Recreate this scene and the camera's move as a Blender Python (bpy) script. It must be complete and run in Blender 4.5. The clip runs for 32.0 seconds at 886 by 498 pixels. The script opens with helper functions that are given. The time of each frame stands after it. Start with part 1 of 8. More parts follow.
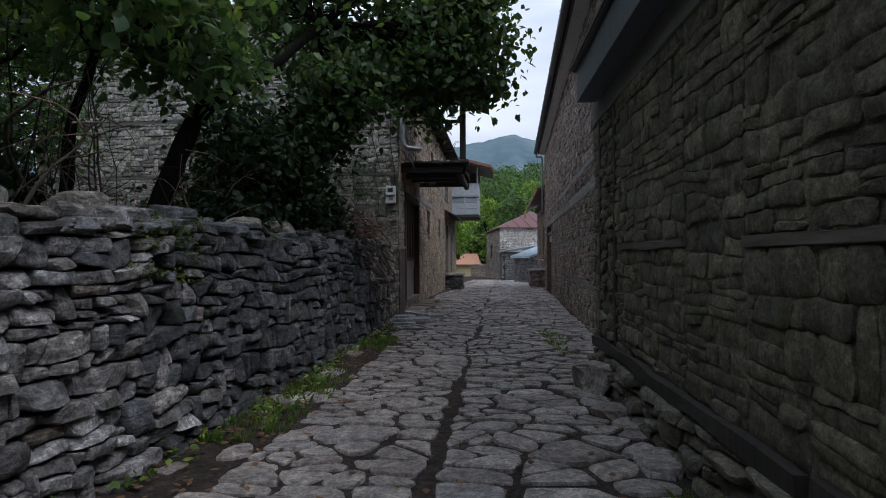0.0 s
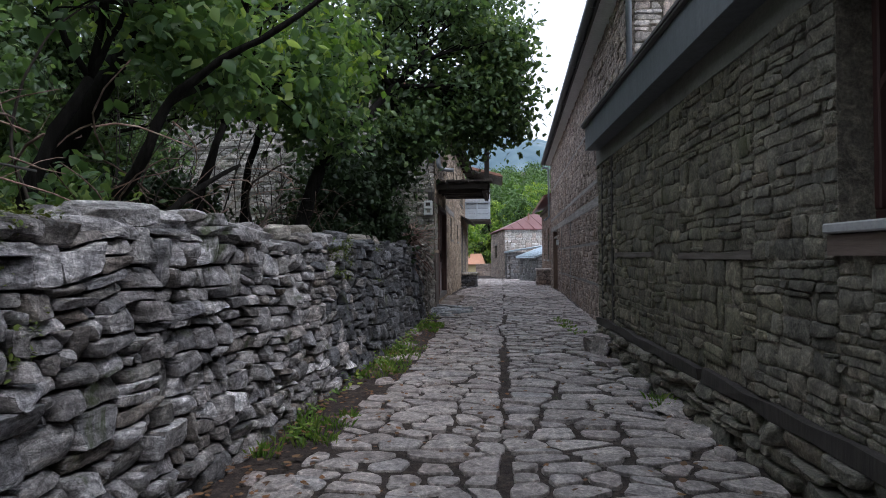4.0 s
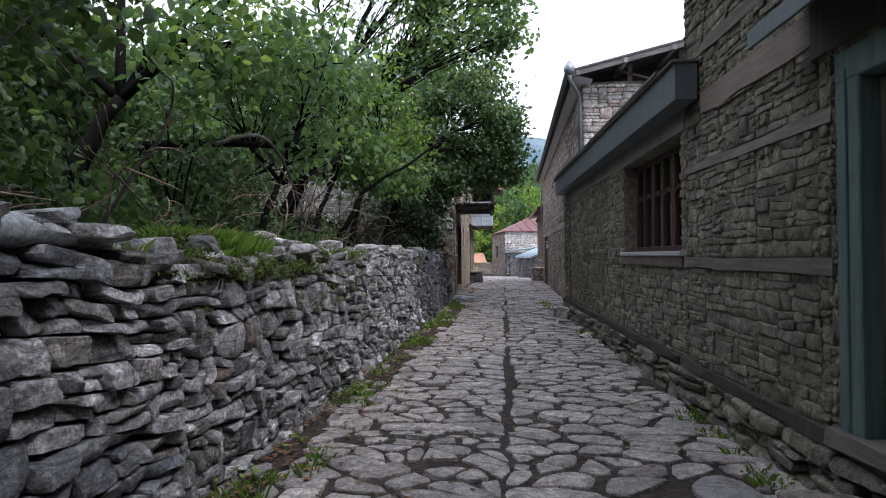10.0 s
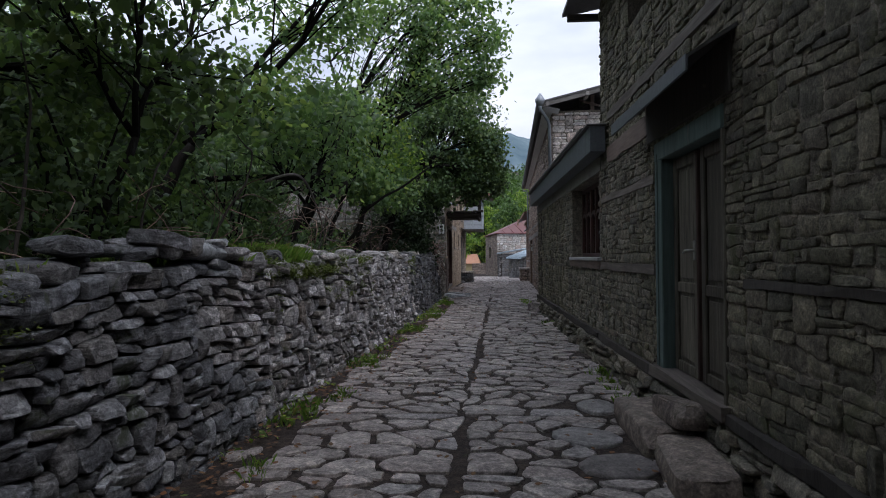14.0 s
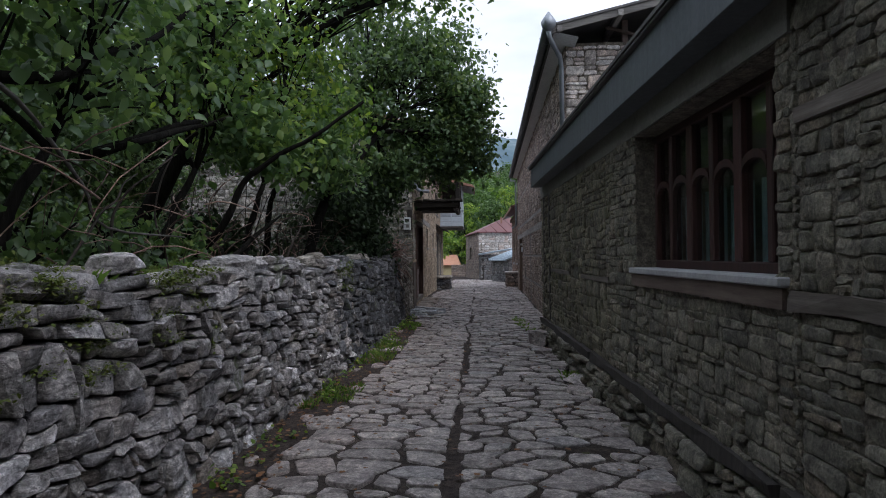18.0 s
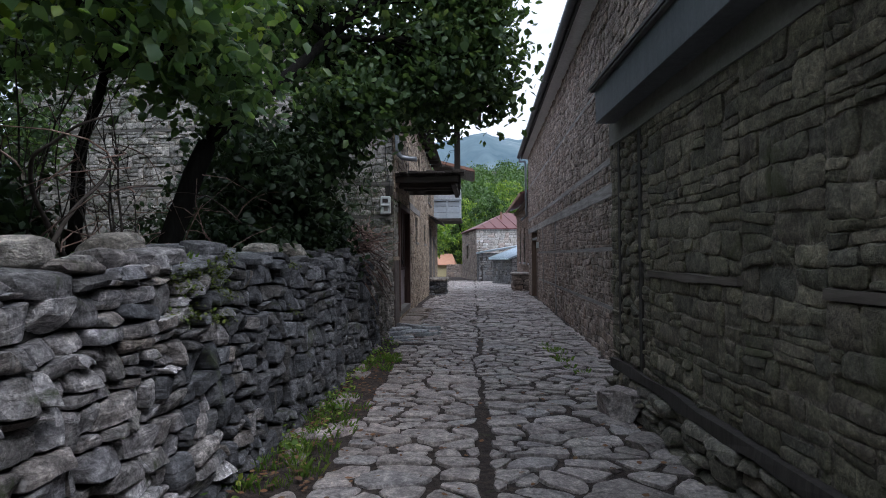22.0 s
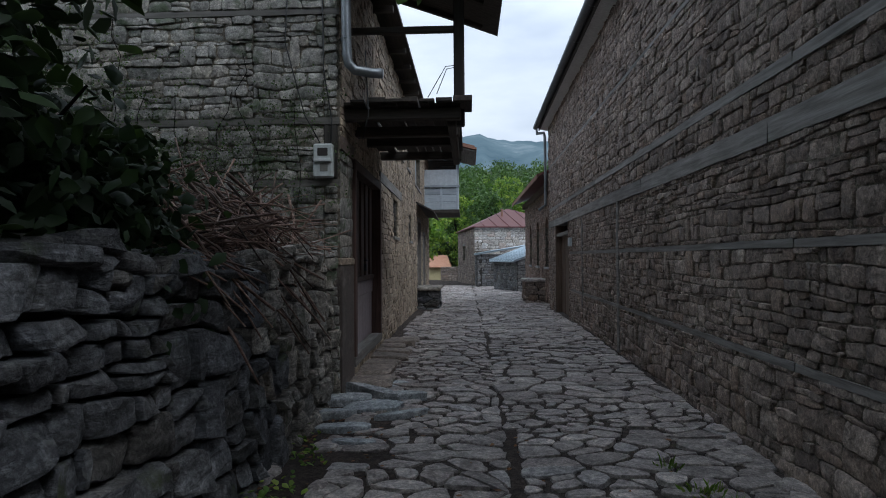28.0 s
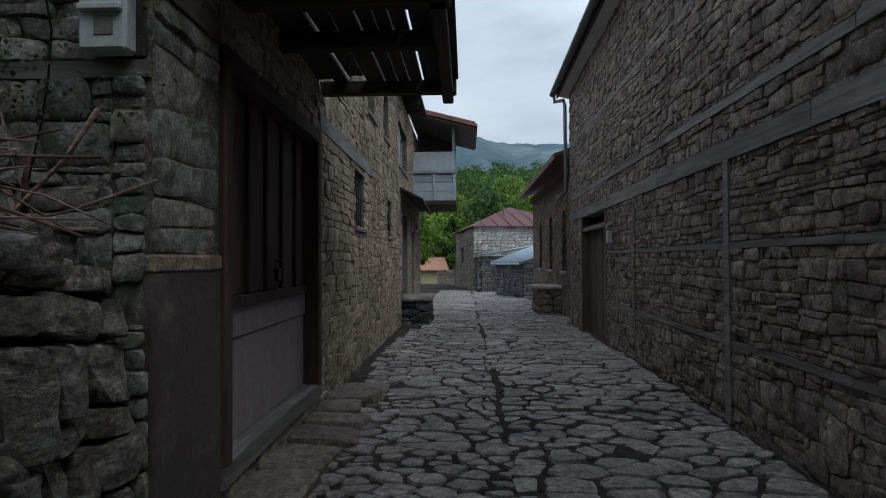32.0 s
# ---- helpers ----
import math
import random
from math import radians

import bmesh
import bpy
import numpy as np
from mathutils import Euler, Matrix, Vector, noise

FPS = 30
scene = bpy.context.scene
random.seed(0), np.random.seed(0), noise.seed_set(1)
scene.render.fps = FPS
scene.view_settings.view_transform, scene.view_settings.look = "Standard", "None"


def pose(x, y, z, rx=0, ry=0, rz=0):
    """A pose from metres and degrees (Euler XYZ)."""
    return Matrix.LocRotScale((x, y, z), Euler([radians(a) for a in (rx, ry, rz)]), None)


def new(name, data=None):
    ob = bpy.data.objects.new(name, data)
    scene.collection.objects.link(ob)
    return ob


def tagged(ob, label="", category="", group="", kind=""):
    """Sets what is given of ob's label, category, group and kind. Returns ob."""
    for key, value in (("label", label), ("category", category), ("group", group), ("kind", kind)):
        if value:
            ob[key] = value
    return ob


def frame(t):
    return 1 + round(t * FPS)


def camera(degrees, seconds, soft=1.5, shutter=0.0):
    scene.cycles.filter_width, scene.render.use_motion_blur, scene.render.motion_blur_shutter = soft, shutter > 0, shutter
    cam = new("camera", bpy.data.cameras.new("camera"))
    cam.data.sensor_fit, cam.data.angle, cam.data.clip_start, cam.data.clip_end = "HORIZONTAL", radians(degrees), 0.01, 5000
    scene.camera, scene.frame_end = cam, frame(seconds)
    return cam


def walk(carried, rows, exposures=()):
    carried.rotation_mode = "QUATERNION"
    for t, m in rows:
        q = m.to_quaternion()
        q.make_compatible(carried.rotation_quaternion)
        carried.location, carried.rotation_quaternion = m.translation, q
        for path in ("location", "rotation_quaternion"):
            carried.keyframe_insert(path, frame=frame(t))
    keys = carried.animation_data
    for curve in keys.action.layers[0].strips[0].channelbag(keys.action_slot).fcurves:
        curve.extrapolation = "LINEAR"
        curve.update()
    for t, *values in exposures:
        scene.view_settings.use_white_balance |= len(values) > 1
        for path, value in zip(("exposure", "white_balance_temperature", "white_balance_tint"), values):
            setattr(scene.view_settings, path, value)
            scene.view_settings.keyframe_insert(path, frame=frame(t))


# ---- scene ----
# ---------------------------------------------------------------- camera
cam = camera(73.71, 32.0, soft=1.0)
# seconds, x, y, z, yaw, pitch, roll
ROWS = [
    (0, -0.007, 0.059, 1.23, 5.78, 0.86, -0.2),
    (0.5, -0.016, -0.246, 1.244, 5.81, 0.86, -0.22),
    (1, -0.036, -0.546, 1.255, 5.84, 0.84, -0.24),
    (1.5, -0.077, -0.854, 1.267, 5.85, 0.83, -0.26),
    (2, -0.141, -1.153, 1.284, 5.85, 0.83, -0.28),
    (2.5, -0.214, -1.443, 1.291, 5.82, 0.81, -0.3),
    (3, -0.298, -1.741, 1.297, 5.8, 0.79, -0.31),
    (3.5, -0.38, -2.066, 1.301, 5.78, 0.79, -0.32),
    (5.5, -0.522, -3.705, 1.298, 5.67, 0.82, -0.3),
    (6, -0.528, -4.138, 1.318, 5.72, 0.78, -0.31),
    (6.5, -0.517, -4.598, 1.33, 5.73, 0.74, -0.31),
    (7, -0.523, -5.053, 1.345, 5.7, 0.71, -0.33),
    (7.5, -0.55, -5.516, 1.361, 5.73, 0.66, -0.35),
    (8, -0.576, -5.994, 1.375, 5.74, 0.62, -0.37),
    (8.5, -0.574, -6.458, 1.387, 5.7, 0.62, -0.39),
    (9, -0.559, -6.908, 1.404, 5.69, 0.64, -0.41),
    (9.5, -0.532, -7.347, 1.418, 5.71, 0.63, -0.42),
    (10, -0.49, -7.764, 1.428, 5.75, 0.63, -0.43),
    (10.5, -0.432, -8.15, 1.438, 5.75, 0.63, -0.43),
    (11, -0.373, -8.514, 1.449, 5.69, 0.63, -0.43),
    (11.5, -0.328, -8.855, 1.462, 5.61, 0.64, -0.43),
    (12, -0.301, -9.169, 1.47, 5.54, 0.66, -0.44),
    (12.5, -0.268, -9.433, 1.476, 5.46, 0.68, -0.45),
    (13, -0.228, -9.665, 1.48, 5.41, 0.68, -0.46),
    (13.5, -0.178, -9.853, 1.484, 5.38, 0.67, -0.47),
    (14, -0.115, -10.005, 1.493, 5.37, 0.67, -0.49),
    (14.4, -0.075, -10.102, 1.498, 5.37, 0.67, -0.49),
    (14.5, -0.004, -9.7, 1.58, 4.22, 0.59, -0.57),
    (16.5, -0.09, -6.881, 1.608, 3.81, 0.7, -0.5),
    (17, -0.13, -6.158, 1.601, 3.7, 0.69, -0.5),
    (17.5, -0.172, -5.451, 1.587, 3.58, 0.67, -0.5),
    (18, -0.215, -4.761, 1.573, 3.49, 0.67, -0.5),
    (18.5, -0.251, -4.084, 1.553, 3.42, 0.66, -0.51),
    (19, -0.288, -3.423, 1.541, 3.38, 0.66, -0.52),
    (19.5, -0.325, -2.79, 1.533, 3.32, 0.65, -0.53),
    (20, -0.366, -2.179, 1.523, 3.21, 0.62, -0.54),
    (20.5, -0.413, -1.572, 1.521, 3.1, 0.62, -0.53),
    (21, -0.448, -0.979, 1.508, 3.04, 0.63, -0.52),
    (21.5, -0.477, -0.41, 1.496, 3, 0.63, -0.51),
    (22, -0.501, 0.13, 1.488, 2.95, 0.65, -0.51),
    (22.5, -0.526, 0.631, 1.48, 2.94, 0.65, -0.5),
    (23, -0.55, 1.109, 1.479, 2.89, 0.68, -0.5),
    (23.5, -0.579, 1.564, 1.476, 2.83, 0.7, -0.49),
    (24, -0.601, 2.034, 1.475, 2.79, 0.68, -0.48),
    (24.5, -0.619, 2.493, 1.473, 2.76, 0.67, -0.48),
    (25, -0.631, 2.947, 1.465, 2.74, 0.69, -0.48),
    (25.5, -0.643, 3.392, 1.454, 2.73, 0.72, -0.48),
    (27.5, -0.717, 5.126, 1.484, 2.41, 0.78, -0.41),
    (28, -0.726, 5.52, 1.481, 2.42, 0.8, -0.39),
    (28.5, -0.737, 5.927, 1.475, 2.44, 0.82, -0.37),
    (29, -0.751, 6.363, 1.473, 2.44, 0.87, -0.35),
    (29.5, -0.77, 6.849, 1.472, 2.41, 0.92, -0.34),
    (30, -0.796, 7.337, 1.466, 2.37, 0.96, -0.33),
    (30.5, -0.821, 7.815, 1.458, 2.33, 0.99, -0.32),
    (31, -0.841, 8.292, 1.455, 2.34, 1.02, -0.32),
    (31.5, -0.829, 8.735, 1.453, 2.35, 1.04, -0.3),
    (32, -0.727, 9.14, 1.45, 2.29, 1.06, -0.29),
]
walk(
    cam,
    [(t, pose(x, y, z, 90 + pitch, 0, yaw) @ pose(0, 0, 0, 0, 0, roll)) for t, x, y, z, yaw, pitch, roll in ROWS],
    exposures=[(0.0, 0.33, 5880, 13), (2.0, 0.74, 5900, 14), (3.5, 0.96, 5950, 15), (6.0, 1.38, 6020, 17), (9.0, 1.46, 6000, 17), (11.0, 1.14, 6000, 17), (13.0, 0.62, 6000, 17), (14.4, 0.52, 6020, 17), (19.0, 0.7, 5980, 16), (22.0, 0.88, 5850, 15), (23.0, 0.8, 5820, 15), (25.0, 0.6, 5780, 15), (28.0, 0.36, 5780, 9), (30.0, 0.3, 5780, 7), (32.0, 0.0, 5780, 6)],
)

# ---------------------------------------------------------------- sky and sun
SUN_ELEV, SUN_TURN = radians(52), radians(135)
world = bpy.data.worlds.new("overcast_sky")
scene.world = world
world.use_nodes = True
wn, wl = world.node_tree.nodes, world.node_tree.links
wn.clear()
w_out, w_bg = wn.new("ShaderNodeOutputWorld"), wn.new("ShaderNodeBackground")
w_sky = wn.new("ShaderNodeTexSky")
w_sky.sky_type, w_sky.sun_disc, w_sky.sun_elevation, w_sky.sun_rotation = "NISHITA", False, SUN_ELEV, SUN_TURN
w_sky.air_density, w_sky.dust_density = 1.0, 3.0
w_co, w_map, w_noise, w_ramp = (wn.new(k) for k in ("ShaderNodeTexCoord", "ShaderNodeMapping", "ShaderNodeTexNoise", "ShaderNodeValToRGB"))
w_map.inputs["Scale"].default_value = (1.0, 1.0, 3.0)
w_noise.inputs["Scale"].default_value, w_noise.inputs["Detail"].default_value = 2.2, 7.0
w_ramp.color_ramp.elements[0].position, w_ramp.color_ramp.elements[0].color = 0.32, (5.6, 6.4, 7.5, 1)
w_ramp.color_ramp.elements[1].position, w_ramp.color_ramp.elements[1].color = 0.66, (12.2, 12.6, 12.9, 1)
w_mix = wn.new("ShaderNodeMix")
w_mix.data_type = "RGBA"
w_mix.inputs["Factor"].default_value = 0.88
wl.new(w_co.outputs["Generated"], w_map.inputs["Vector"])
wl.new(w_map.outputs["Vector"], w_noise.inputs["Vector"])
wl.new(w_noise.outputs["Fac"], w_ramp.inputs["Fac"])
wl.new(w_sky.outputs["Color"], w_mix.inputs["A"])
wl.new(w_ramp.outputs["Color"], w_mix.inputs["B"])
w_sep, w_lift, w_scale = wn.new("ShaderNodeSeparateXYZ"), wn.new("ShaderNodeMapRange"), wn.new("ShaderNodeVectorMath")
w_lift.inputs["From Min"].default_value, w_lift.inputs["From Max"].default_value = 0.0, 1.0
w_lift.inputs["To Min"].default_value, w_lift.inputs["To Max"].default_value = 0.58, 1.34   # an overcast sky is brightest overhead
w_scale.operation = "SCALE"
wl.new(w_co.outputs["Generated"], w_sep.inputs["Vector"])
wl.new(w_sep.outputs["Z"], w_lift.inputs["Value"])
wl.new(w_mix.outputs["Result"], w_scale.inputs[0])
wl.new(w_lift.outputs["Result"], w_scale.inputs["Scale"])
wl.new(w_scale.outputs["Vector"], w_bg.inputs["Color"])
wl.new(w_bg.outputs["Background"], w_out.inputs["Surface"])
w_bg.inputs["Strength"].default_value = 0.09

sun_data = bpy.data.lights.new("sun", "SUN")
sun_data.energy, sun_data.angle, sun_data.color = 0.7, radians(25), (1.0, 0.97, 0.92)
sun_ob = new("sun", sun_data)
sun_ob.matrix_world = pose(0, 0, 30, 90 - math.degrees(SUN_ELEV), 0, -math.degrees(SUN_TURN) + 180)


# ---------------------------------------------------------------- materials
def mat_base(name):
    m = bpy.data.materials.new(name)
    m.use_nodes = True
    n, k = m.node_tree.nodes, m.node_tree.links
    return m, n, k, n["Principled BSDF"]


def ramp_of(n, colours, lo=0.0, hi=1.0):
    r = n.new("ShaderNodeValToRGB")
    r.color_ramp.interpolation = "LINEAR"
    first, last = r.color_ramp.elements[0], r.color_ramp.elements[1]
    first.position, first.color = lo, (*colours[0], 1)
    last.position, last.color = hi, (*colours[-1], 1)
    for i, c in enumerate(colours[1:-1], 1):
        r.color_ramp.elements.new(lo + (hi - lo) * i / (len(colours) - 1)).color = (*c, 1)
    return r


def noise_of(n, k, vec, scale, detail=5.0, rough=0.6, warp=0.0):
    t = n.new("ShaderNodeTexNoise")
    t.inputs["Scale"].default_value, t.inputs["Detail"].default_value = scale, detail
    t.inputs["Roughness"].default_value, t.inputs["Distortion"].default_value = rough, warp
    k.new(vec, t.inputs["Vector"])
    return t.outputs["Fac"]


def mixed(n, k, fac, a, b, how="MIX"):
    m = n.new("ShaderNodeMix")
    m.data_type, m.blend_type = "RGBA", how
    for value, slot in ((fac, "Factor"), (a, "A"), (b, "B")):
        if isinstance(value, (int, float)):
            m.inputs[slot].default_value = value
        elif isinstance(value, tuple):
            m.inputs[slot].default_value = (*value, 1)
        else:
            k.new(value, m.inputs[slot])
    return m.outputs["Result"]


def summed(n, k, a, b, how="ADD"):
    m = n.new("ShaderNodeMath")
    m.operation = how
    for value, slot in ((a, 0), (b, 1)):
        if isinstance(value, (int, float)):
            m.inputs[slot].default_value = value
        else:
            k.new(value, m.inputs[slot])
    return m.outputs[0]


def step_of(n, k, value, lo, hi):
    m = n.new("ShaderNodeMapRange")
    m.inputs["From Min"].default_value, m.inputs["From Max"].default_value = lo, hi
    k.new(value, m.inputs["Value"])
    return m.outputs["Result"]


def bumped(n, k, b, height, strength, distance):
    m = n.new("ShaderNodeBump")
    m.inputs["Strength"].default_value, m.inputs["Distance"].default_value = strength, distance
    k.new(height, m.inputs["Height"])
    k.new(m.outputs["Normal"], b.inputs["Normal"])


def each_of(n, k):
    """A number that differs from piece to piece."""
    o, g = n.new("ShaderNodeObjectInfo"), n.new("ShaderNodeNewGeometry")
    total = summed(n, k, o.outputs["Random"], g.outputs["Random Per Island"])
    return summed(n, k, total, 1.0, "FRACT"), g.outputs["Position"]


def stone_mat(name, colours, moss=0.0, moss_colour=(0.05, 0.07, 0.02), rough=0.86, relief=0.012, lichen=0.0, fine=55.0, mottle=0.7, bedding=0.0):
    m, n, k, b = mat_base(name)
    each, pos = each_of(n, k)
    tint = ramp_of(n, colours)
    k.new(each, tint.inputs["Fac"])
    broad, grain, grit = noise_of(n, k, pos, 1.7, 4), noise_of(n, k, pos, 13.0, 7, 0.7, 0.6), noise_of(n, k, pos, fine, 5, 0.75)
    shade = ramp_of(n, [(0.36, 0.36, 0.37), (0.95, 0.95, 0.95), (1.75, 1.73, 1.69)], 0.37, 0.64)
    k.new(grain, shade.inputs["Fac"])
    col = mixed(n, k, mottle, tint.outputs["Color"], shade.outputs["Color"], "MULTIPLY")
    shade2 = ramp_of(n, [(0.74, 0.73, 0.72), (1.22, 1.22, 1.2)], 0.38, 0.62)
    k.new(broad, shade2.inputs["Fac"])
    col = mixed(n, k, 0.7, col, shade2.outputs["Color"], "MULTIPLY")
    speck = ramp_of(n, [(0.38, 0.38, 0.38), (1.0, 1.0, 1.0), (1.85, 1.85, 1.82)], 0.35, 0.67)
    k.new(grit, speck.inputs["Fac"])
    col = mixed(n, k, mottle * 0.85, col, speck.outputs["Color"], "MULTIPLY")
    if bedding:
        mp = n.new("ShaderNodeMapping")
        mp.inputs["Scale"].default_value = (3.6, 3.6, 15.0)
        mp.inputs["Rotation"].default_value = (0.2, 0.12, 0.0)
        k.new(pos, mp.inputs["Vector"])
        beds = noise_of(n, k, mp.outputs["Vector"], 1.0, 6, 0.62, 1.6)
        streak = ramp_of(n, [(0.34, 0.33, 0.32), (0.9, 0.9, 0.9), (1.0, 1.0, 1.0), (1.75, 1.76, 1.78)], 0.38, 0.64)
        k.new(beds, streak.inputs["Fac"])
        col = mixed(n, k, bedding, col, streak.outputs["Color"], "MULTIPLY")
        split = noise_of(n, k, mp.outputs["Vector"], 1.7, 3, 0.5, 0.9)
        crack = step_of(n, k, summed(n, k, summed(n, k, split, 0.5, "SUBTRACT"), 0.0, "ABSOLUTE"), 0.0, 0.014)
        col = mixed(n, k, bedding * 0.6, col, mixed(n, k, crack, (0.3, 0.3, 0.3), (1.0, 1.0, 1.0)), "MULTIPLY")
        beds = summed(n, k, beds, summed(n, k, crack, 0.35, "MULTIPLY"))
    if lichen:
        spots = step_of(n, k, noise_of(n, k, pos, 9.0, 3, 0.5, 1.2), 0.62, 0.68)
        col = mixed(n, k, summed(n, k, spots, lichen, "MULTIPLY"), col, (0.42, 0.43, 0.42))
    if moss:
        patch = step_of(n, k, noise_of(n, k, pos, 2.6, 6, 0.65, 0.8), 0.66 - 0.12 * moss, 0.74 - 0.1 * moss)
        col = mixed(n, k, summed(n, k, patch, 0.85, "MULTIPLY"), col, moss_colour)
    k.new(col, b.inputs["Base Color"])
    b.inputs["Roughness"].default_value = rough
    b.inputs["Specular IOR Level"].default_value = 0.35
    height = summed(n, k, summed(n, k, grain, 1.0, "MULTIPLY"), summed(n, k, grit, 0.45, "MULTIPLY"))
    if bedding:
        height = summed(n, k, height, summed(n, k, beds, 0.6 * bedding, "MULTIPLY"))
    bumped(n, k, b, height, 1.0, relief * 1.3)
    return m


def wood_mat(name, colours, axis=1, rough=0.8, relief=0.004, metal=0.0, worn=0.0, worn_colour=(0.3, 0.28, 0.25), vary=(0.6, 1.2)):
    m, n, k, b = mat_base(name)
    each, pos = each_of(n, k)
    mp = n.new("ShaderNodeMapping")
    mp.inputs["Scale"].default_value = [1.5 if i == axis else 26.0 for i in range(3)]
    k.new(pos, mp.inputs["Vector"])
    grain, blot = noise_of(n, k, mp.outputs["Vector"], 1.0, 6, 0.7, 0.4), noise_of(n, k, pos, 3.1, 5)
    tint = ramp_of(n, colours, 0.32, 0.68)
    k.new(grain, tint.inputs["Fac"])
    shade = ramp_of(n, [(vary[0],) * 3, (vary[1],) * 3], 0.25, 0.75)
    k.new(summed(n, k, summed(n, k, blot, 0.6, "MULTIPLY"), summed(n, k, each, 0.4, "MULTIPLY")), shade.inputs["Fac"])
    col = mixed(n, k, 0.9, tint.outputs["Color"], shade.outputs["Color"], "MULTIPLY")
    if worn:
        chips = step_of(n, k, noise_of(n, k, mp.outputs["Vector"], 0.8, 5, 0.7, 1.0), 0.72 - 0.2 * worn, 0.78 - 0.2 * worn)
        col = mixed(n, k, chips, col, worn_colour)
    k.new(col, b.inputs["Base Color"])
    b.inputs["Roughness"].default_value, b.inputs["Metallic"].default_value = rough, metal
    bumped(n, k, b, grain, 0.8, relief)
    return m


def plain_mat(name, colours, scale=4.0, rough=0.6, metal=0.0, relief=0.002, streak=False, coat=0.0):
    m, n, k, b = mat_base(name)
    each, pos = each_of(n, k)
    vec = pos
    if streak:
        mp = n.new("ShaderNodeMapping")
        mp.inputs["Scale"].default_value = (6, 6, 0.7)
        k.new(pos, mp.inputs["Vector"])
        vec = mp.outputs["Vector"]
    a, c = noise_of(n, k, vec, scale, 6, 0.65, 0.3), noise_of(n, k, pos, scale * 12, 4, 0.7)
    tint = ramp_of(n, colours, 0.28, 0.72)
    k.new(a, tint.inputs["Fac"])
    fine = ramp_of(n, [(0.8, 0.8, 0.8), (1.15, 1.15, 1.15)], 0.3, 0.7)
    k.new(c, fine.inputs["Fac"])
    k.new(mixed(n, k, 0.8, tint.outputs["Color"], fine.outputs["Color"], "MULTIPLY"), b.inputs["Base Color"])
    b.inputs["Metallic"].default_value = metal
    b.inputs["Roughness"].default_value = rough
    bumped(n, k, b, summed(n, k, a, c), 0.6, relief)
    return m


def leaf_mat(name, colours, through_light=0.35, rough=0.5):
    m, n, k, b = mat_base(name)
    each, pos = each_of(n, k)
    patch = noise_of(n, k, pos, 0.9, 3)
    tint = ramp_of(n, colours)
    k.new(summed(n, k, summed(n, k, each, 0.7, "MULTIPLY"), summed(n, k, step_of(n, k, patch, 0.3, 0.7), 0.3, "MULTIPLY")), tint.inputs["Fac"])
    k.new(tint.outputs["Color"], b.inputs["Base Color"])
    b.inputs["Roughness"].default_value = rough
    b.inputs["Specular IOR Level"].default_value = 0.36
    t, mx = n.new("ShaderNodeBsdfTranslucent"), n.new("ShaderNodeMixShader")
    k.new(mixed(n, k, 1.0, tint.outputs["Color"], (1.6, 1.6, 0.75), "MULTIPLY"), t.inputs["Color"])
    mx.inputs[0].default_value = through_light
    k.new(b.outputs["BSDF"], mx.inputs[1])
    k.new(t.outputs["BSDF"], mx.inputs[2])
    k.new(mx.outputs[0], n["Material Output"].inputs["Surface"])
    return m


M = {}
M["dry_stone"] = stone_mat("dry_stone", [(0.128, 0.124, 0.126), (0.338, 0.324, 0.326), (0.175, 0.156, 0.139), (0.477, 0.468, 0.479), (0.222, 0.190, 0.163), (0.640, 0.629, 0.647), (0.197, 0.188, 0.175), (0.443, 0.431, 0.438), (0.139, 0.137, 0.139), (0.360, 0.342, 0.340), (0.244, 0.244, 0.261)], moss=0.4, mottle=0.78, lichen=0.3, relief=0.024, bedding=0.8)
# Dry-stone copies by stretch of wall: slate tone with tree shade put in.
M["dry_dark"] = stone_mat("dry_stone_dark_shaded", [(0.062, 0.066, 0.074), (0.115, 0.12, 0.131), (0.078, 0.081, 0.088), (0.17, 0.174, 0.184), (0.09, 0.086, 0.082), (0.135, 0.14, 0.152), (0.21, 0.218, 0.234)], moss=0.45, moss_colour=(0.06, 0.075, 0.035), lichen=0.2, relief=0.024, bedding=0.8)
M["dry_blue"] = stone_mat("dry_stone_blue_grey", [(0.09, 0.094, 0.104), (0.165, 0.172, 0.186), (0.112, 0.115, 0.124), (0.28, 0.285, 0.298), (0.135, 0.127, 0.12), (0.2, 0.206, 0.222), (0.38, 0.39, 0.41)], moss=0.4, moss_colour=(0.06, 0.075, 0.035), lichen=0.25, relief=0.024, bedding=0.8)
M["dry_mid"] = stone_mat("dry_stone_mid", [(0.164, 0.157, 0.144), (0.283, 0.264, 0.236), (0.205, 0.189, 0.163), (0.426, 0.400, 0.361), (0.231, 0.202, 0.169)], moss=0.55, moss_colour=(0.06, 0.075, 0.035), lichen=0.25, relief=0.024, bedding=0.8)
M["buff"] = stone_mat("buff_stone", [(0.140, 0.129, 0.102), (0.186, 0.172, 0.135), (0.120, 0.113, 0.095), (0.210, 0.196, 0.158), (0.168, 0.141, 0.107)], moss=0.25, moss_colour=(0.10, 0.10, 0.06), relief=0.014)
# Real moss by the corner; past the door its darker tone puts shade in.
M["buff_moss_shade"] = stone_mat("mossy_shaded_buff_stone", [(0.114, 0.105, 0.076), (0.158, 0.146, 0.102), (0.1, 0.095, 0.075), (0.192, 0.173, 0.126), (0.13, 0.114, 0.089)], moss=0.6, moss_colour=(0.075, 0.08, 0.04), relief=0.014)
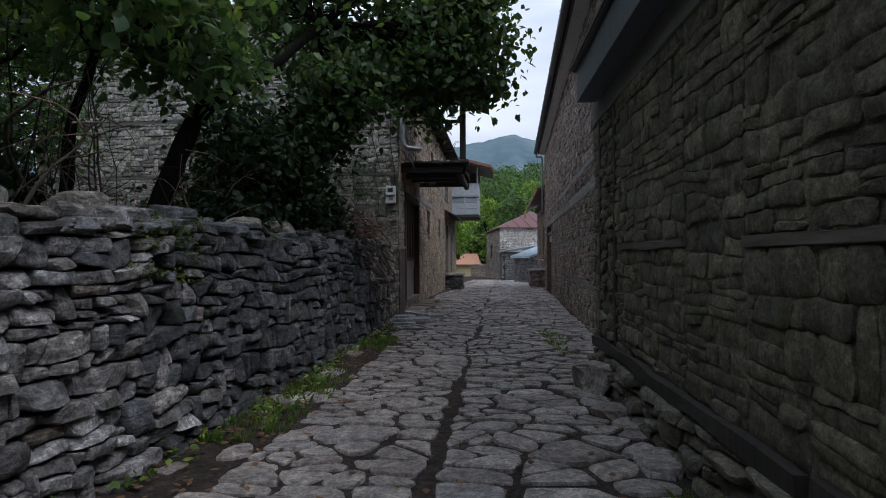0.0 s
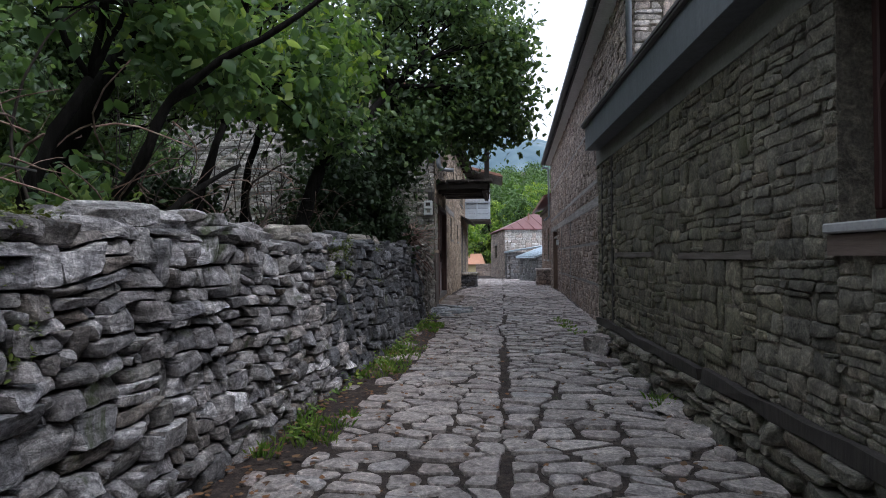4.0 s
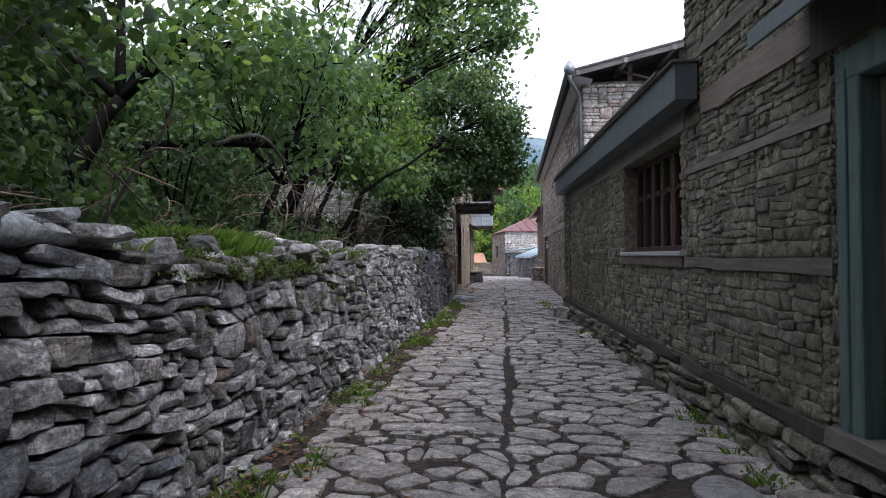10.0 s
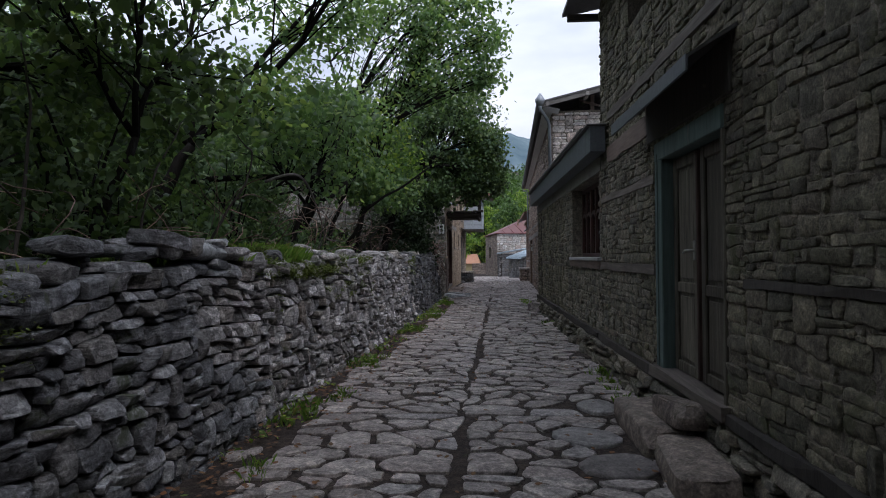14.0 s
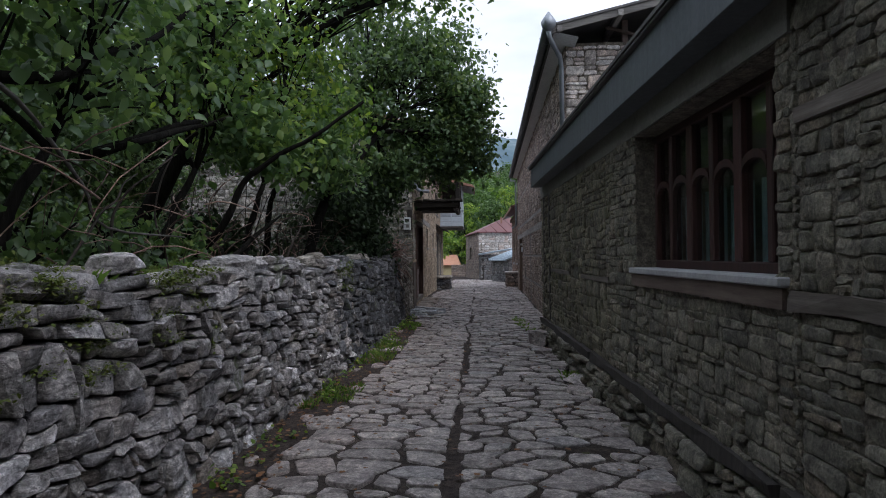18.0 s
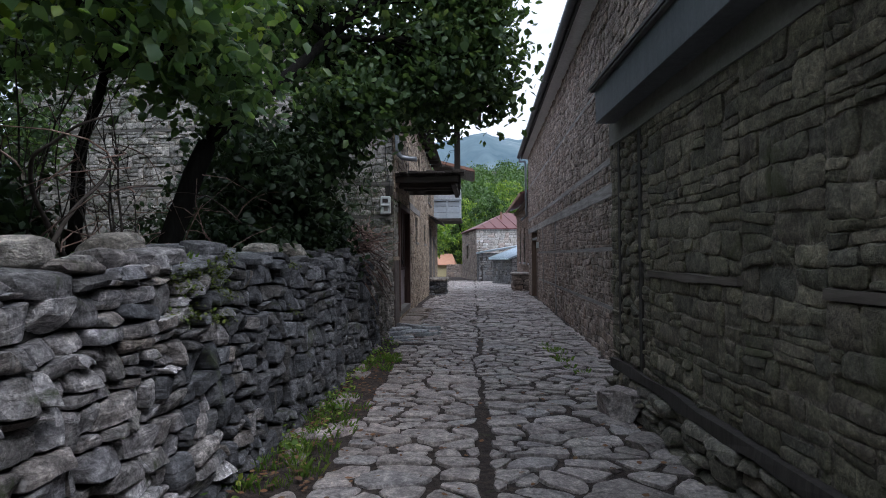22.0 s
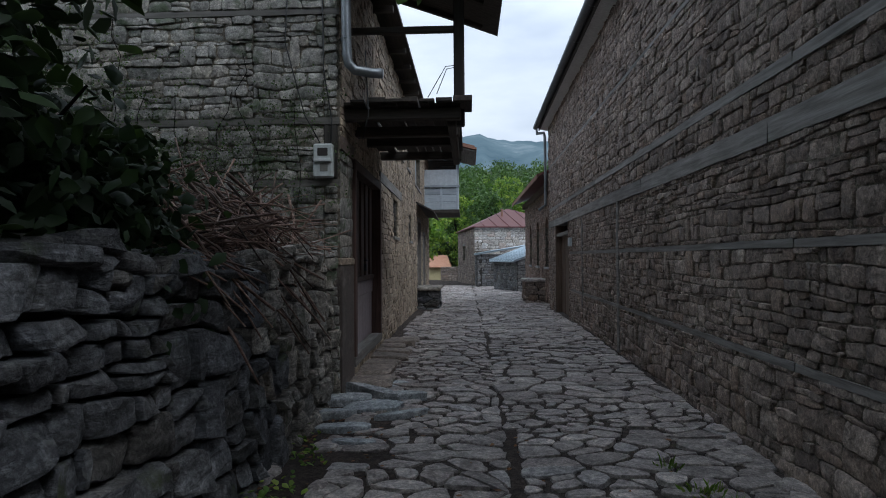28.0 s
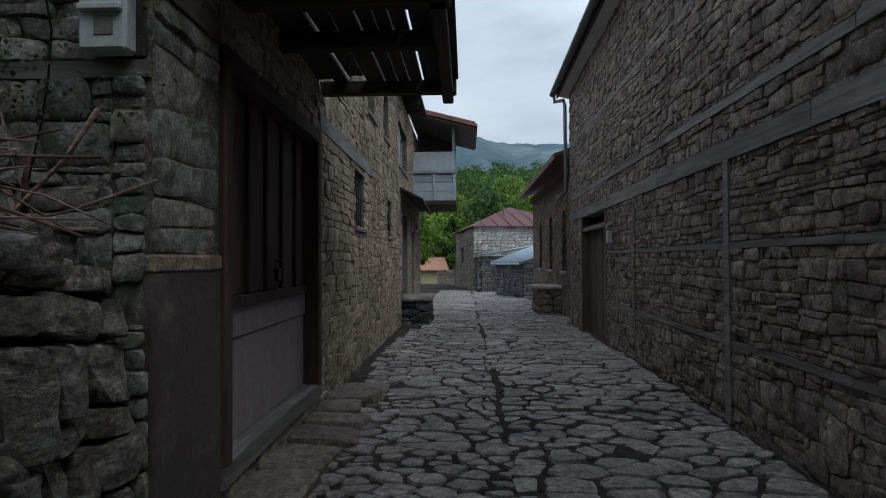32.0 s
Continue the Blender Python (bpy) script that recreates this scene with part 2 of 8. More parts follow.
M["grey_rubble"] = stone_mat("grey_rubble_stone", [(0.216, 0.168, 0.14), (0.295, 0.24, 0.206), (0.18, 0.144, 0.125), (0.348, 0.288, 0.247), (0.26, 0.192, 0.152)], moss=0.1, moss_colour=(0.12, 0.12, 0.08), relief=0.016, lichen=0.15)
M["pale"] = stone_mat("pale_stone", [(0.42, 0.38, 0.34), (0.52, 0.49, 0.45), (0.34, 0.30, 0.27), (0.56, 0.54, 0.52), (0.44, 0.36, 0.31)], relief=0.012)
M["ashlar"] = stone_mat("ashlar_stone", [(0.34, 0.275, 0.209), (0.412, 0.335, 0.257), (0.278, 0.225, 0.171), (0.453, 0.375, 0.285)], relief=0.010)
M["south_rubble"] = stone_mat("south_rubble_stone", [(0.24, 0.235, 0.22), (0.32, 0.31, 0.29), (0.22, 0.22, 0.205), (0.44, 0.42, 0.39), (0.3, 0.275, 0.24)], moss=1.05, moss_colour=(0.075, 0.104, 0.055), relief=0.016)
M["cobble"] = stone_mat("cobble_stone", [(0.275, 0.245, 0.233), (0.356, 0.319, 0.300), (0.240, 0.210, 0.198), (0.418, 0.377, 0.355), (0.303, 0.258, 0.242), (0.319, 0.301, 0.297)], mottle=0.72, moss=0.4, moss_colour=(0.10, 0.082, 0.072), rough=0.62, relief=0.014, fine=48.0)
M["brown_rubble"] = stone_mat("brown_rubble_stone", [(0.17, 0.112, 0.088), (0.235, 0.165, 0.132), (0.14, 0.098, 0.08), (0.28, 0.205, 0.168), (0.2, 0.128, 0.095)], moss=0.1, moss_colour=(0.12, 0.1, 0.08), relief=0.016, lichen=0.1)
M["shed_stone"] = stone_mat("blue_grey_rubble_stone", [(0.11, 0.111, 0.116), (0.155, 0.155, 0.16), (0.09, 0.088, 0.088), (0.195, 0.192, 0.194), (0.135, 0.122, 0.114)], moss=0.15, relief=0.016, lichen=0.15)
M["slab_grey"] = stone_mat("dark_grey_slab", [(0.16, 0.145, 0.14), (0.21, 0.192, 0.186), (0.27, 0.262, 0.265)], mottle=0.5, moss=0.2, moss_colour=(0.08, 0.07, 0.06), relief=0.01, rough=0.7)
M["slab"] = stone_mat("brown_slab", [(0.18, 0.149, 0.128), (0.238, 0.198, 0.17), (0.146, 0.121, 0.106)], moss=0.4, moss_colour=(0.08, 0.08, 0.045), relief=0.01, rough=0.75)
M["block"] = stone_mat("pale_block_stone", [(0.3, 0.325, 0.345), (0.39, 0.415, 0.435), (0.25, 0.265, 0.275)], relief=0.01, rough=0.75)
M["mortar"] = stone_mat("lime_mortar", [(0.139, 0.124, 0.1), (0.176, 0.155, 0.125)], relief=0.02, rough=0.95)
M["joint"] = stone_mat("dark_joint", [(0.03, 0.028, 0.026), (0.042, 0.038, 0.035)], relief=0.02, rough=0.95)
M["soil"] = stone_mat("packed_soil", [(0.045, 0.034, 0.029), (0.068, 0.051, 0.043)], moss=0.2, moss_colour=(0.06, 0.075, 0.025), relief=0.03, rough=0.95, fine=30.0)
M["garden"] = stone_mat("garden_soil", [(0.06, 0.05, 0.035), (0.08, 0.065, 0.045)], moss=0.9, moss_colour=(0.05, 0.075, 0.02), relief=0.05, rough=0.95, fine=22.0)
M["meadow"] = stone_mat("meadow", [(0.05, 0.08, 0.025), (0.06, 0.09, 0.03)], moss=0.5, moss_colour=(0.07, 0.11, 0.03), relief=0.05, rough=0.95, fine=12.0)
M["plaster"] = plain_mat("cement_plaster", [(0.12, 0.116, 0.101), (0.18, 0.176, 0.158), (0.143, 0.15, 0.12)], 2.5, 0.9, relief=0.006)
M["concrete"] = plain_mat("concrete", [(0.30, 0.30, 0.31), (0.40, 0.40, 0.40)], 3.0, 0.85, relief=0.004)
M["zinc"] = plain_mat("zinc_sheet", [(0.1, 0.114, 0.126), (0.142, 0.156, 0.17)], 2.0, 0.55, 0.35, 0.001, True)
M["pipe"] = plain_mat("galvanised_pipe", [(0.22, 0.24, 0.26), (0.31, 0.335, 0.36)], 5.0, 0.45, 0.6, 0.001)
M["blue_sheet"] = plain_mat("blue_grey_roof_sheet", [(0.357, 0.442, 0.51), (0.476, 0.561, 0.62)], 1.2, 0.45, 0.3, 0.001, True)
M["red_sheet"] = plain_mat("red_roof_sheet", [(0.095, 0.03, 0.028), (0.145, 0.045, 0.04)], 1.2, 0.55, 0.1, 0.001, True)
M["rust_sheet"] = plain_mat("rusty_roof_sheet", [(0.12, 0.06, 0.04), (0.24, 0.12, 0.08), (0.30, 0.19, 0.14)], 2.0, 0.75, 0.1, 0.002)
M["dark_sheet"] = plain_mat("dark_roof_sheet", [(0.06, 0.06, 0.062), (0.11, 0.105, 0.10)], 2.0, 0.7, 0.2, 0.002)
M["tie"] = wood_mat("grey_tie_beam", [(0.13, 0.12, 0.108), (0.225, 0.212, 0.196), (0.33, 0.315, 0.295)], 1)
M["tie_x"] = wood_mat("grey_tie_beam_across", [(0.096, 0.088, 0.08), (0.16, 0.152, 0.136), (0.224, 0.208, 0.192)], 0)
M["tie_brown"] = wood_mat("brown_tie_beam", [(0.085, 0.07, 0.058), (0.14, 0.118, 0.10), (0.21, 0.185, 0.16)], 1)
M["tie_pink"] = wood_mat("reddish_tie_beam", [(0.116, 0.079, 0.065), (0.173, 0.127, 0.105), (0.217, 0.167, 0.138)], 1)
M["post"] = wood_mat("dark_post", [(0.021, 0.018, 0.016), (0.042, 0.036, 0.03), (0.06, 0.053, 0.045)], 2)
M["char"] = wood_mat("old_dark_timber", [(0.022, 0.018, 0.015), (0.05, 0.042, 0.035), (0.085, 0.07, 0.058)], 1)
M["char_x"] = wood_mat("old_dark_timber_across", [(0.022, 0.018, 0.015), (0.05, 0.042, 0.035), (0.085, 0.07, 0.058)], 0)
M["brown_door"] = wood_mat("brown_door_wood", [(0.035, 0.02, 0.016), (0.07, 0.04, 0.032), (0.10, 0.06, 0.05)], 2)
M["plank_door"] = wood_mat("brown_plank", [(0.07, 0.045, 0.03), (0.12, 0.08, 0.055), (0.16, 0.11, 0.08)], 2)
M["grey_door"] = wood_mat("unpainted_door_wood", [(0.038, 0.032, 0.023), (0.1, 0.088, 0.066), (0.18, 0.165, 0.13)], 2, 0.85, 0.008, 0, 0.35, (0.23, 0.21, 0.17))
# Darker, browner copy of the unpainted door wood for the second leaf.
M["door_darker"] = wood_mat("weathered_darker_brown_wood", [(0.028, 0.023, 0.016), (0.068, 0.058, 0.042), (0.115, 0.1, 0.078)], 2, 0.85, 0.008, 0, 0.25, (0.16, 0.15, 0.125))
M["teal"] = wood_mat("teal_paint", [(0.058, 0.088, 0.083), (0.085, 0.127, 0.118), (0.118, 0.164, 0.15)], 2, 0.7, 0.002, 0, 0.35, (0.16, 0.15, 0.125))
M["red_frame"] = wood_mat("red_brown_paint", [(0.03, 0.0115, 0.0095), (0.048, 0.0175, 0.0145), (0.066, 0.024, 0.02)], 2, 0.6, 0.002, 0, 0.15, (0.10, 0.07, 0.05))
M["pale_blue"] = wood_mat("pale_blue_paint", [(0.30, 0.35, 0.39), (0.40, 0.45, 0.49), (0.46, 0.50, 0.53)], 0, 0.7, 0.002, 0, 0.2, (0.26, 0.26, 0.25))
M["white_sheet"] = plain_mat("whitened_sheet", [(0.42, 0.46, 0.49), (0.56, 0.59, 0.61)], 1.5, 0.65, 0.0, 0.001, True)
M["mauve"] = plain_mat("grey_mauve_panel", [(0.276, 0.235, 0.246), (0.38, 0.33, 0.342)], 1.4, 0.7, 0.0, 0.001, True)
M["pier"] = plain_mat("stained_pier_plaster", [(0.055, 0.043, 0.038), (0.105, 0.083, 0.074), (0.085, 0.07, 0.062), (0.15, 0.122, 0.11), (0.3, 0.27, 0.255)], 2.6, 0.9, 0, 0.012)
M["soffit"] = plain_mat("pale_soffit_sheet", [(0.6, 0.62, 0.63), (0.7, 0.72, 0.73)], 1.5, 0.6, 0.0, 0.001)
M["meter"] = plain_mat("grey_white_plastic", [(0.42, 0.45, 0.45), (0.52, 0.55, 0.54)], 3.0, 0.45, 0, 0.0005, True)
M["black"] = plain_mat("black_cable", [(0.012, 0.012, 0.013), (0.03, 0.03, 0.032)], 6.0, 0.6)
M["steel"] = plain_mat("worn_steel", [(0.35, 0.34, 0.32), (0.55, 0.54, 0.52)], 9.0, 0.35, 0.9)
M["curtain"] = plain_mat("pale_curtain", [(0.204, 0.302, 0.31), (0.276, 0.389, 0.389)], 2.0, 0.9, 0, 0.004)
# Near-black: unlit rooms' darkness put into the colour; the meter display uses it too.
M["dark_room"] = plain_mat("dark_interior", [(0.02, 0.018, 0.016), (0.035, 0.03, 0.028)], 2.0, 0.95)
M["ochre"] = plain_mat("ochre_plaster", [(0.45, 0.38, 0.20), (0.55, 0.47, 0.27)], 2.0, 0.9, 0, 0.004)
M["tile_orange"] = plain_mat("orange_roof_sheet", [(0.36, 0.17, 0.10), (0.46, 0.24, 0.15)], 1.5, 0.7, 0, 0.003)
M["bark"] = wood_mat("bark", [(0.005, 0.0045, 0.004), (0.011, 0.01, 0.0085), (0.021, 0.019, 0.0165)], 2, 0.95, 0.02)
M["bark"].node_tree.nodes["Principled BSDF"].inputs["Specular IOR Level"].default_value = 0.12
M["pale_bark"] = wood_mat("pale_bark", [(0.05, 0.045, 0.04), (0.1, 0.092, 0.082), (0.17, 0.158, 0.142)], 1, 0.9, 0.004)
M["brown_bark"] = wood_mat("brown_bark", [(0.024, 0.018, 0.014), (0.05, 0.04, 0.033), (0.085, 0.07, 0.058)], 2, 0.9, 0.004)
M["twig"] = wood_mat("dry_twig", [(0.075, 0.042, 0.032), (0.17, 0.108, 0.084), (0.36, 0.265, 0.22)], 0, 0.9, 0.002, vary=(0.08, 1.9))
M["leaf"] = leaf_mat("leaf_green", [(0.044, 0.083, 0.041), (0.073, 0.132, 0.063), (0.107, 0.183, 0.083), (0.159, 0.244, 0.107), (0.329, 0.409, 0.146)], 0.5, 0.36)
M["leaf_dark"] = leaf_mat("leaf_dark_green", [(0.042, 0.075, 0.040), (0.072, 0.120, 0.065), (0.104, 0.173, 0.088), (0.153, 0.237, 0.117), (0.273, 0.358, 0.169)], 0.45, 0.34)
# Stepped-down copies of the dark leaf: foliage shade is put into these colours.
M["leaf_mid"] = leaf_mat("leaf_mid_green", [(0.027, 0.05, 0.025), (0.048, 0.083, 0.042), (0.07, 0.12, 0.057), (0.105, 0.168, 0.077), (0.215, 0.275, 0.115)], 0.45, 0.42)
M["leaf_shady"] = leaf_mat("leaf_shaded_green", [(0.021, 0.04, 0.018), (0.037, 0.064, 0.028), (0.056, 0.095, 0.038), (0.081, 0.128, 0.051), (0.141, 0.19, 0.079)], 0.42, 0.55)
M["leaf_shaded_deep"] = leaf_mat("leaf_shaded_deep_green", [(0.012, 0.022, 0.011), (0.02, 0.038, 0.017), (0.032, 0.056, 0.024), (0.05, 0.085, 0.034)], 0.25, 0.55)
M["leaf_bright"] = leaf_mat("leaf_bright_green", [(0.051, 0.102, 0.026), (0.094, 0.169, 0.041), (0.143, 0.243, 0.057), (0.243, 0.338, 0.072), (0.430, 0.460, 0.100)], 0.52, 0.45)
M["leaf_far"] = leaf_mat("leaf_far_green", [(0.03, 0.06, 0.02), (0.05, 0.10, 0.03), (0.075, 0.14, 0.035), (0.10, 0.17, 0.05)], 0.3)
M["grass"] = leaf_mat("grass_blade", [(0.06, 0.12, 0.02), (0.1, 0.19, 0.034), (0.15, 0.255, 0.05), (0.22, 0.21, 0.085)], 0.45)
M["moss"] = leaf_mat("cushion_moss", [(0.04, 0.058, 0.014), (0.075, 0.105, 0.022), (0.115, 0.145, 0.032), (0.15, 0.16, 0.05)], 0.2, 0.9)
M["litter"] = leaf_mat("fallen_leaf", [(0.135, 0.069, 0.036), (0.216, 0.106, 0.048), (0.095, 0.056, 0.036), (0.297, 0.175, 0.072)], 0.1, 0.8)


def glass_mat():
    m, n, k, b = mat_base("window_glass")
    b.inputs["Base Color"].default_value = (0.8, 0.85, 0.85, 1)
    b.inputs["Roughness"].default_value = 0.06
    b.inputs["Transmission Weight"].default_value = 1.0
    b.inputs["IOR"].default_value = 1.45
    return m


M["glass"] = glass_mat()


# Distance haze is put into the colour: a bluish tint plus a faint glow.
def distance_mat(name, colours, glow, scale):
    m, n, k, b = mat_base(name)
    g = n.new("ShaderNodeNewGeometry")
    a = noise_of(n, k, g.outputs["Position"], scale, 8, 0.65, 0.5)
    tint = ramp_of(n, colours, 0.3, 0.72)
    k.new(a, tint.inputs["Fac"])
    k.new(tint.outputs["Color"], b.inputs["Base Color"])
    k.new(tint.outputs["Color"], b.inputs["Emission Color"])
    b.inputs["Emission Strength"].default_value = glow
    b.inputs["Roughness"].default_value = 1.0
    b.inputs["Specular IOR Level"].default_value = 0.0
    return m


# Both slopes glow slightly to read as hazy distance.
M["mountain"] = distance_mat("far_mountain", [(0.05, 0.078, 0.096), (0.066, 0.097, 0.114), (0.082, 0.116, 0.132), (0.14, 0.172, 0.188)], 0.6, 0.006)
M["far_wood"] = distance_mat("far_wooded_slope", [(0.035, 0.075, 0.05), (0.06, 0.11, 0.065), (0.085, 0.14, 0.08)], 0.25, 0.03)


# ---------------------------------------------------------------- building helpers
def thing(name, at=(0, 0, 0), label="", category="", group="", kind=""):
    """A top-level thing: an Empty at its base."""
    ob = new(name)
    ob.location = at
    ob.empty_display_size = 0.1
    return tagged(ob, label, category, group, kind)


def under(ob, parent):
    if parent is not None:
        ob.parent = parent
        if parent.data is None:
            ob.matrix_parent_inverse = Matrix.Translation(-Vector(parent.location))
    return ob


def solid(name, verts, faces, material, parent=None, label="", smooth=False, crease=0, **tags):
    me = bpy.data.meshes.new(name)
    me.from_pydata([tuple(v) for v in verts], [], faces)
    me.materials.append(material)
    if smooth:
        me.shade_smooth()
        if crease:
            me.set_sharp_from_angle(angle=radians(crease))
    me.update()
    ob = under(new(name, me), parent)
    return tagged(ob, label, **tags)


def part(name, bm, material, parent=None, label="", smooth=False, crease=0, **tags):
    """Links a bmesh as one mesh object under a thing or under a part."""
    bmesh.ops.recalc_face_normals(bm, faces=bm.faces)
    me = bpy.data.meshes.new(name)
    bm.to_mesh(me)
    bm.free()
    me.materials.append(material)
    if smooth:
        me.shade_smooth()
        if crease:
            me.set_sharp_from_angle(angle=radians(crease))
    return tagged(under(new(name, me), parent), label, **tags)


def add_box(bm, lo, hi, bevel=0.0, turn=None):
    """A box between two corners, in place; turn: a matrix applied to it."""
    c = [(a + b) / 2 for a, b in zip(lo, hi)]
    made = bmesh.ops.create_cube(bm, size=1.0)["verts"]
    for v in made:
        v.co = Vector([c[i] + v.co[i] * (hi[i] - lo[i]) for i in range(3)])
    if bevel:
        edges = list({e for v in made for e in v.link_edges})
        made = bmesh.ops.bevel(bm, geom=edges, offset=bevel, segments=1, affect="EDGES")["verts"]
        made = list({v for v in made})
    if turn is not None:
        bmesh.ops.transform(bm, matrix=turn, verts=made)
    return made


def box_part(name, lo, hi, material, parent=None, label="", bevel=0.006, turn=None, **tags):
    bm = bmesh.new()
    add_box(bm, lo, hi, bevel, turn)
    return part(name, bm, material, parent, label, **tags)


class Wall:
    """A plumb wall face from a to b in plan; u runs along it, v up, w out of it."""

    def __init__(self, a, b, z0=0.0, flip=False):
        self.a, self.b, self.z0 = Vector((*a, 0)), Vector((*b, 0)), z0
        self.along = (self.b - self.a).normalized()
        self.out = Vector((self.along.y, -self.along.x, 0)) * (-1 if flip else 1)
        self.length = (self.b - self.a).length

    def at(self, u, v, w=0.0):
        p = self.a + self.along * u + self.out * w
        return Vector((p.x, p.y, self.z0 + v))

    def u_of(self, y):
        return (y - self.a.y) / self.along.y

    def frame_matrix(self):
        return Matrix(((self.along.x, self.out.x, 0, self.a.x), (self.along.y, self.out.y, 0, self.a.y), (0, 0, 1, self.z0), (0, 0, 0, 1)))

    def block(self, name, u0, u1, v0, v1, w0, w1, material, parent=None, label="", bevel=0.008, rough=0.0, seed=0, **tags):
        """A piece that lies along the wall: from u0 to u1, v0 to v1 up, w0 to w1 out."""
        bm = bmesh.new()
        if rough:
            rng = random.Random(seed * 977 + int(u0 * 100))
            n = max(2, int((u1 - u0) / 0.35))
            rings = []
            for i in range(n + 1):
                u = u0 + (u1 - u0) * i / n
                d = [rng.uniform(-rough, rough) for _ in range(4)]
                rings.append([bm.verts.new(self.at(u, v, w)) for v, w in ((v0 + d[0], w0), (v0 + d[1], w1 + d[3] * 0.6), (v1 + d[2], w1 + d[0] * 0.6), (v1 + d[3], w0))])
            for r, s in zip(rings, rings[1:]):
                for j in range(4):
                    bm.faces.new((r[j], r[(j + 1) % 4], s[(j + 1) % 4], s[j]))
            bm.faces.new(rings[0]), bm.faces.new(rings[-1][::-1])
        else:
            add_box(bm, (u0, w0, v0), (u1, w1, v1), bevel, self.frame_matrix())
        return part(name, bm, material, parent, label, **tags)


def tube_data(points, radii, sides=6):
    """Verts and faces of a tube along points."""
    verts, faces = [], []
    pts = [Vector(p) for p in points]
    ref = Vector((0.3, 0.5, 0.81)).normalized()
    for i, p in enumerate(pts):
        d = (pts[min(i + 1, len(pts) - 1)] - pts[max(i - 1, 0)]).normalized()
        x = d.cross(ref)
        x = x.normalized() if x.length > 1e-3 else d.orthogonal().normalized()
        y = d.cross(x)
        for j in range(sides):
            a = 2 * math.pi * j / sides
            verts.append(p + (x * math.cos(a) + y * math.sin(a)) * radii[i])
    for i in range(len(pts) - 1):
        for j in range(sides):
            k = (j + 1) % sides
            faces.append((i * sides + j, i * sides + k, (i + 1) * sides + k, (i + 1) * sides + j))
    faces.append(tuple(range(sides))[::-1])
    faces.append(tuple((len(pts) - 1) * sides + j for j in range(sides)))
    return verts, faces


def tube(name, points, radius, material, parent=None, label="", sides=8, **tags):
    radii = radius if isinstance(radius, (list, tuple)) else [radius] * len(points)
    v, f = tube_data(points, radii, sides)
    return solid(name, v, f, material, parent, label, True, **tags)


def joined(chunks):
    verts, faces, base = [], [], 0
    for v, f in chunks:
        verts.extend(v)
        faces.extend(tuple(i + base for i in face) for face in f)
        base += len(v)
    return verts, faces


# ---------------------------------------------------------------- stones
def clip_poly(poly, px, py, nx, ny):
    """The part of a polygon on the side of the line through p against the normal n."""
    out = []
    count = len(poly)
    for i in range(count):
        ax, ay = poly[i]
        bx, by = poly[(i + 1) % count]
        da, db = (ax - px) * nx + (ay - py) * ny, (bx - px) * nx + (by - py) * ny
        if da <= 0:
            out.append((ax, ay))
        if da * db < 0:
            t = da / (da - db)
            out.append((ax + (bx - ax) * t, ay + (by - ay) * t))
    return out


def stone_cells(u0, u1, v0, v1, width, height, rng, squash=2.2, loose=0.2, spread=0.5):
    """Cells of rubble in rough courses that fill a rectangle."""
    seeds, rows, v = [], [], v0
    while v < v1 - height * 0.35:
        h = height * rng.uniform(1 - spread * 0.7, 1 + spread)
        if v + h > v1 - height * 0.45:
            h = v1 - v
        u = u0 - rng.uniform(0, width * 0.5)
        before = len(seeds)
        while u < u1:
            w = width * rng.uniform(1 - spread, 1 + spread * 1.3) * (0.8 + 0.4 * h / height)
            cu, cv = u + w / 2, v + h / 2 + rng.uniform(-loose, loose) * h
            if u0 - width * 0.2 < cu < u1 + width * 0.2:
                seeds.append((min(max(cu, u0 + 0.02), u1 - 0.02), min(max(cv, v0 + 0.01), v1 - 0.01)))
            u += w
        if len(seeds) == before:
            seeds.append(((u0 + u1) / 2, v + h / 2))
        v += h
    size = max(width, height * squash) * 1.6
    grid = {}
    pts = [(a, b * squash) for a, b in seeds]
    for i, (a, b) in enumerate(pts):
        grid.setdefault((int(a // size), int(b // size)), []).append(i)
    cells = []
    for i, (a, b) in enumerate(pts):
        poly = [(u0, v0 * squash), (u1, v0 * squash), (u1, v1 * squash), (u0, v1 * squash)]
        ga, gb = int(a // size), int(b // size)
        near = [j for da in (-1, 0, 1) for db in (-1, 0, 1) for j in grid.get((ga + da, gb + db), ()) if j != i]
        near.sort(key=lambda j: (pts[j][0] - a) ** 2 + (pts[j][1] - b) ** 2)
        for j in near[:26]:
            c, d = pts[j]
            nx, ny = c - a, d - b
            if nx * nx + ny * ny < 1e-9:
                continue
            poly = clip_poly(poly, (a + c) / 2, (b + d) / 2, nx, ny)
            if len(poly) < 3:
                break
        if len(poly) >= 3:
            cells.append([(p, q / squash) for p, q in poly])
    return cells


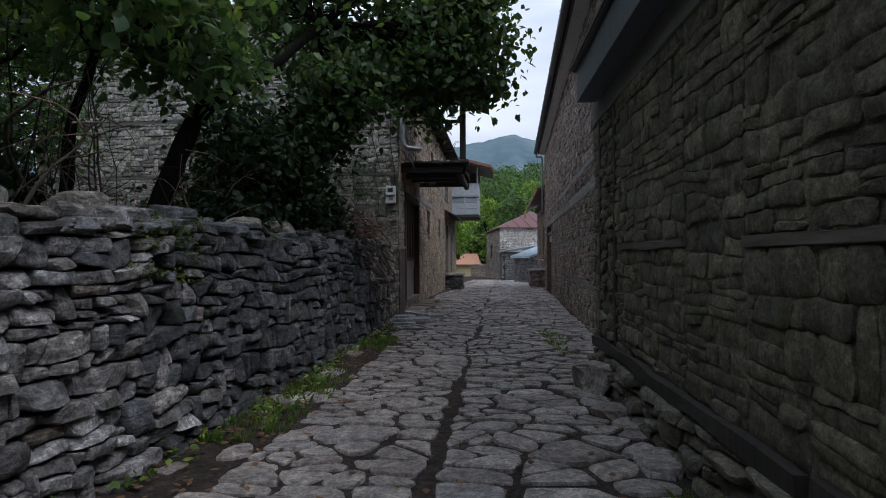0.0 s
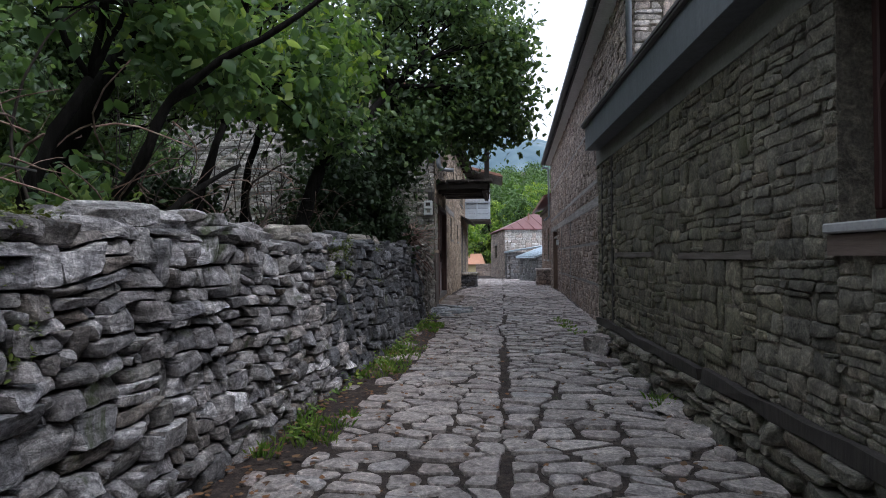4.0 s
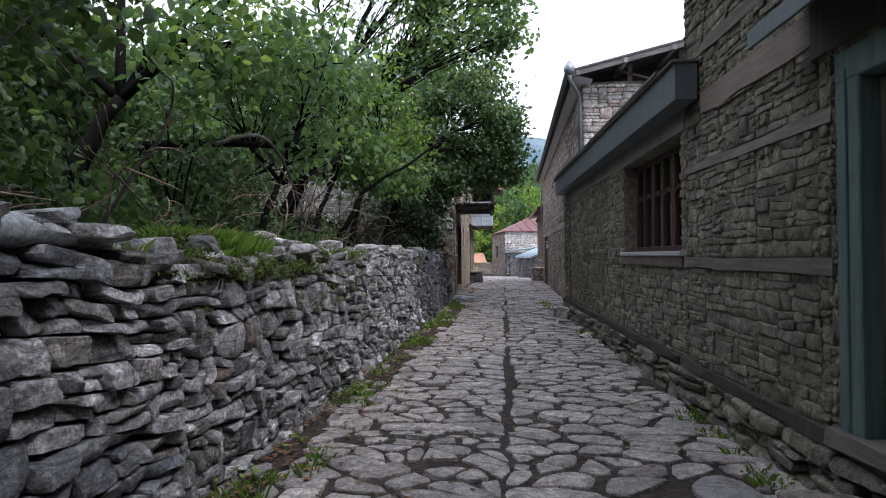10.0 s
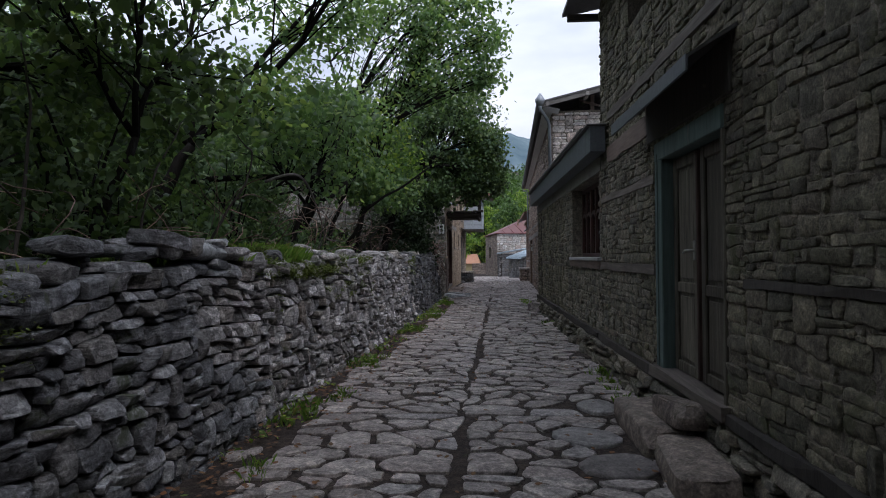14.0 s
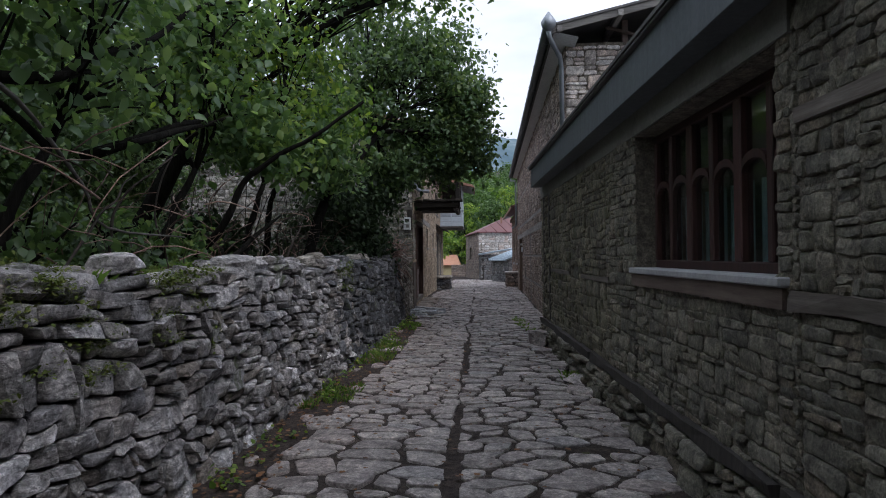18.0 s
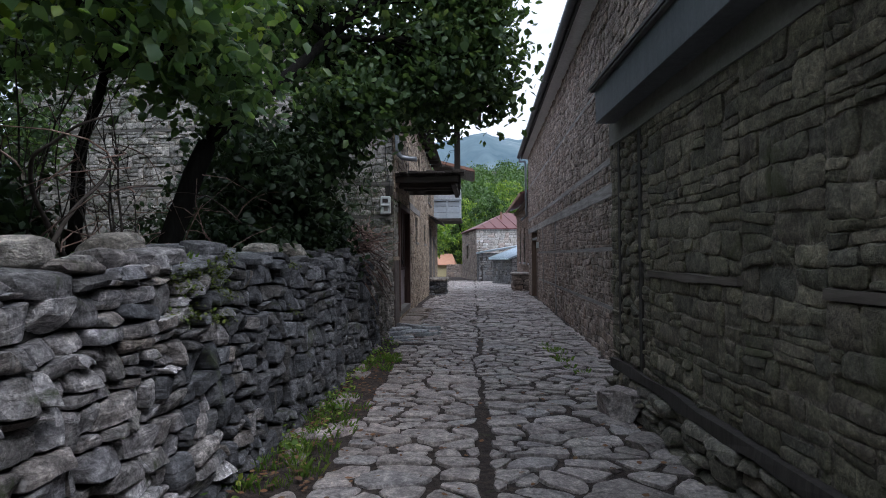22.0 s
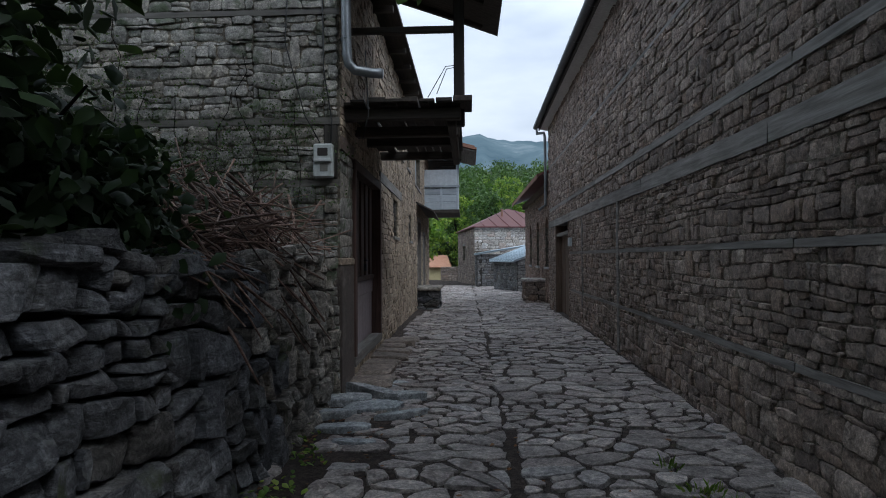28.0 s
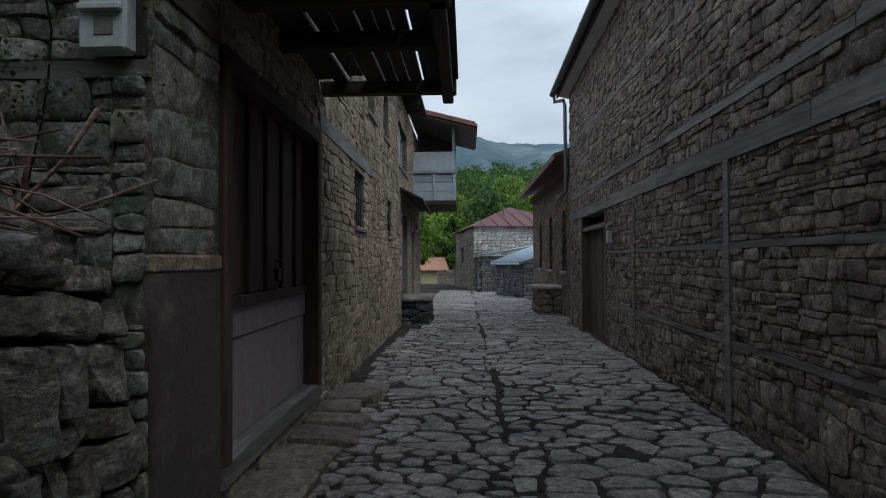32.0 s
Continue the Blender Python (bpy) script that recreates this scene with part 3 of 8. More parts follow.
def course_cells(u0, u1, v0, v1, width, height, rng, spread=0.5, wave=0.25, tall=0.1, thin=0.3):
    """Cells of slab rubble in wavering courses: long and short stones, some through two courses, some split into thin ones."""
    lines, v = [v0], v0
    while v < v1 - height * 0.5:
        v += height * rng.uniform(1 - spread * 0.65, 1 + spread)
        lines.append(min(v, v1))
    lines[-1] = v1
    n, salt = len(lines) - 1, rng.uniform(0, 100)
    if n > 1 and lines[-1] - lines[-2] < height * 0.4:
        lines.pop(-2)
        n -= 1

    def line(i, u):
        if i <= 0 or i >= n:
            return lines[max(0, min(i, n))]
        room = min(lines[i + 1] - lines[i], lines[i] - lines[i - 1])
        return lines[i] + wave * room * (1.3 * noise.noise(Vector((u * 0.9, i * 7.31, salt))) + 0.8 * noise.noise(Vector((u * 3.3, i * 3.7, salt))))

    cells, taken = [], {}
    for i in range(n):
        spans, u = [], u0
        for a, b in sorted(taken.get(i, ())):
            if a > u + 0.01:
                spans.append((u, a))
            u = max(u, b)
        if u < u1 - 0.01:
            spans.append((u, u1))
        for a, b in spans:
            cuts, u = [a], a
            while True:
                u += width * rng.uniform(1 - spread * 0.9, 1 + spread * 1.5)
                if u > b - width * 0.35:
                    break
                cuts.append(u)
            cuts.append(b)
            lean = [0.0] + [rng.uniform(-0.16, 0.16) * height for _ in cuts[1:-1]] + [0.0]
            for k in range(len(cuts) - 1):
                s, e, ls, le = cuts[k], cuts[k + 1], lean[k], lean[k + 1]
                up = i + 1
                if i + 2 <= n and rng.random() < tall and e - s < width * 1.4 and s > u0 + 0.02 and e < u1 - 0.02:
                    if not any(x < e and y > s for x, y in taken.get(i + 1, ())):
                        up, ls, le = i + 2, 0.0, 0.0
                        taken.setdefault(i + 1, []).append((s, e))
                m = (s + e) / 2
                low = [(s - ls, line(i, s)), (m, line(i, m)), (e - le, line(i, e))]
                high = [(e + le, line(up, e)), (m, line(up, m)), (s + ls, line(up, s))]
                tallness = line(up, m) - line(i, m)
                if up == i + 1 and tallness > height * 1.05 and rng.random() < thin:
                    f, g = rng.uniform(0.35, 0.65), rng.uniform(0.35, 0.65)
                    ml = (s, low[0][1] + f * (high[2][1] - low[0][1]))
                    mr = (e, low[2][1] + g * (high[0][1] - low[2][1]))
                    cells += [low + [mr, ml], [ml, mr] + high]
                else:
                    cells.append(low + high)
    return cells


def stone_mesh(cell, rng, place, gap=0.012, proud=0.03, uneven=0.015, round_=0.12, back=0.06, cut=1, inner=0.88, dome=0.3, chip=0.006, soft=0):
    """Verts and faces of one stone over a cell: a chipped outline with blunt corners, a bevelled rim and an uneven front."""
    cx, cy = sum(p[0] for p in cell) / len(cell), sum(p[1] for p in cell) / len(cell)
    poly = []
    for x, y in cell:
        d = math.hypot(x - cx, y - cy) + 1e-6
        s = max(0.35, 1 - gap * rng.uniform(0.7, 1.5) / d)
        poly.append((cx + (x - cx) * s, cy + (y - cy) * s))
    if cut:
        ring = []
        for i, (ax, ay) in enumerate(poly):
            bx, by = poly[(i + 1) % len(poly)]
            ln = math.hypot(bx - ax, by - ay)
            if ln < 0.03:
                ring.append(((ax + bx) / 2, (ay + by) / 2))
                continue
            t = min(0.4, max(round_, 0.012 / ln))
            ring += [(ax + (bx - ax) * t, ay + (by - ay) * t)]
            if ln > 0.1:
                k = rng.uniform(-0.4, 1) * chip
                m = rng.uniform(0.35, 0.65)
                ring.append((ax + (bx - ax) * m + (by - ay) / ln * k, ay + (by - ay) * m - (bx - ax) / ln * k))
            ring.append((bx - (bx - ax) * t, by - (by - ay) * t))
        poly = ring
    for _ in range(soft):
        ring = []
        for i, (ax, ay) in enumerate(poly):
            bx, by = poly[(i + 1) % len(poly)]
            q = rng.uniform(0.17, 0.3)
            ring += [(ax + (bx - ax) * q, ay + (by - ay) * q), (bx - (bx - ax) * q, by - (by - ay) * q)]
        poly = ring
    n = len(poly)
    top = proud + rng.uniform(-1.3, 1.3) * uneven
    ta, tb = rng.uniform(-uneven, uneven) * 0.8, rng.uniform(-uneven, uneven) * 0.8
    ex, ey = max(max(abs(x - cx) for x, _ in poly), 0.03), max(max(abs(y - cy) for _, y in poly), 0.03)
    verts = [place(x, y, -back) for x, y in poly]
    rim = top - max(0.01, proud * dome)
    verts += [place(x, y, rim + ta * (x - cx) / ex + tb * (y - cy) / ey + rng.uniform(-0.3, 0.3) * uneven) for x, y in poly]
    for x, y in poly:
        k = inner * rng.uniform(0.94, 1.04)
        px, py = cx + (x - cx) * k, cy + (y - cy) * k
        verts.append(place(px, py, top + ta * (px - cx) / ex + tb * (py - cy) / ey + rng.uniform(-0.16, 0.16) * uneven))
    verts.append(place(cx + rng.uniform(-0.3, 0.3) * ex, cy + rng.uniform(-0.2, 0.2) * ey, top + rng.uniform(0.05, 0.35) * uneven))
    faces = []
    for i in range(n):
        j = (i + 1) % n
        faces += [(i, j, n + j, n + i), (n + i, n + j, 2 * n + j, 2 * n + i), (2 * n + i, 2 * n + j, 3 * n)]
    return verts, faces


def field_stone(cell, rng, place, gap=0.008, proud=0.05, back=0.12, edge=0.04, uneven=0.015, rounds=2):
    """Verts and faces of one worn field stone: a blunt outline, a rolled edge and a lumpy, slightly tilted front."""
    cx, cy = sum(p[0] for p in cell) / len(cell), sum(p[1] for p in cell) / len(cell)
    ring = []
    for x, y in cell:
        d = math.hypot(x - cx, y - cy) + 1e-6
        k = max(0.4, 1 - gap * rng.uniform(0.4, 1.6) / d)
        ring.append((cx + (x - cx) * k, cy + (y - cy) * k))
    for i in range(rounds):
        out = []
        for j, (ax, ay) in enumerate(ring):
            bx, by = ring[(j + 1) % len(ring)]
            q = rng.uniform(0.06, 0.26) if i == 0 else 0.25
            r = rng.uniform(0.06, 0.26) if i == 0 else 0.25
            out += [(ax + (bx - ax) * q, ay + (by - ay) * q), (bx - (bx - ax) * r, by - (by - ay) * r)]
        ring = out
    n, salt = len(ring), rng.uniform(0, 60)
    ex, ey = max(max(abs(x - cx) for x, _ in ring), 0.03), max(max(abs(y - cy) for _, y in ring), 0.02)
    edge = min(edge, ey * 0.9)
    top = proud + rng.uniform(-1.2, 1.4) * uneven
    ta, tb = rng.uniform(-1, 1) * uneven, rng.uniform(-1.2, 0.8) * uneven
    # one or two broken facets across the front
    cuts = [(rng.uniform(0, 6.283), rng.uniform(-0.1, 0.6), rng.uniform(0.3, 0.95)) for _ in range(rng.choice((1, 1, 2, 3)))]
    verts = [place(x, y, -back) for x, y in ring]
    for k, drop in ((1.0, edge), (0.982, 0.42 * edge), (0.93, 0.06 * edge), (0.6, 0.0)):
        for x, y in ring:
            px, py = cx + (x - cx) * k, cy + (y - cy) * k
            u, v = (px - cx) / ex, (py - cy) / ey
            w = top - drop + ta * u + tb * v
            w += uneven * (0.75 * noise.noise(Vector((px * 7, py * 11, salt))) + 0.4 * noise.noise(Vector((px * 23, py * 31, salt))))
            for a, far, steep in cuts:
                over = u * math.cos(a) + v * math.sin(a) - far
                if over > 0:
                    w -= over * steep * 0.06
            j = 0.004 * noise.noise(Vector((px * 30, py * 30, salt + 9)))
            verts.append(place(px + j, py - j, w))
    verts.append(place(cx, cy, top + uneven * 0.5 * noise.noise(Vector((cx * 7, cy * 11, salt)))))
    faces = []
    for r in range(4):
        for i in range(n):
            j = (i + 1) % n
            faces.append((r * n + i, r * n + j, (r + 1) * n + j, (r + 1) * n + i))
    faces += [(4 * n + i, 4 * n + (i + 1) % n, 5 * n) for i in range(n)]
    return verts, faces


def lay_stones(name, jobs, material, parent, near=None, most=300, rest="rubble", piece_label="", crease=42):
    """jobs: rows of (centre, verts, faces). Those that near() picks become pieces of their own, the others one mesh."""
    picked, left = [], []
    for c, v, f in jobs:
        (picked if near and len(picked) < most and near(c) else left).append((v, f))
    for v, f in picked:
        solid(name, v, f, material, parent, piece_label, True, crease)
    if left:
        v, f = joined(left)
        solid(rest, v, f, material, parent, "", True, crease, kind="stuff")


def stone_face(wall, rects, width, height, seed, squash=2.2, loose=0.2, spread=0.5, tall=0.12, **how):
    """Stones over rectangles of a wall face."""
    rng, jobs = random.Random(seed), []
    for u0, u1, v0, v1 in rects:
        if u1 - u0 < 0.03 or v1 - v0 < 0.02:
            continue
        for cell in course_cells(u0, u1, v0, v1, width, height, rng, spread, loose, tall):
            v, f = stone_mesh(cell, rng, wall.at, **how)
            cu, cv = sum(p[0] for p in cell) / len(cell), sum(p[1] for p in cell) / len(cell)
            jobs.append((wall.at(cu, cv), v, f))
    return jobs


def rects_without(u0, u1, v0, v1, holes):
    """The rectangle cut into rectangles that leave the holes (u0, u1, v0, v1) free."""
    cuts = sorted({u0, u1, *(min(max(h[i], u0), u1) for h in holes for i in (0, 1))})
    strips = []
    for a, b in zip(cuts, cuts[1:]):
        if b - a < 1e-4:
            continue
        m = (a + b) / 2
        blocked = sorted((max(h[2], v0), min(h[3], v1)) for h in holes if h[0] < m < h[1])
        free, v = [], v0
        for lo, hi in blocked:
            if lo > v + 1e-4:
                free.append((v, lo))
            v = max(v, hi)
        if v < v1 - 1e-4:
            free.append((v, v1))
        strips.append((a, b, tuple(free)))
    out = []
    for a, b, free in strips:
        if out and out[-1][2] == free and abs(out[-1][1] - a) < 1e-6:
            out[-1] = (out[-1][0], b, free)
        else:
            out.append((a, b, free))
    return [(a, b, lo, hi) for a, b, free in out for lo, hi in free]


# ---------------------------------------------------------------- plants
def leaf_cloud(centres, per, spread, size, rng, flat=0.5):
    """Folded four-cornered leaves round the given centres, as arrays of verts and faces."""
    c = np.repeat(np.asarray(centres, float), per, axis=0)
    n = len(c)
    pos = c + rng.normal(0, 1, (n, 3)) * np.asarray(spread)
    d = rng.normal(0, 1, (n, 3)) * (1, 1, 0.6) + (0, 0, -0.75 if flat < 0.6 else -0.2)
    d /= np.linalg.norm(d, axis=1, keepdims=True)
    up = rng.normal(0, 1, (n, 3)) * (1 - flat) + (0, 0, flat * 1.6)
    s = np.cross(d, up)
    s /= np.linalg.norm(s, axis=1, keepdims=True) + 1e-9
    nrm = np.cross(s, d)
    ln = size * rng.uniform(0.6, 1.35, (n, 1))
    wd = ln * rng.uniform(0.28, 0.42, (n, 1))
    bend = nrm * ln * 0.1
    low, high = pos + d * ln * 0.3, pos + d * ln * 0.66
    verts = np.stack([pos, low + s * wd - bend * 0.6, high + s * wd * 0.72 - bend, pos + d * ln - bend * 1.6, high - s * wd * 0.72 - bend, low - s * wd - bend * 0.6, pos + d * ln * 0.5 + bend * 0.5], 1).reshape(-1, 3)
    i = np.arange(n)[:, None] * 7
    faces = np.concatenate([i + t for t in ((0, 1, 6), (1, 2, 6), (2, 3, 6), (3, 4, 6), (4, 5, 6), (5, 0, 6))], 1).reshape(-1, 3)
    return verts, faces


def cloud_mesh(name, verts, faces, material, parent=None, label="", **tags):
    me = bpy.data.meshes.new(name)
    me.vertices.add(len(verts))
    me.vertices.foreach_set("co", np.ascontiguousarray(verts, dtype=np.float32).ravel())
    me.loops.add(len(faces) * 3)
    me.loops.foreach_set("vertex_index", np.ascontiguousarray(faces, dtype=np.int32).ravel())
    me.polygons.add(len(faces))
    me.polygons.foreach_set("loop_start", np.arange(0, len(faces) * 3, 3, dtype=np.int32))
    me.update(calc_edges=True)
    me.validate()
    me.materials.append(material)
    return tagged(under(new(name, me), parent), label, **tags)


def bent(a, b, rng, sag=0.12, n=5):
    a, b = Vector(a), Vector(b)
    ln = (b - a).length
    off = Vector((rng.uniform(-1, 1), rng.uniform(-1, 1), rng.uniform(-0.2, 1))) * ln * sag
    out = []
    for i in range(n + 1):
        t = i / n
        wob = Vector((rng.uniform(-1, 1), rng.uniform(-1, 1), rng.uniform(-1, 1))) * ln * 0.015
        out.append(a.lerp(b, t) + off * math.sin(math.pi * t) + (wob if 0 < i < n else Vector()))
    return out


def smooth_path(points, steps=4):
    """A curve through the points with a slight wobble."""
    p = [Vector(q) for q in points]
    out = []
    for i in range(len(p) - 1):
        a, b, c, d = p[max(0, i - 1)], p[i], p[i + 1], p[min(len(p) - 1, i + 2)]
        for j in range(steps):
            t = j / steps
            q = 0.5 * (2 * b + (c - a) * t + (2 * a - 5 * b + 4 * c - d) * t * t + (3 * b - a - 3 * c + d) * t * t * t)
            out.append(q + 0.012 * noise.noise_vector(q * 5.0))
    return out + [p[-1]]


def tree(base, fork, blobs, seed, trunk=0.14, leaf=0.09, per=26, name="tree", label="", material="leaf", group="garden trees", clusters=1.0, twig_end=0.006, tuft=0.2, via=()):
    """A trunk to the fork, a limb and side twigs into every blob (centre, radii, clusters), and leaves in tufts round the twigs' ends."""
    rng, nrng = random.Random(seed), np.random.default_rng(seed)
    root = thing(name, base, label, "tree", group)
    stem = smooth_path([base, *via, fork]) if via else bent(base, fork, rng, 0.06, 6)
    last = len(stem) - 1
    radii = [trunk * (1.25 - 0.55 * i / last) * (1 + 0.06 * math.sin(i * 2.3 + seed)) for i in range(last + 1)]
    chunks = [tube_data(stem, radii, 9)]
    centres = []
    for centre, rad, many in blobs:
        centre = Vector(centre)
        limb = bent(fork, centre, rng, 0.13, 6)
        r0 = trunk * rng.uniform(0.38, 0.55)
        chunks.append(tube_data(limb, [r0 * (1 - 0.75 * i / 6) + 0.006 for i in range(7)], 6))
        for _ in range(max(3, int(many * clusters))):
            while True:
                d = Vector((rng.uniform(-1, 1), rng.uniform(-1, 1), rng.uniform(-1, 1)))
                if 0.15 < d.length < 1:
                    break
            d *= rng.uniform(0.85, 1.12)
            p = centre + Vector((d.x * rad[0], d.y * rad[1], d.z * rad[2]))
            start = limb[rng.randint(2, 6)]
            if rng.random() < 0.5:
                twig = bent(start, p, rng, 0.1, 3)
                chunks.append(tube_data(twig, [0.016, 0.012, 0.009, twig_end], 3))
            centres.append(p)
    v, f = joined(chunks)
    solid("trunk", v, f, M["bark"], root, "", True)
    lv, lf = leaf_cloud(centres, per, (tuft, tuft, tuft * 0.75), leaf, nrng)
    cloud_mesh("crown", lv, lf, M[material], root)
    return root


def tuft_cloud(spots, rng, height=0.2, blades=14, spread=0.06, wide=0.7):
    """Grass blades, one triangle and a bent tip each."""
    verts, faces = [], []
    for x, y, z in spots:
        for _ in range(blades):
            a, r = rng.uniform(0, 6.283), rng.uniform(0, spread)
            bx, by = x + math.cos(a) * r, y + math.sin(a) * r
            h, lean = height * rng.uniform(0.3, 1.25), rng.uniform(0.1, 0.95)
            dx, dy = math.cos(a) * lean * h, math.sin(a) * lean * h
            w = (0.004 + 0.004 * rng.random()) * wide
            k = len(verts)
            verts += [(bx - math.sin(a) * w, by + math.cos(a) * w, z - 0.02), (bx + math.sin(a) * w, by - math.cos(a) * w, z - 0.02), (bx + dx * 0.4, by + dy * 0.4, z + h * 0.62), (bx + dx, by + dy, z + h * 0.9)]
            faces += [(k, k + 1, k + 2), (k + 2, k + 1, k + 3)]
    return np.array(verts), np.array(faces)


# ---------------------------------------------------------------- ground
def level(y):
    """The lane's height."""
    return float(np.interp(y, [-30, 8, 12, 17, 21, 27, 50, 90, 200], [0, 0, 0.08, 0.12, 0.06, -0.08, -0.6, -1.2, -2.0]))


def left_x(y):
    """The dry-stone wall's face."""
    return float(np.interp(y, [-20, -10, 0, 5, 8, 12], [-2.36, -2.30, -2.19, -2.08, -2.08, -2.08]))


def hill(x, y):
    """The valley side that rises beyond the village."""
    far = max(0.0, y - 75.0)
    return level(y) + 0.16 * far + 6.0 * math.sin(x * 0.013 + 0.7) * min(1.0, far / 150)


def build_ground():
    xs = [-900, -500, -250, -120, -60, -30, -14, -8, -5, -3.5, -2.4, -1.9, -1.4, -0.9, -0.45, 0, 0.5, 0.9, 1.3, 2, 4, 8, 14, 30, 60, 120, 250, 500, 900]
    ys = [-300, -120, -60, -30] + [-20 + 0.5 * i for i in range(100)] + [30 + 2.5 * i for i in range(24)] + [95, 110, 130, 160, 200, 250, 320, 400, 500, 620]
    verts, faces = [], []
    for y in ys:
        for x in xs:
            z = hill(x, y) if y > 75 else level(y)
            if -20 < y < 40 and -2.3 < x < 1.6:
                z += 0.02 * noise.noise(Vector((x * 1.3, y * 1.3, 0))) + 0.018 * noise.noise(Vector((x * 0.6, y * 0.5, 8))) - 0.004 - 0.012 * math.exp(-((x + 0.45) / 0.2) ** 2)
            verts.append((x, y, z))
    n = len(xs)
    for j in range(len(ys) - 1):
        for i in range(n - 1):
            faces.append((j * n + i, j * n + i + 1, (j + 1) * n + i + 1, (j + 1) * n + i))
    return solid("ground", verts, faces, M["soil"], None, "bare brown soil of the lane and the village ground", True, category="ground", kind="structure")


build_ground()


def far_slopes():
    """Wooded valley side and the mountain behind it."""
    def sheet(name, x0, x1, nx, rows, height, material, label):
        verts, faces = [], []
        for j, y in enumerate(rows):
            for i in range(nx + 1):
                x = x0 + (x1 - x0) * i / nx
                verts.append((x, y, height(x, y, j / (len(rows) - 1))))
        for j in range(len(rows) - 1):
            for i in range(nx):
                a = j * (nx + 1) + i
                faces.append((a, a + 1, a + nx + 2, a + nx + 1))
        solid(name, verts, faces, M[material], None, label, True, category="mountain", kind="structure")

    def ridge(x, y, t):
        crest = 343 + 40 * noise.noise(Vector((x * 0.0022, 3.1, 0))) + 15 * noise.noise(Vector((x * 0.012, 7.0, 0))) + 6 * noise.noise(Vector((x * 0.045, 2.0, 0))) - 0.035 * abs(x + 60) + 20 * math.exp(-((x - 20) / 60) ** 2)
        gully = abs(noise.noise(Vector((x * 0.011 + 0.5 * t, y * 0.002, 1.0)))) + 0.5 * abs(noise.noise(Vector((x * 0.03, y * 0.006, 5.0))))
        return -20 + crest * t ** 0.8 - 90 * t * (1 - t) * gully * 1.6 + 30 * t * (1 - t)

    sheet("backdrop_mountain", -1900, 1900, 420, [700 + 32 * i for i in range(30)], ridge, "mountain", "mountain ridge in painted blue-green haze with pale rock scars")

    def foothill(x, y, t):
        return 18 + 42 * t + 9 * noise.noise(Vector((x * 0.012, y * 0.01, 4.0))) + 5 * noise.noise(Vector((x * 0.05, y * 0.05, 2.0)))

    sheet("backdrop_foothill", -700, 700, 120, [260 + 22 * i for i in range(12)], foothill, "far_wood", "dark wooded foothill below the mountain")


far_slopes()

# ---------------------------------------------------------------- wall faces in plan
HOUSE_A = Wall((0.976, 6.5), (1.740, -14.0), 0.0)      # lane side of the low and tall house
HOUSE_B = Wall((1.56, 22.2), (1.32, 5.6), 0.0)       # lane side of the long house
HOUSE_L = Wall((-2.04, 11.55), (-2.22, 28.0), 0.0)   # lane side of the house with the timber deck
HOUSE_S = Wall((-9.5, 11.55), (-2.04, 11.55), 0.0)   # its garden side
for side, want in ((HOUSE_A, (-1, 0)), (HOUSE_B, (-1, 0)), (HOUSE_L, (1, 0)), (HOUSE_S, (0, -1))):
    if side.out.x * want[0] + side.out.y * want[1] < 0:
        side.out = -side.out


def masonry(wall, name, parent, label, rects_core, depth, material):
    """The wall's core behind its stones: one mesh, with its openings left free."""
    us = sorted({round(q[i], 4) for q in rects_core for i in (0, 1)})
    vs = sorted({round(q[i], 4) for q in rects_core for i in (2, 3)})
    full = {(i, j) for i in range(len(us) - 1) for j in range(len(vs) - 1)
            if any(q[0] < (us[i] + us[i + 1]) / 2 < q[1] and q[2] < (vs[j] + vs[j + 1]) / 2 < q[3] for q in rects_core)}
    verts, index, faces = [], {}, []

    def at(i, j, k):
        if (i, j, k) not in index:
            index[i, j, k] = len(verts)
            verts.append(wall.at(us[i], vs[j], -depth * k))
        return index[i, j, k]

    for i, j in sorted(full):
        faces.append((at(i, j, 0), at(i + 1, j, 0), at(i + 1, j + 1, 0), at(i, j + 1, 0)))
        faces.append((at(i, j + 1, 1), at(i + 1, j + 1, 1), at(i + 1, j, 1), at(i, j, 1)))
        for di, dj, a, b in ((-1, 0, (i, j + 1), (i, j)), (1, 0, (i + 1, j), (i + 1, j + 1)), (0, -1, (i, j), (i + 1, j)), (0, 1, (i + 1, j + 1), (i, j + 1))):
            if (i + di, j + dj) not in full:
                faces.append((at(*a, 0), at(*a, 1), at(*b, 1), at(*b, 0)))
    return solid(name, verts, faces, material, parent, label)


# ---------------------------------------------------------------- the dry-stone wall and the garden bank
def garden_height(x, y):
    return 1.22 + 0.14 * max(0.0, min(6.0, -2.5 - x)) + 0.1 * noise.noise(Vector((x * 0.7, y * 0.7, 0)))


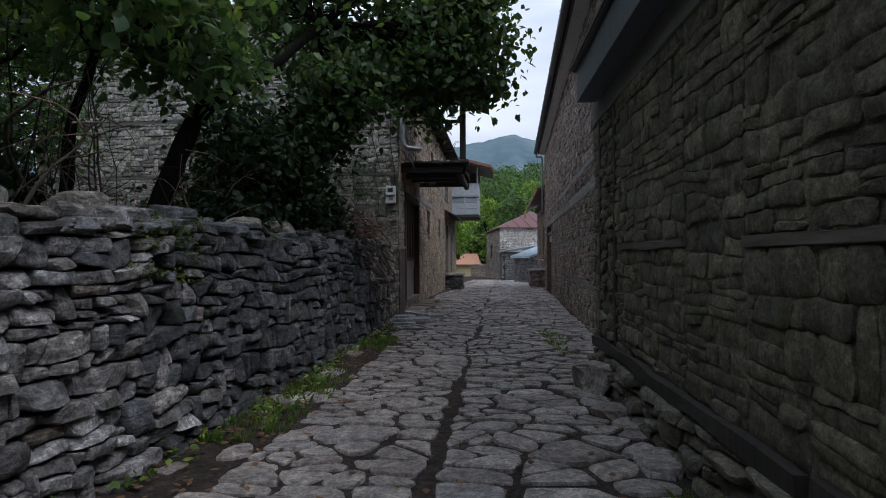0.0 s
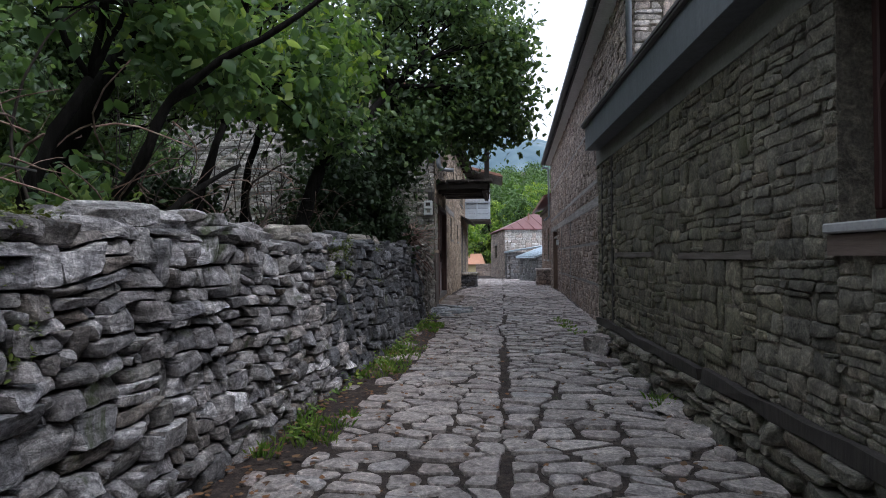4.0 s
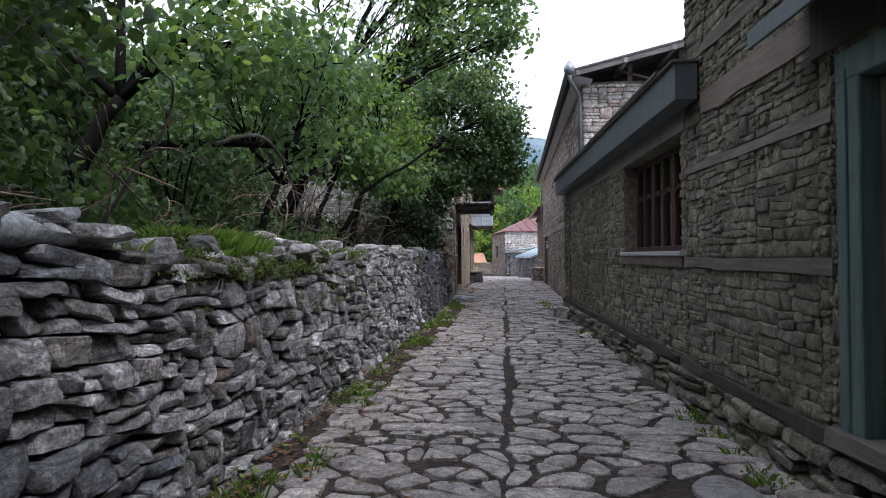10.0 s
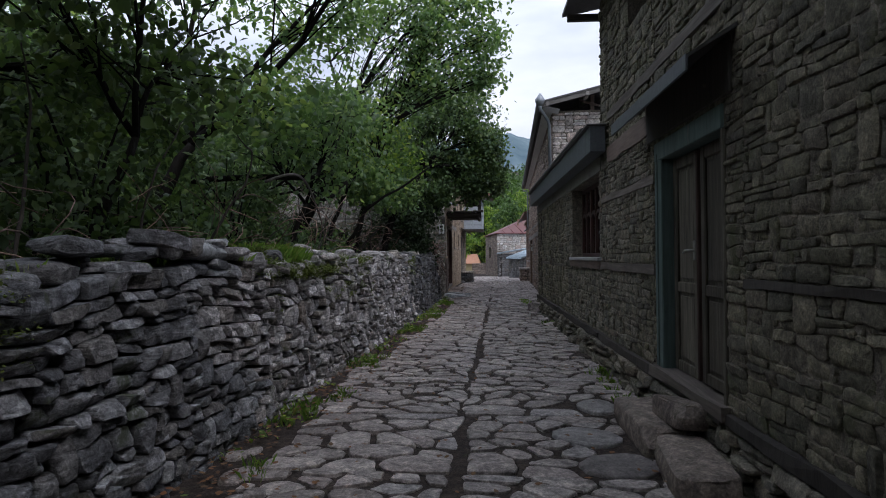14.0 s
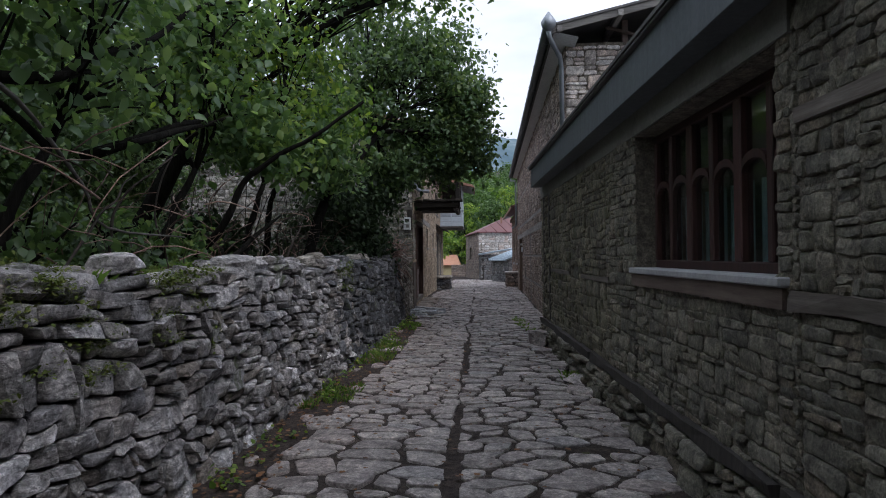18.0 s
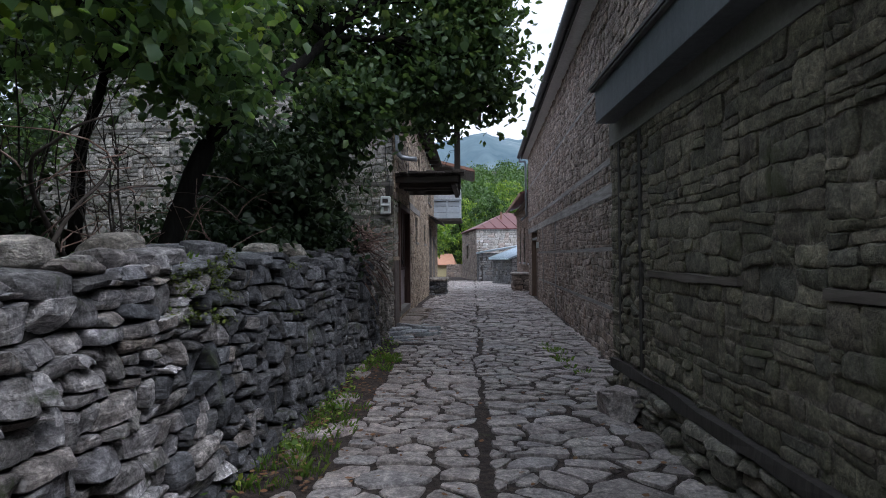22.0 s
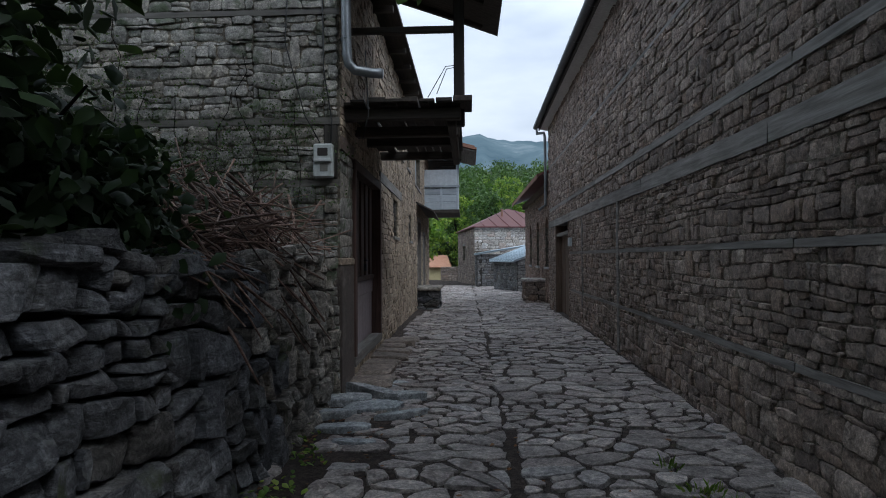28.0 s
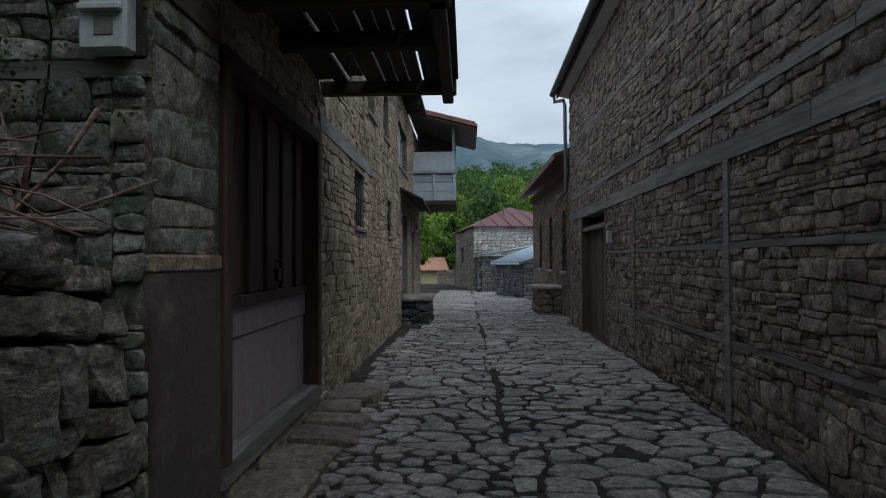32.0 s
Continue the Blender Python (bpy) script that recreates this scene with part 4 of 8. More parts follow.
def build_left_wall():
    ys = [-16 + 0.5 * i for i in range(56)]
    ys = [y for y in ys if y < 11.5] + [11.5]
    verts, faces = [], []
    for y in ys:
        x = left_x(y)
        t = 1.36 + 0.05 * noise.noise(Vector((0, y * 0.9, 5)))
        for dx, z in ((-0.07, level(y) - 0.15), (-0.13, t), (-0.42, t + 0.02), (-0.46, level(y) - 0.15)):
            verts.append((x + dx, y, z))
    for j in range(len(ys) - 1):
        for i in range(3):
            faces.append((j * 4 + i, j * 4 + i + 1, (j + 1) * 4 + i + 1, (j + 1) * 4 + i))
    faces += [(0, 1, 2, 3), tuple((len(ys) - 1) * 4 + i for i in (3, 2, 1, 0))]
    core = solid("wall_drystone", verts, faces, M["joint"], None, "low dry-stone garden wall of grey fieldstones with moss", category="wall", kind="structure")
    rng = random.Random(11)

    def place(u, v, w):
        lean = 0.06 * v
        return Vector((left_x(u) - lean + w, u, level(u) * (1 - v / 1.6) + v))

    jobs_light, jobs_dark, jobs_mid, jobs_blue = [], [], [], []
    for u, u2, w, h in ((-16.0, -4.6, 0.25, 0.112), (-4.6, -1.4, 0.235, 0.122), (-1.4, 4.4, 0.24, 0.115), (4.4, 8.2, 0.25, 0.14), (8.2, 11.5, 0.2, 0.112)):
        for cell in course_cells(u, u2, -0.04, 1.42, w * (0.62 if u < 8 else 0.92), h * (0.84 if u < 8 else 1.42), rng, 0.66, 0.36, 0.13, 0.26 if u < 8 else 0.1):
            turn, mu, mv = rng.gauss(0, 0.075), sum(p[0] for p in cell) / len(cell), sum(p[1] for p in cell) / len(cell)
            cell = [(mu + (a - mu) * math.cos(turn) - (b - mv) * math.sin(turn), mv + (a - mu) * math.sin(turn) + (b - mv) * math.cos(turn)) for a, b in cell]
            cell = [(a + 0.03 * math.sin(b * 9), b + b / 1.42 * (0.05 * math.sin(a * 1.9) + 0.02 * math.sin(a * 5.3))) for a, b in cell]
            v, f = field_stone(cell, rng, place, gap=rng.uniform(0.005, 0.014) + (0.003 if u > 4 else 0), proud=0.046, back=0.12, edge=rng.uniform(0.013, 0.032) * (1.0 if u < 8 else 1.7), uneven=0.024)
            cu, cv = sum(p[0] for p in cell) / len(cell), sum(p[1] for p in cell) / len(cell)
            # darker copies under the trees: part of their shade is in the stones' colour
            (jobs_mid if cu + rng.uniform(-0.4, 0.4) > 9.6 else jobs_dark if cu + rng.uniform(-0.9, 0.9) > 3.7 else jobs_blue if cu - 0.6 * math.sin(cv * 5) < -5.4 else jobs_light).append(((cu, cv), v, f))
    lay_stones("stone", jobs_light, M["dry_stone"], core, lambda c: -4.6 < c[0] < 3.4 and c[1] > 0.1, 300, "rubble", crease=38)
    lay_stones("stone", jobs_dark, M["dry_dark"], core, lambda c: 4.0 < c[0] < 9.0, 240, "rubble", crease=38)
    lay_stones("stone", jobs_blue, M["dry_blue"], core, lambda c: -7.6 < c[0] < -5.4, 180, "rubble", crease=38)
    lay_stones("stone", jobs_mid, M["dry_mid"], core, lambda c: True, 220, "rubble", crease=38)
    # loose capstones along the top
    for row, (back_off, lift) in enumerate(((-0.17, 0.0), (-0.34, 0.03), (-0.2, 0.06))):
        y = -15.5 + row * 0.2
        while y < 11.2:
            ln = rng.uniform(0.16, 0.46)
            if row == 2 and rng.random() < 0.62:
                y += ln
                continue
            zc = 1.415 + 0.05 * math.sin((y + ln / 2) * 1.9) + lift + (0.07 if -6.8 < y < -5.4 else 0)
            bm = bmesh.new()
            made = bmesh.ops.create_icosphere(bm, subdivisions=2, radius=1.0)["verts"]
            sx, sy, sz = rng.uniform(0.10, 0.17), ln * 0.5, rng.uniform(0.028, 0.062)
            off = Vector((rng.uniform(0, 50), 0, 0))
            for v in made:
                c = Vector([math.copysign(abs(a) ** 0.42, a) for a in v.co])
                c += c.normalized() * 0.3 * noise.noise(c * 1.1 + off)
                v.co = Vector((c.x * sx, c.y * sy, c.z * sz))
            bmesh.ops.transform(bm, matrix=pose(left_x(y) + back_off + rng.uniform(-0.04, 0.05), y + ln / 2, zc + sz * 0.5, rng.uniform(-9, 9), rng.uniform(-12, 12), rng.uniform(-20, 20)), verts=made)
            # capstones take the same shade-dark copies by stretch
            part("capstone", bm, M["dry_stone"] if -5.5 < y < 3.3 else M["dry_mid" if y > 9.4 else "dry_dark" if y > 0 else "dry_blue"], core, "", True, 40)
            y += ln * rng.uniform(0.8, 1.15)


build_left_wall()


def wall_boulder(x, y, z, size, turn, seed, material, label, name="boulder", category="stone", group="stones on the garden wall", square=0.5):
    """A loose stone lying on the wall: a cut-up block with worn edges."""
    rng = random.Random(seed)
    bm = bmesh.new()
    made = bmesh.ops.create_icosphere(bm, subdivisions=3, radius=1.0)["verts"]
    planes = [Vector((rng.gauss(0, 1), rng.gauss(0, 1), rng.gauss(0, 1))).normalized() for _ in range(9)]
    for v in made:
        c = Vector([math.copysign(abs(a) ** square, a) for a in v.co])
        for p in planes:
            over = c.dot(p) - (0.92 if square > 0.4 else 1.12)
            if over > 0:
                c -= p * over
        c += c.normalized() * 0.05 * noise.noise(c * 2.3 + Vector((seed, 0, 0)))
        v.co = Vector((c.x * size[0], c.y * size[1], c.z * size[2]))
    bmesh.ops.transform(bm, matrix=pose(x, y, z, rng.uniform(-6, 6), rng.uniform(-8, 8), turn), verts=made)
    part(name, bm, M[material], None, label, True, 34, category=category, group=group)


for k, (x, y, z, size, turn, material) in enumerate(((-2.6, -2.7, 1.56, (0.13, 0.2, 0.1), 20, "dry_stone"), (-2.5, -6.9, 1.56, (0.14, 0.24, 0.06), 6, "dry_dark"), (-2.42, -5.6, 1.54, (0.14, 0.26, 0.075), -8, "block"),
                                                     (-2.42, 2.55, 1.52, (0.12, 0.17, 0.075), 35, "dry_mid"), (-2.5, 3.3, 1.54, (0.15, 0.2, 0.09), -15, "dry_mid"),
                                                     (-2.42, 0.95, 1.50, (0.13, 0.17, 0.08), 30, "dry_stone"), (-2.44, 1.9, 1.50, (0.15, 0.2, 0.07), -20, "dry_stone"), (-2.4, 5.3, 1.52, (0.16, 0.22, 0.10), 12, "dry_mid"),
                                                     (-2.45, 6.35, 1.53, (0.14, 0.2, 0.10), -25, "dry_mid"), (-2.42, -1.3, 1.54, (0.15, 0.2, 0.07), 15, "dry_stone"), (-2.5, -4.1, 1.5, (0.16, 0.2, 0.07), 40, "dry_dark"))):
    wall_boulder(x, y, z, size, turn, 700 + k, material, "loose pale boulder on the garden wall" if material == "block" else "loose grey stone on the garden wall")


def build_garden():
    xs = [-2.5, -2.9, -3.4, -4, -4.8, -5.8, -7, -8.5, -10.5, -14, -20]
    ys = [-18 + 0.75 * i for i in range(40)]
    ys = [y for y in ys if y < 11.3] + [11.4]
    verts, faces = [], []
    for y in ys:
        for x in xs:
            verts.append((x, y, garden_height(x, y)))
    n = len(xs)
    for j in range(len(ys) - 1):
        for i in range(n - 1):
            faces.append((j * n + i, (j + 1) * n + i, (j + 1) * n + i + 1, j * n + i + 1))
    solid("ground_garden_bank", verts, faces, M["garden"], None, "raised garden soil with weeds behind the wall", True, category="ground", kind="structure")


build_garden()


close_later = []


# ---------------------------------------------------------------- the house with the teal door and the casement window
def build_house_a():
    W_ = HOUSE_A
    house = thing("house", (1.3, -3.0, 0), "stone house with a low metal eave and a teal door", "house")
    u = W_.u_of
    win = (u(0.63), u(-1.70), 1.45, 2.62)
    door = (u(-4.30), u(-5.82), 0.44, 2.52)
    up_win = (u(-3.3), u(-4.1), 4.0, 4.6)
    low_end = u(-1.85)
    core = rects_without(0, low_end, -0.2, 2.85, [win]) + rects_without(low_end, W_.length, -0.2, 4.86, [door, up_win])
    wall = masonry(W_, "wall", house, "", core, 0.45, M["mortar"])
    tie_lo = (u(-1.84), u(-4.25), 1.30, 1.39)
    tie_up = (u(-1.9), u(-4.25), 2.17, 2.25)
    tie_lint = (u(-2.32), u(-4.2), 2.66, 2.86)
    tie_top = (u(-2.32), u(-8.5), 3.2, 3.3)
    tie_back = (u(-6.1), u(-13), 1.28, 1.335)
    post_1, post_2 = (u(6.22), u(6.14), 0.42, 2.62), (u(5.58), u(5.49), 0.42, 2.62)
    thin, thin_2 = (u(5.3), u(3.7), 1.29, 1.345), (u(2.9), u(1.5), 1.27, 1.33)
    holes = [win, door, up_win, tie_lo, tie_up, tie_lint, tie_top, tie_back, post_1, post_2, thin, thin_2]
    between = (post_1[1], post_2[0], 0.44, 2.6)
    holes.append(between)
    rects = rects_without(0.0, low_end, 0.42, 2.64, holes) + rects_without(low_end, W_.length, 0.42, 4.86, holes)
    jobs = []
    split_u = u(1.7)
    for keep, wd, ht, seed in (((0.0, split_u), 0.2, 0.094, 21), ((split_u, W_.length), 0.16, 0.069, 23)):
        cut = [(max(p, keep[0]), min(q, keep[1]), lo, hi) for p, q, lo, hi in rects if min(q, keep[1]) - max(p, keep[0]) > 0.02]
        jobs += stone_face(W_, cut, wd, ht, seed, 2.5, 0.42, 0.74, 0.13, gap=0.0035, proud=0.014, uneven=0.009, back=0.03, cut=1, round_=0.16, chip=0.012, soft=1, inner=0.82, dome=0.4)
    lay_stones("stone", [j for j in jobs if -3.7 < j[0].y - 0.3 * math.sin(j[0].z * 5) <= 1.6 and j[0].z < 2.7], M["buff"], wall, lambda c: -2.6 < c.y < 1.8 and c.z < 2.6, 300)
    # past the door it stands in for shade; above 2.7 it is simply darker
    lay_stones("stone", [j for j in jobs if not (-3.7 < j[0].y - 0.3 * math.sin(j[0].z * 5) <= 1.6 and j[0].z < 2.7)], M["buff_moss_shade"], wall, lambda c: 2.2 < c.y < 6.2 and c.z < 2.3, 180)
    rng = random.Random(26)
    for cell in stone_cells(*between, 0.17, 0.095, rng, 1.6, 0.35, 0.6):
        v, f = stone_mesh(cell, rng, W_.at, gap=0.009, proud=0.026, uneven=0.014, back=0.03, cut=0, soft=2, inner=0.78, dome=0.45)
        solid("round_stone", v, f, M["buff_moss_shade"], wall, "", True, 42)
    foot = stone_face(W_, [(0.0, W_.length, -0.1, 0.33)], 0.24, 0.11, 22, 2.2, 0.5, 0.6, gap=0.01, proud=0.07, uneven=0.035, back=0.05, cut=0, soft=2, inner=0.8, dome=0.3)
    lay_stones("footing_stone", foot, M["buff"], wall, lambda c: -4.5 < c.y < 5, 60, "footing_rubble")
    # beams let into the wall
    for k, (a, b, c, d) in enumerate((tie_lo, tie_up, tie_top, tie_back, thin, thin_2)):
        W_.block("tie_beam", a, b, c, d, -0.05, 0.028, M["post"] if k == 3 else M["tie_brown"], wall, "weathered grey-brown timber tie beam", rough=0.012, seed=k)
    W_.block("tie_beam", *tie_lint[:2], *tie_lint[2:], -0.05, 0.03, M["tie_pink"], wall, "reddish timber lintel", rough=0.012, seed=9)
    for k in range(5):
        a = 0.1 + k * 4.1
        W_.block("sill_beam", a, min(a + 4.0, W_.length), 0.335, 0.425, -0.05, 0.06, M["post"], wall, "dark timber beam at the wall foot", rough=0.016, seed=k + 20)
    for q in (post_1, post_2):
        W_.block("corner_post", q[0], q[1], q[2], q[3], -0.05, 0.018, M["post"], wall, "dark upright timber let into the wall")
    # plaster band under the eave
    W_.block("plaster_band", 0.0, low_end, 2.63, 2.86, -0.04, 0.022, M["plaster"], wall, "grey cement band under the eave", rough=0.004)

    # eave of the low house
    eave = W_.block("eave_box", 0.27, u(-2.25), 2.82, 3.15, 0.034, 0.23, M["zinc"], house, "grey sheet-metal box eave", bevel=0.004)
    W_.block("drip_edge", 0.22, u(-2.27), 3.15, 3.18, -0.02, 0.27, M["dark_sheet"], eave)
    bm = bmesh.new()
    ends = []
    for uu in (0.16, low_end - 0.02):
        ends.append([bm.verts.new(W_.at(uu, v, w)) for w, v in ((0.28, 3.18), (0.28, 3.21), (-3.6, 4.05), (-3.6, 4.01))])
    for i in range(4):
        bm.faces.new((ends[0][i], ends[0][(i + 1) % 4], ends[1][(i + 1) % 4], ends[1][i]))
    bm.faces.new(ends[0]), bm.faces.new(ends[1][::-1])
    part("roof", bm, M["dark_sheet"], house, "dark low-pitched sheet roof")

    close_later.append((house, W_, low_end))
    # tall part: end wall above the low roof, and its eave
    side = Wall(tuple(W_.at(low_end, 0, 0).xy), tuple(W_.at(low_end, 0, -4.0).xy), 0.0)
    if side.out.y < 0:
        side.out = -side.out
    tall = masonry(side, "end_wall", house, "", [(0.0, 4.0, 2.6, 4.82)], 0.3, M["mortar"])
    lay_stones("stone", stone_face(side, [(0.0, 3.9, 2.9, 4.82)], 0.22, 0.11, 24, 2.3, 0.2, 0.5, gap=0.007, proud=0.02, uneven=0.012, back=0.03), M["buff"], tall)
    bm = bmesh.new()
    ends = []
    for uu in (low_end - 0.34, W_.length):
        ends.append([bm.verts.new(W_.at(uu, v, w)) for w, v in ((0.46, 4.86), (0.46, 4.91), (-3.6, 5.76), (-3.6, 5.69))])
    for i in range(4):
        bm.faces.new((ends[0][i], ends[0][(i + 1) % 4], ends[1][(i + 1) % 4], ends[1][i]))
    bm.faces.new(ends[0]), bm.faces.new(ends[1][::-1])
    part("upper_roof", bm, M["dark_sheet"], house, "dark sheet roof with a wide eave")
    for k in range(9):
        uu = low_end - 0.3 + k * 1.35
        W_.block("rafter", uu, uu + 0.08, 4.77, 4.86, -0.05, 0.4, M["char_x"], house)

    # casement window
    win_w = tagged(under(new("window"), house), "red-brown casement window with arched lights and pale curtains")
    win_w.location = (0, 0, 0)
    a, b = win[0], win[1]
    back = -0.20
    for lo, hi in ((win[2], win[2] + 0.07), (win[3] - 0.07, win[3])):
        W_.block("window_rail", a, b, lo, hi, back - 0.05, back + 0.03, M["red_frame"], win_w)
    lights, width = 6, (b - a) / 6
    for i in range(lights + 1):
        c = a + width * i
        wd = 0.05 if i % 2 == 0 else 0.032
        W_.block("window_stile", max(a, c - wd), min(b, c + wd), win[2] + 0.07, win[3] - 0.07, back - 0.05, back + 0.035, M["red_frame"], win_w)
    mat4 = W_.frame_matrix()
    for i in range(lights):
        c0, c1 = a + width * i + 0.045, a + width * (i + 1) - 0.045
        mid, half = (c0 + c1) / 2, (c1 - c0) / 2
        bm = bmesh.new()
        arc = [(mid - half * math.cos(math.pi * j / 8), 2.06 + 0.09 * math.sin(math.pi * j / 8)) for j in range(9)]
        rows = [[bm.verts.new(W_.at(x, z + dz, w)) for x, z in arc] for dz, w in ((0, back - 0.03), (0, back + 0.03), (0.05, back + 0.03), (0.05, back - 0.03))]
        for q in range(4):
            r, s = rows[q], rows[(q + 1) % 4]
            for j in range(8):
                bm.faces.new((r[j], r[j + 1], s[j + 1], s[j]))
        part("arched_bar", bm, M["red_frame"], win_w)
        pane = box_part("pane", (c0 - 0.01, back - 0.012, win[2] + 0.06), (c1 + 0.01, back - 0.006, win[3] - 0.06), M["glass"], win_w, "", 0, mat4)
        pane.visible_shadow = False
        # curtain behind the lower light
        bm = bmesh.new()
        folds = [[bm.verts.new(W_.at(c0 + (c1 - c0) * j / 10, z, back - 0.09 + 0.015 * math.sin(j * 2.1 + i))) for j in range(11)] for z in (win[2] + 0.06, 2.04)]
        for j in range(10):
            bm.faces.new((folds[0][j], folds[0][j + 1], folds[1][j + 1], folds[1][j]))
        part("curtain", bm, M["curtain"], win_w)
    # near-black plate in place of the unlit room
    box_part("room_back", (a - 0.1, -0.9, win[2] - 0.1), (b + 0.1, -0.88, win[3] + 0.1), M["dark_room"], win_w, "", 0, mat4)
    W_.block("window_sill", a - 0.03, b + 0.12, 1.405, 1.455, back - 0.05, 0.065, M["concrete"], win_w, "grey cement window sill")
    W_.block("sill_board", a - 0.03, b + 0.1, 1.30, 1.40, -0.04, 0.04, M["tie_pink"], win_w, "brown timber board under the sill", rough=0.004)
    # small dark opening high in the tall part
    hole = W_.block("upper_window", up_win[0], up_win[1], up_win[2], up_win[3], -0.3, -0.25, M["dark_room"], house, "small dark upper window")
    W_.block("window_lintel", up_win[0] - 0.1, up_win[1] + 0.1, up_win[3], up_win[3] + 0.1, -0.1, 0.03, M["tie"], hole)

    # teal door
    d0, d1, dz0, dz1 = door
    dr = tagged(under(new("door"), house), "double plank door in a worn teal frame")
    W_.block("door_jamb", d0, d0 + 0.2, dz0, dz1, -0.16, 0.03, M["teal"], dr, "worn teal painted door post")
    W_.block("door_jamb", d1 - 0.05, d1, dz0, dz1, -0.16, 0.02, M["grey_door"], dr, "thin unpainted door post")
    W_.block("door_head", d0, d1, dz1 - 0.17, dz1, -0.16, 0.034, M["teal"], dr, "worn teal painted door head")
    W_.block("door_bead", d0 + 0.085, d0 + 0.105, dz0 + 0.02, dz1 - 0.1, 0.028, 0.04, M["teal"], dr)
    W_.block("threshold", d0 - 0.04, d1 + 0.08, dz0 - 0.06, dz0 + 0.015, -0.16, 0.09, M["tie_brown"], dr, "worn timber threshold", rough=0.018)
    in0, in1 = d0 + 0.2, d1 - 0.05
    mid = (in0 + in1) / 2 - 0.05
    for a0, a1, mt in ((in0, mid - 0.02, "grey_door"), (mid + 0.06, in1, "door_darker")):
        leaf = W_.block("door_leaf", a0, a1, dz0 + 0.03, dz1 - 0.18, -0.13, -0.10, M[mt], dr, "unpainted panelled door leaf")
        for s0, s1 in ((a0, a0 + 0.08), (a1 - 0.08, a1)):
            W_.block("leaf_stile", s0, s1, dz0 + 0.03, dz1 - 0.18, -0.10, -0.075, M[mt], leaf)
        for z0, z1 in ((dz0 + 0.03, dz0 + 0.12), (1.16, 1.25), (dz1 - 0.28, dz1 - 0.18)):
            W_.block("leaf_rail", a0 + 0.08, a1 - 0.08, z0, z1, -0.10, -0.077, M[mt], leaf)
        W_.block("leaf_panel", a0 + 0.11, a1 - 0.11, dz0 + 0.15, 1.13, -0.10, -0.088, M[mt], leaf)
        W_.block("leaf_panel", a0 + 0.11, a1 - 0.11, 1.28, dz1 - 0.31, -0.10, -0.088, M[mt], leaf)
    # dark strip puts the shade of the open gap into colour
    W_.block("door_cover_strip", mid - 0.035, mid - 0.005, dz0 + 0.03, dz1 - 0.18, -0.13, -0.07, M["brown_door"], dr, "dark strip for the gap between the leaves")
    h0 = W_.at(mid - 0.07, 1.52, -0.07)
    tube("door_handle", [h0, h0 + W_.out * 0.05, h0 + W_.out * 0.055 - W_.along * 0.06, h0 + W_.out * 0.05 - W_.along * 0.11 + Vector((0, 0, -0.015))], 0.009, M["steel"], dr, "steel lever handle")
    box_part("lock_plate", (mid - 0.1, -0.075, 1.44), (mid - 0.05, -0.068, 1.6), M["steel"], dr, "", 0.002, mat4)
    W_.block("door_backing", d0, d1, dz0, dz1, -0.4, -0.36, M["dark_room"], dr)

    # little roof over the door
    shed = tagged(under(new("door_canopy"), house), "small sheet-metal canopy over the door")
    bm = bmesh.new()
    c0, c1 = u(-3.95), u(-6.05)
    ends = [[bm.verts.new(W_.at(uu, v, w)) for w, v in ((0.0, 2.97), (0.34, 2.76), (0.34, 2.785), (0.0, 3.0))] for uu in (c0, c1)]
    for i in range(4):
        bm.faces.new((ends[0][i], ends[0][(i + 1) % 4], ends[1][(i + 1) % 4], ends[1][i]))
    bm.faces.new(ends[0]), bm.faces.new(ends[1][::-1])
    part("canopy_sheet", bm, M["dark_sheet"], shed)
    W_.block("canopy_edge", c0, c1, 2.68, 2.79, 0.325, 0.345, M["zinc"], shed, "folded zinc edge strip", bevel=0.003)
    W_.block("canopy_board", c0 + 0.1, c1 - 0.1, 2.56, 2.95, 0.0, 0.03, M["post"], shed, "dark board behind the canopy")


build_house_a()


def close_house(parent, wall, depth, z0, z1, sides=(True, True), u0=0.0, u1=None):
    """The plain back and end walls that close a house behind its lane side."""
    u1 = wall.length if u1 is None else u1
    walls = [("back_wall", wall.at(u0, 0, -depth), wall.at(u1, 0, -depth))]
    if sides[0]:
        walls.append(("side_wall", wall.at(u0, 0, -0.45), wall.at(u0, 0, -depth)))
    if sides[1]:
        walls.append(("side_wall", wall.at(u1, 0, -0.45), wall.at(u1, 0, -depth)))
    for name, a, b in walls:
        w = Wall(tuple(a.xy), tuple(b.xy), 0.0)
        masonry(w, name, parent, "", [(0.0, w.length, z0, z1)], 0.3, M["mortar"])


def rock(name, at, size, seed, material, turn=0, label="", category="rock", squareness=0.6, group=""):
    rng = random.Random(seed)
    bm = bmesh.new()
    made = bmesh.ops.create_icosphere(bm, subdivisions=3, radius=1.0)["verts"]
    off = Vector((rng.uniform(0, 90), rng.uniform(0, 90), 0))
    for v in made:
        c = Vector([math.copysign(abs(a) ** squareness, a) for a in v.co])
        c += c.normalized() * (0.34 * noise.noise(c * 0.8 + off) + 0.10 * noise.noise(c * 2.6 + off))
        for cut in range(5):
            face = Vector((math.sin(cut * 2.4 + seed), math.cos(cut * 2.4 + seed), 0.35 * math.sin(cut + seed)))
            over = c.dot(face) - 0.78
            if over > 0:
                c -= face * over
        v.co = Vector((c.x * size[0] / 2, c.y * size[1] / 2, (c.z + 0.75) * size[2] / 1.75))
    bmesh.ops.transform(bm, matrix=pose(*at, rng.uniform(-4, 4), rng.uniform(-4, 4), turn), verts=made)
    return part(name, bm, M[material], None, label, True, 22, category=category, group=group)


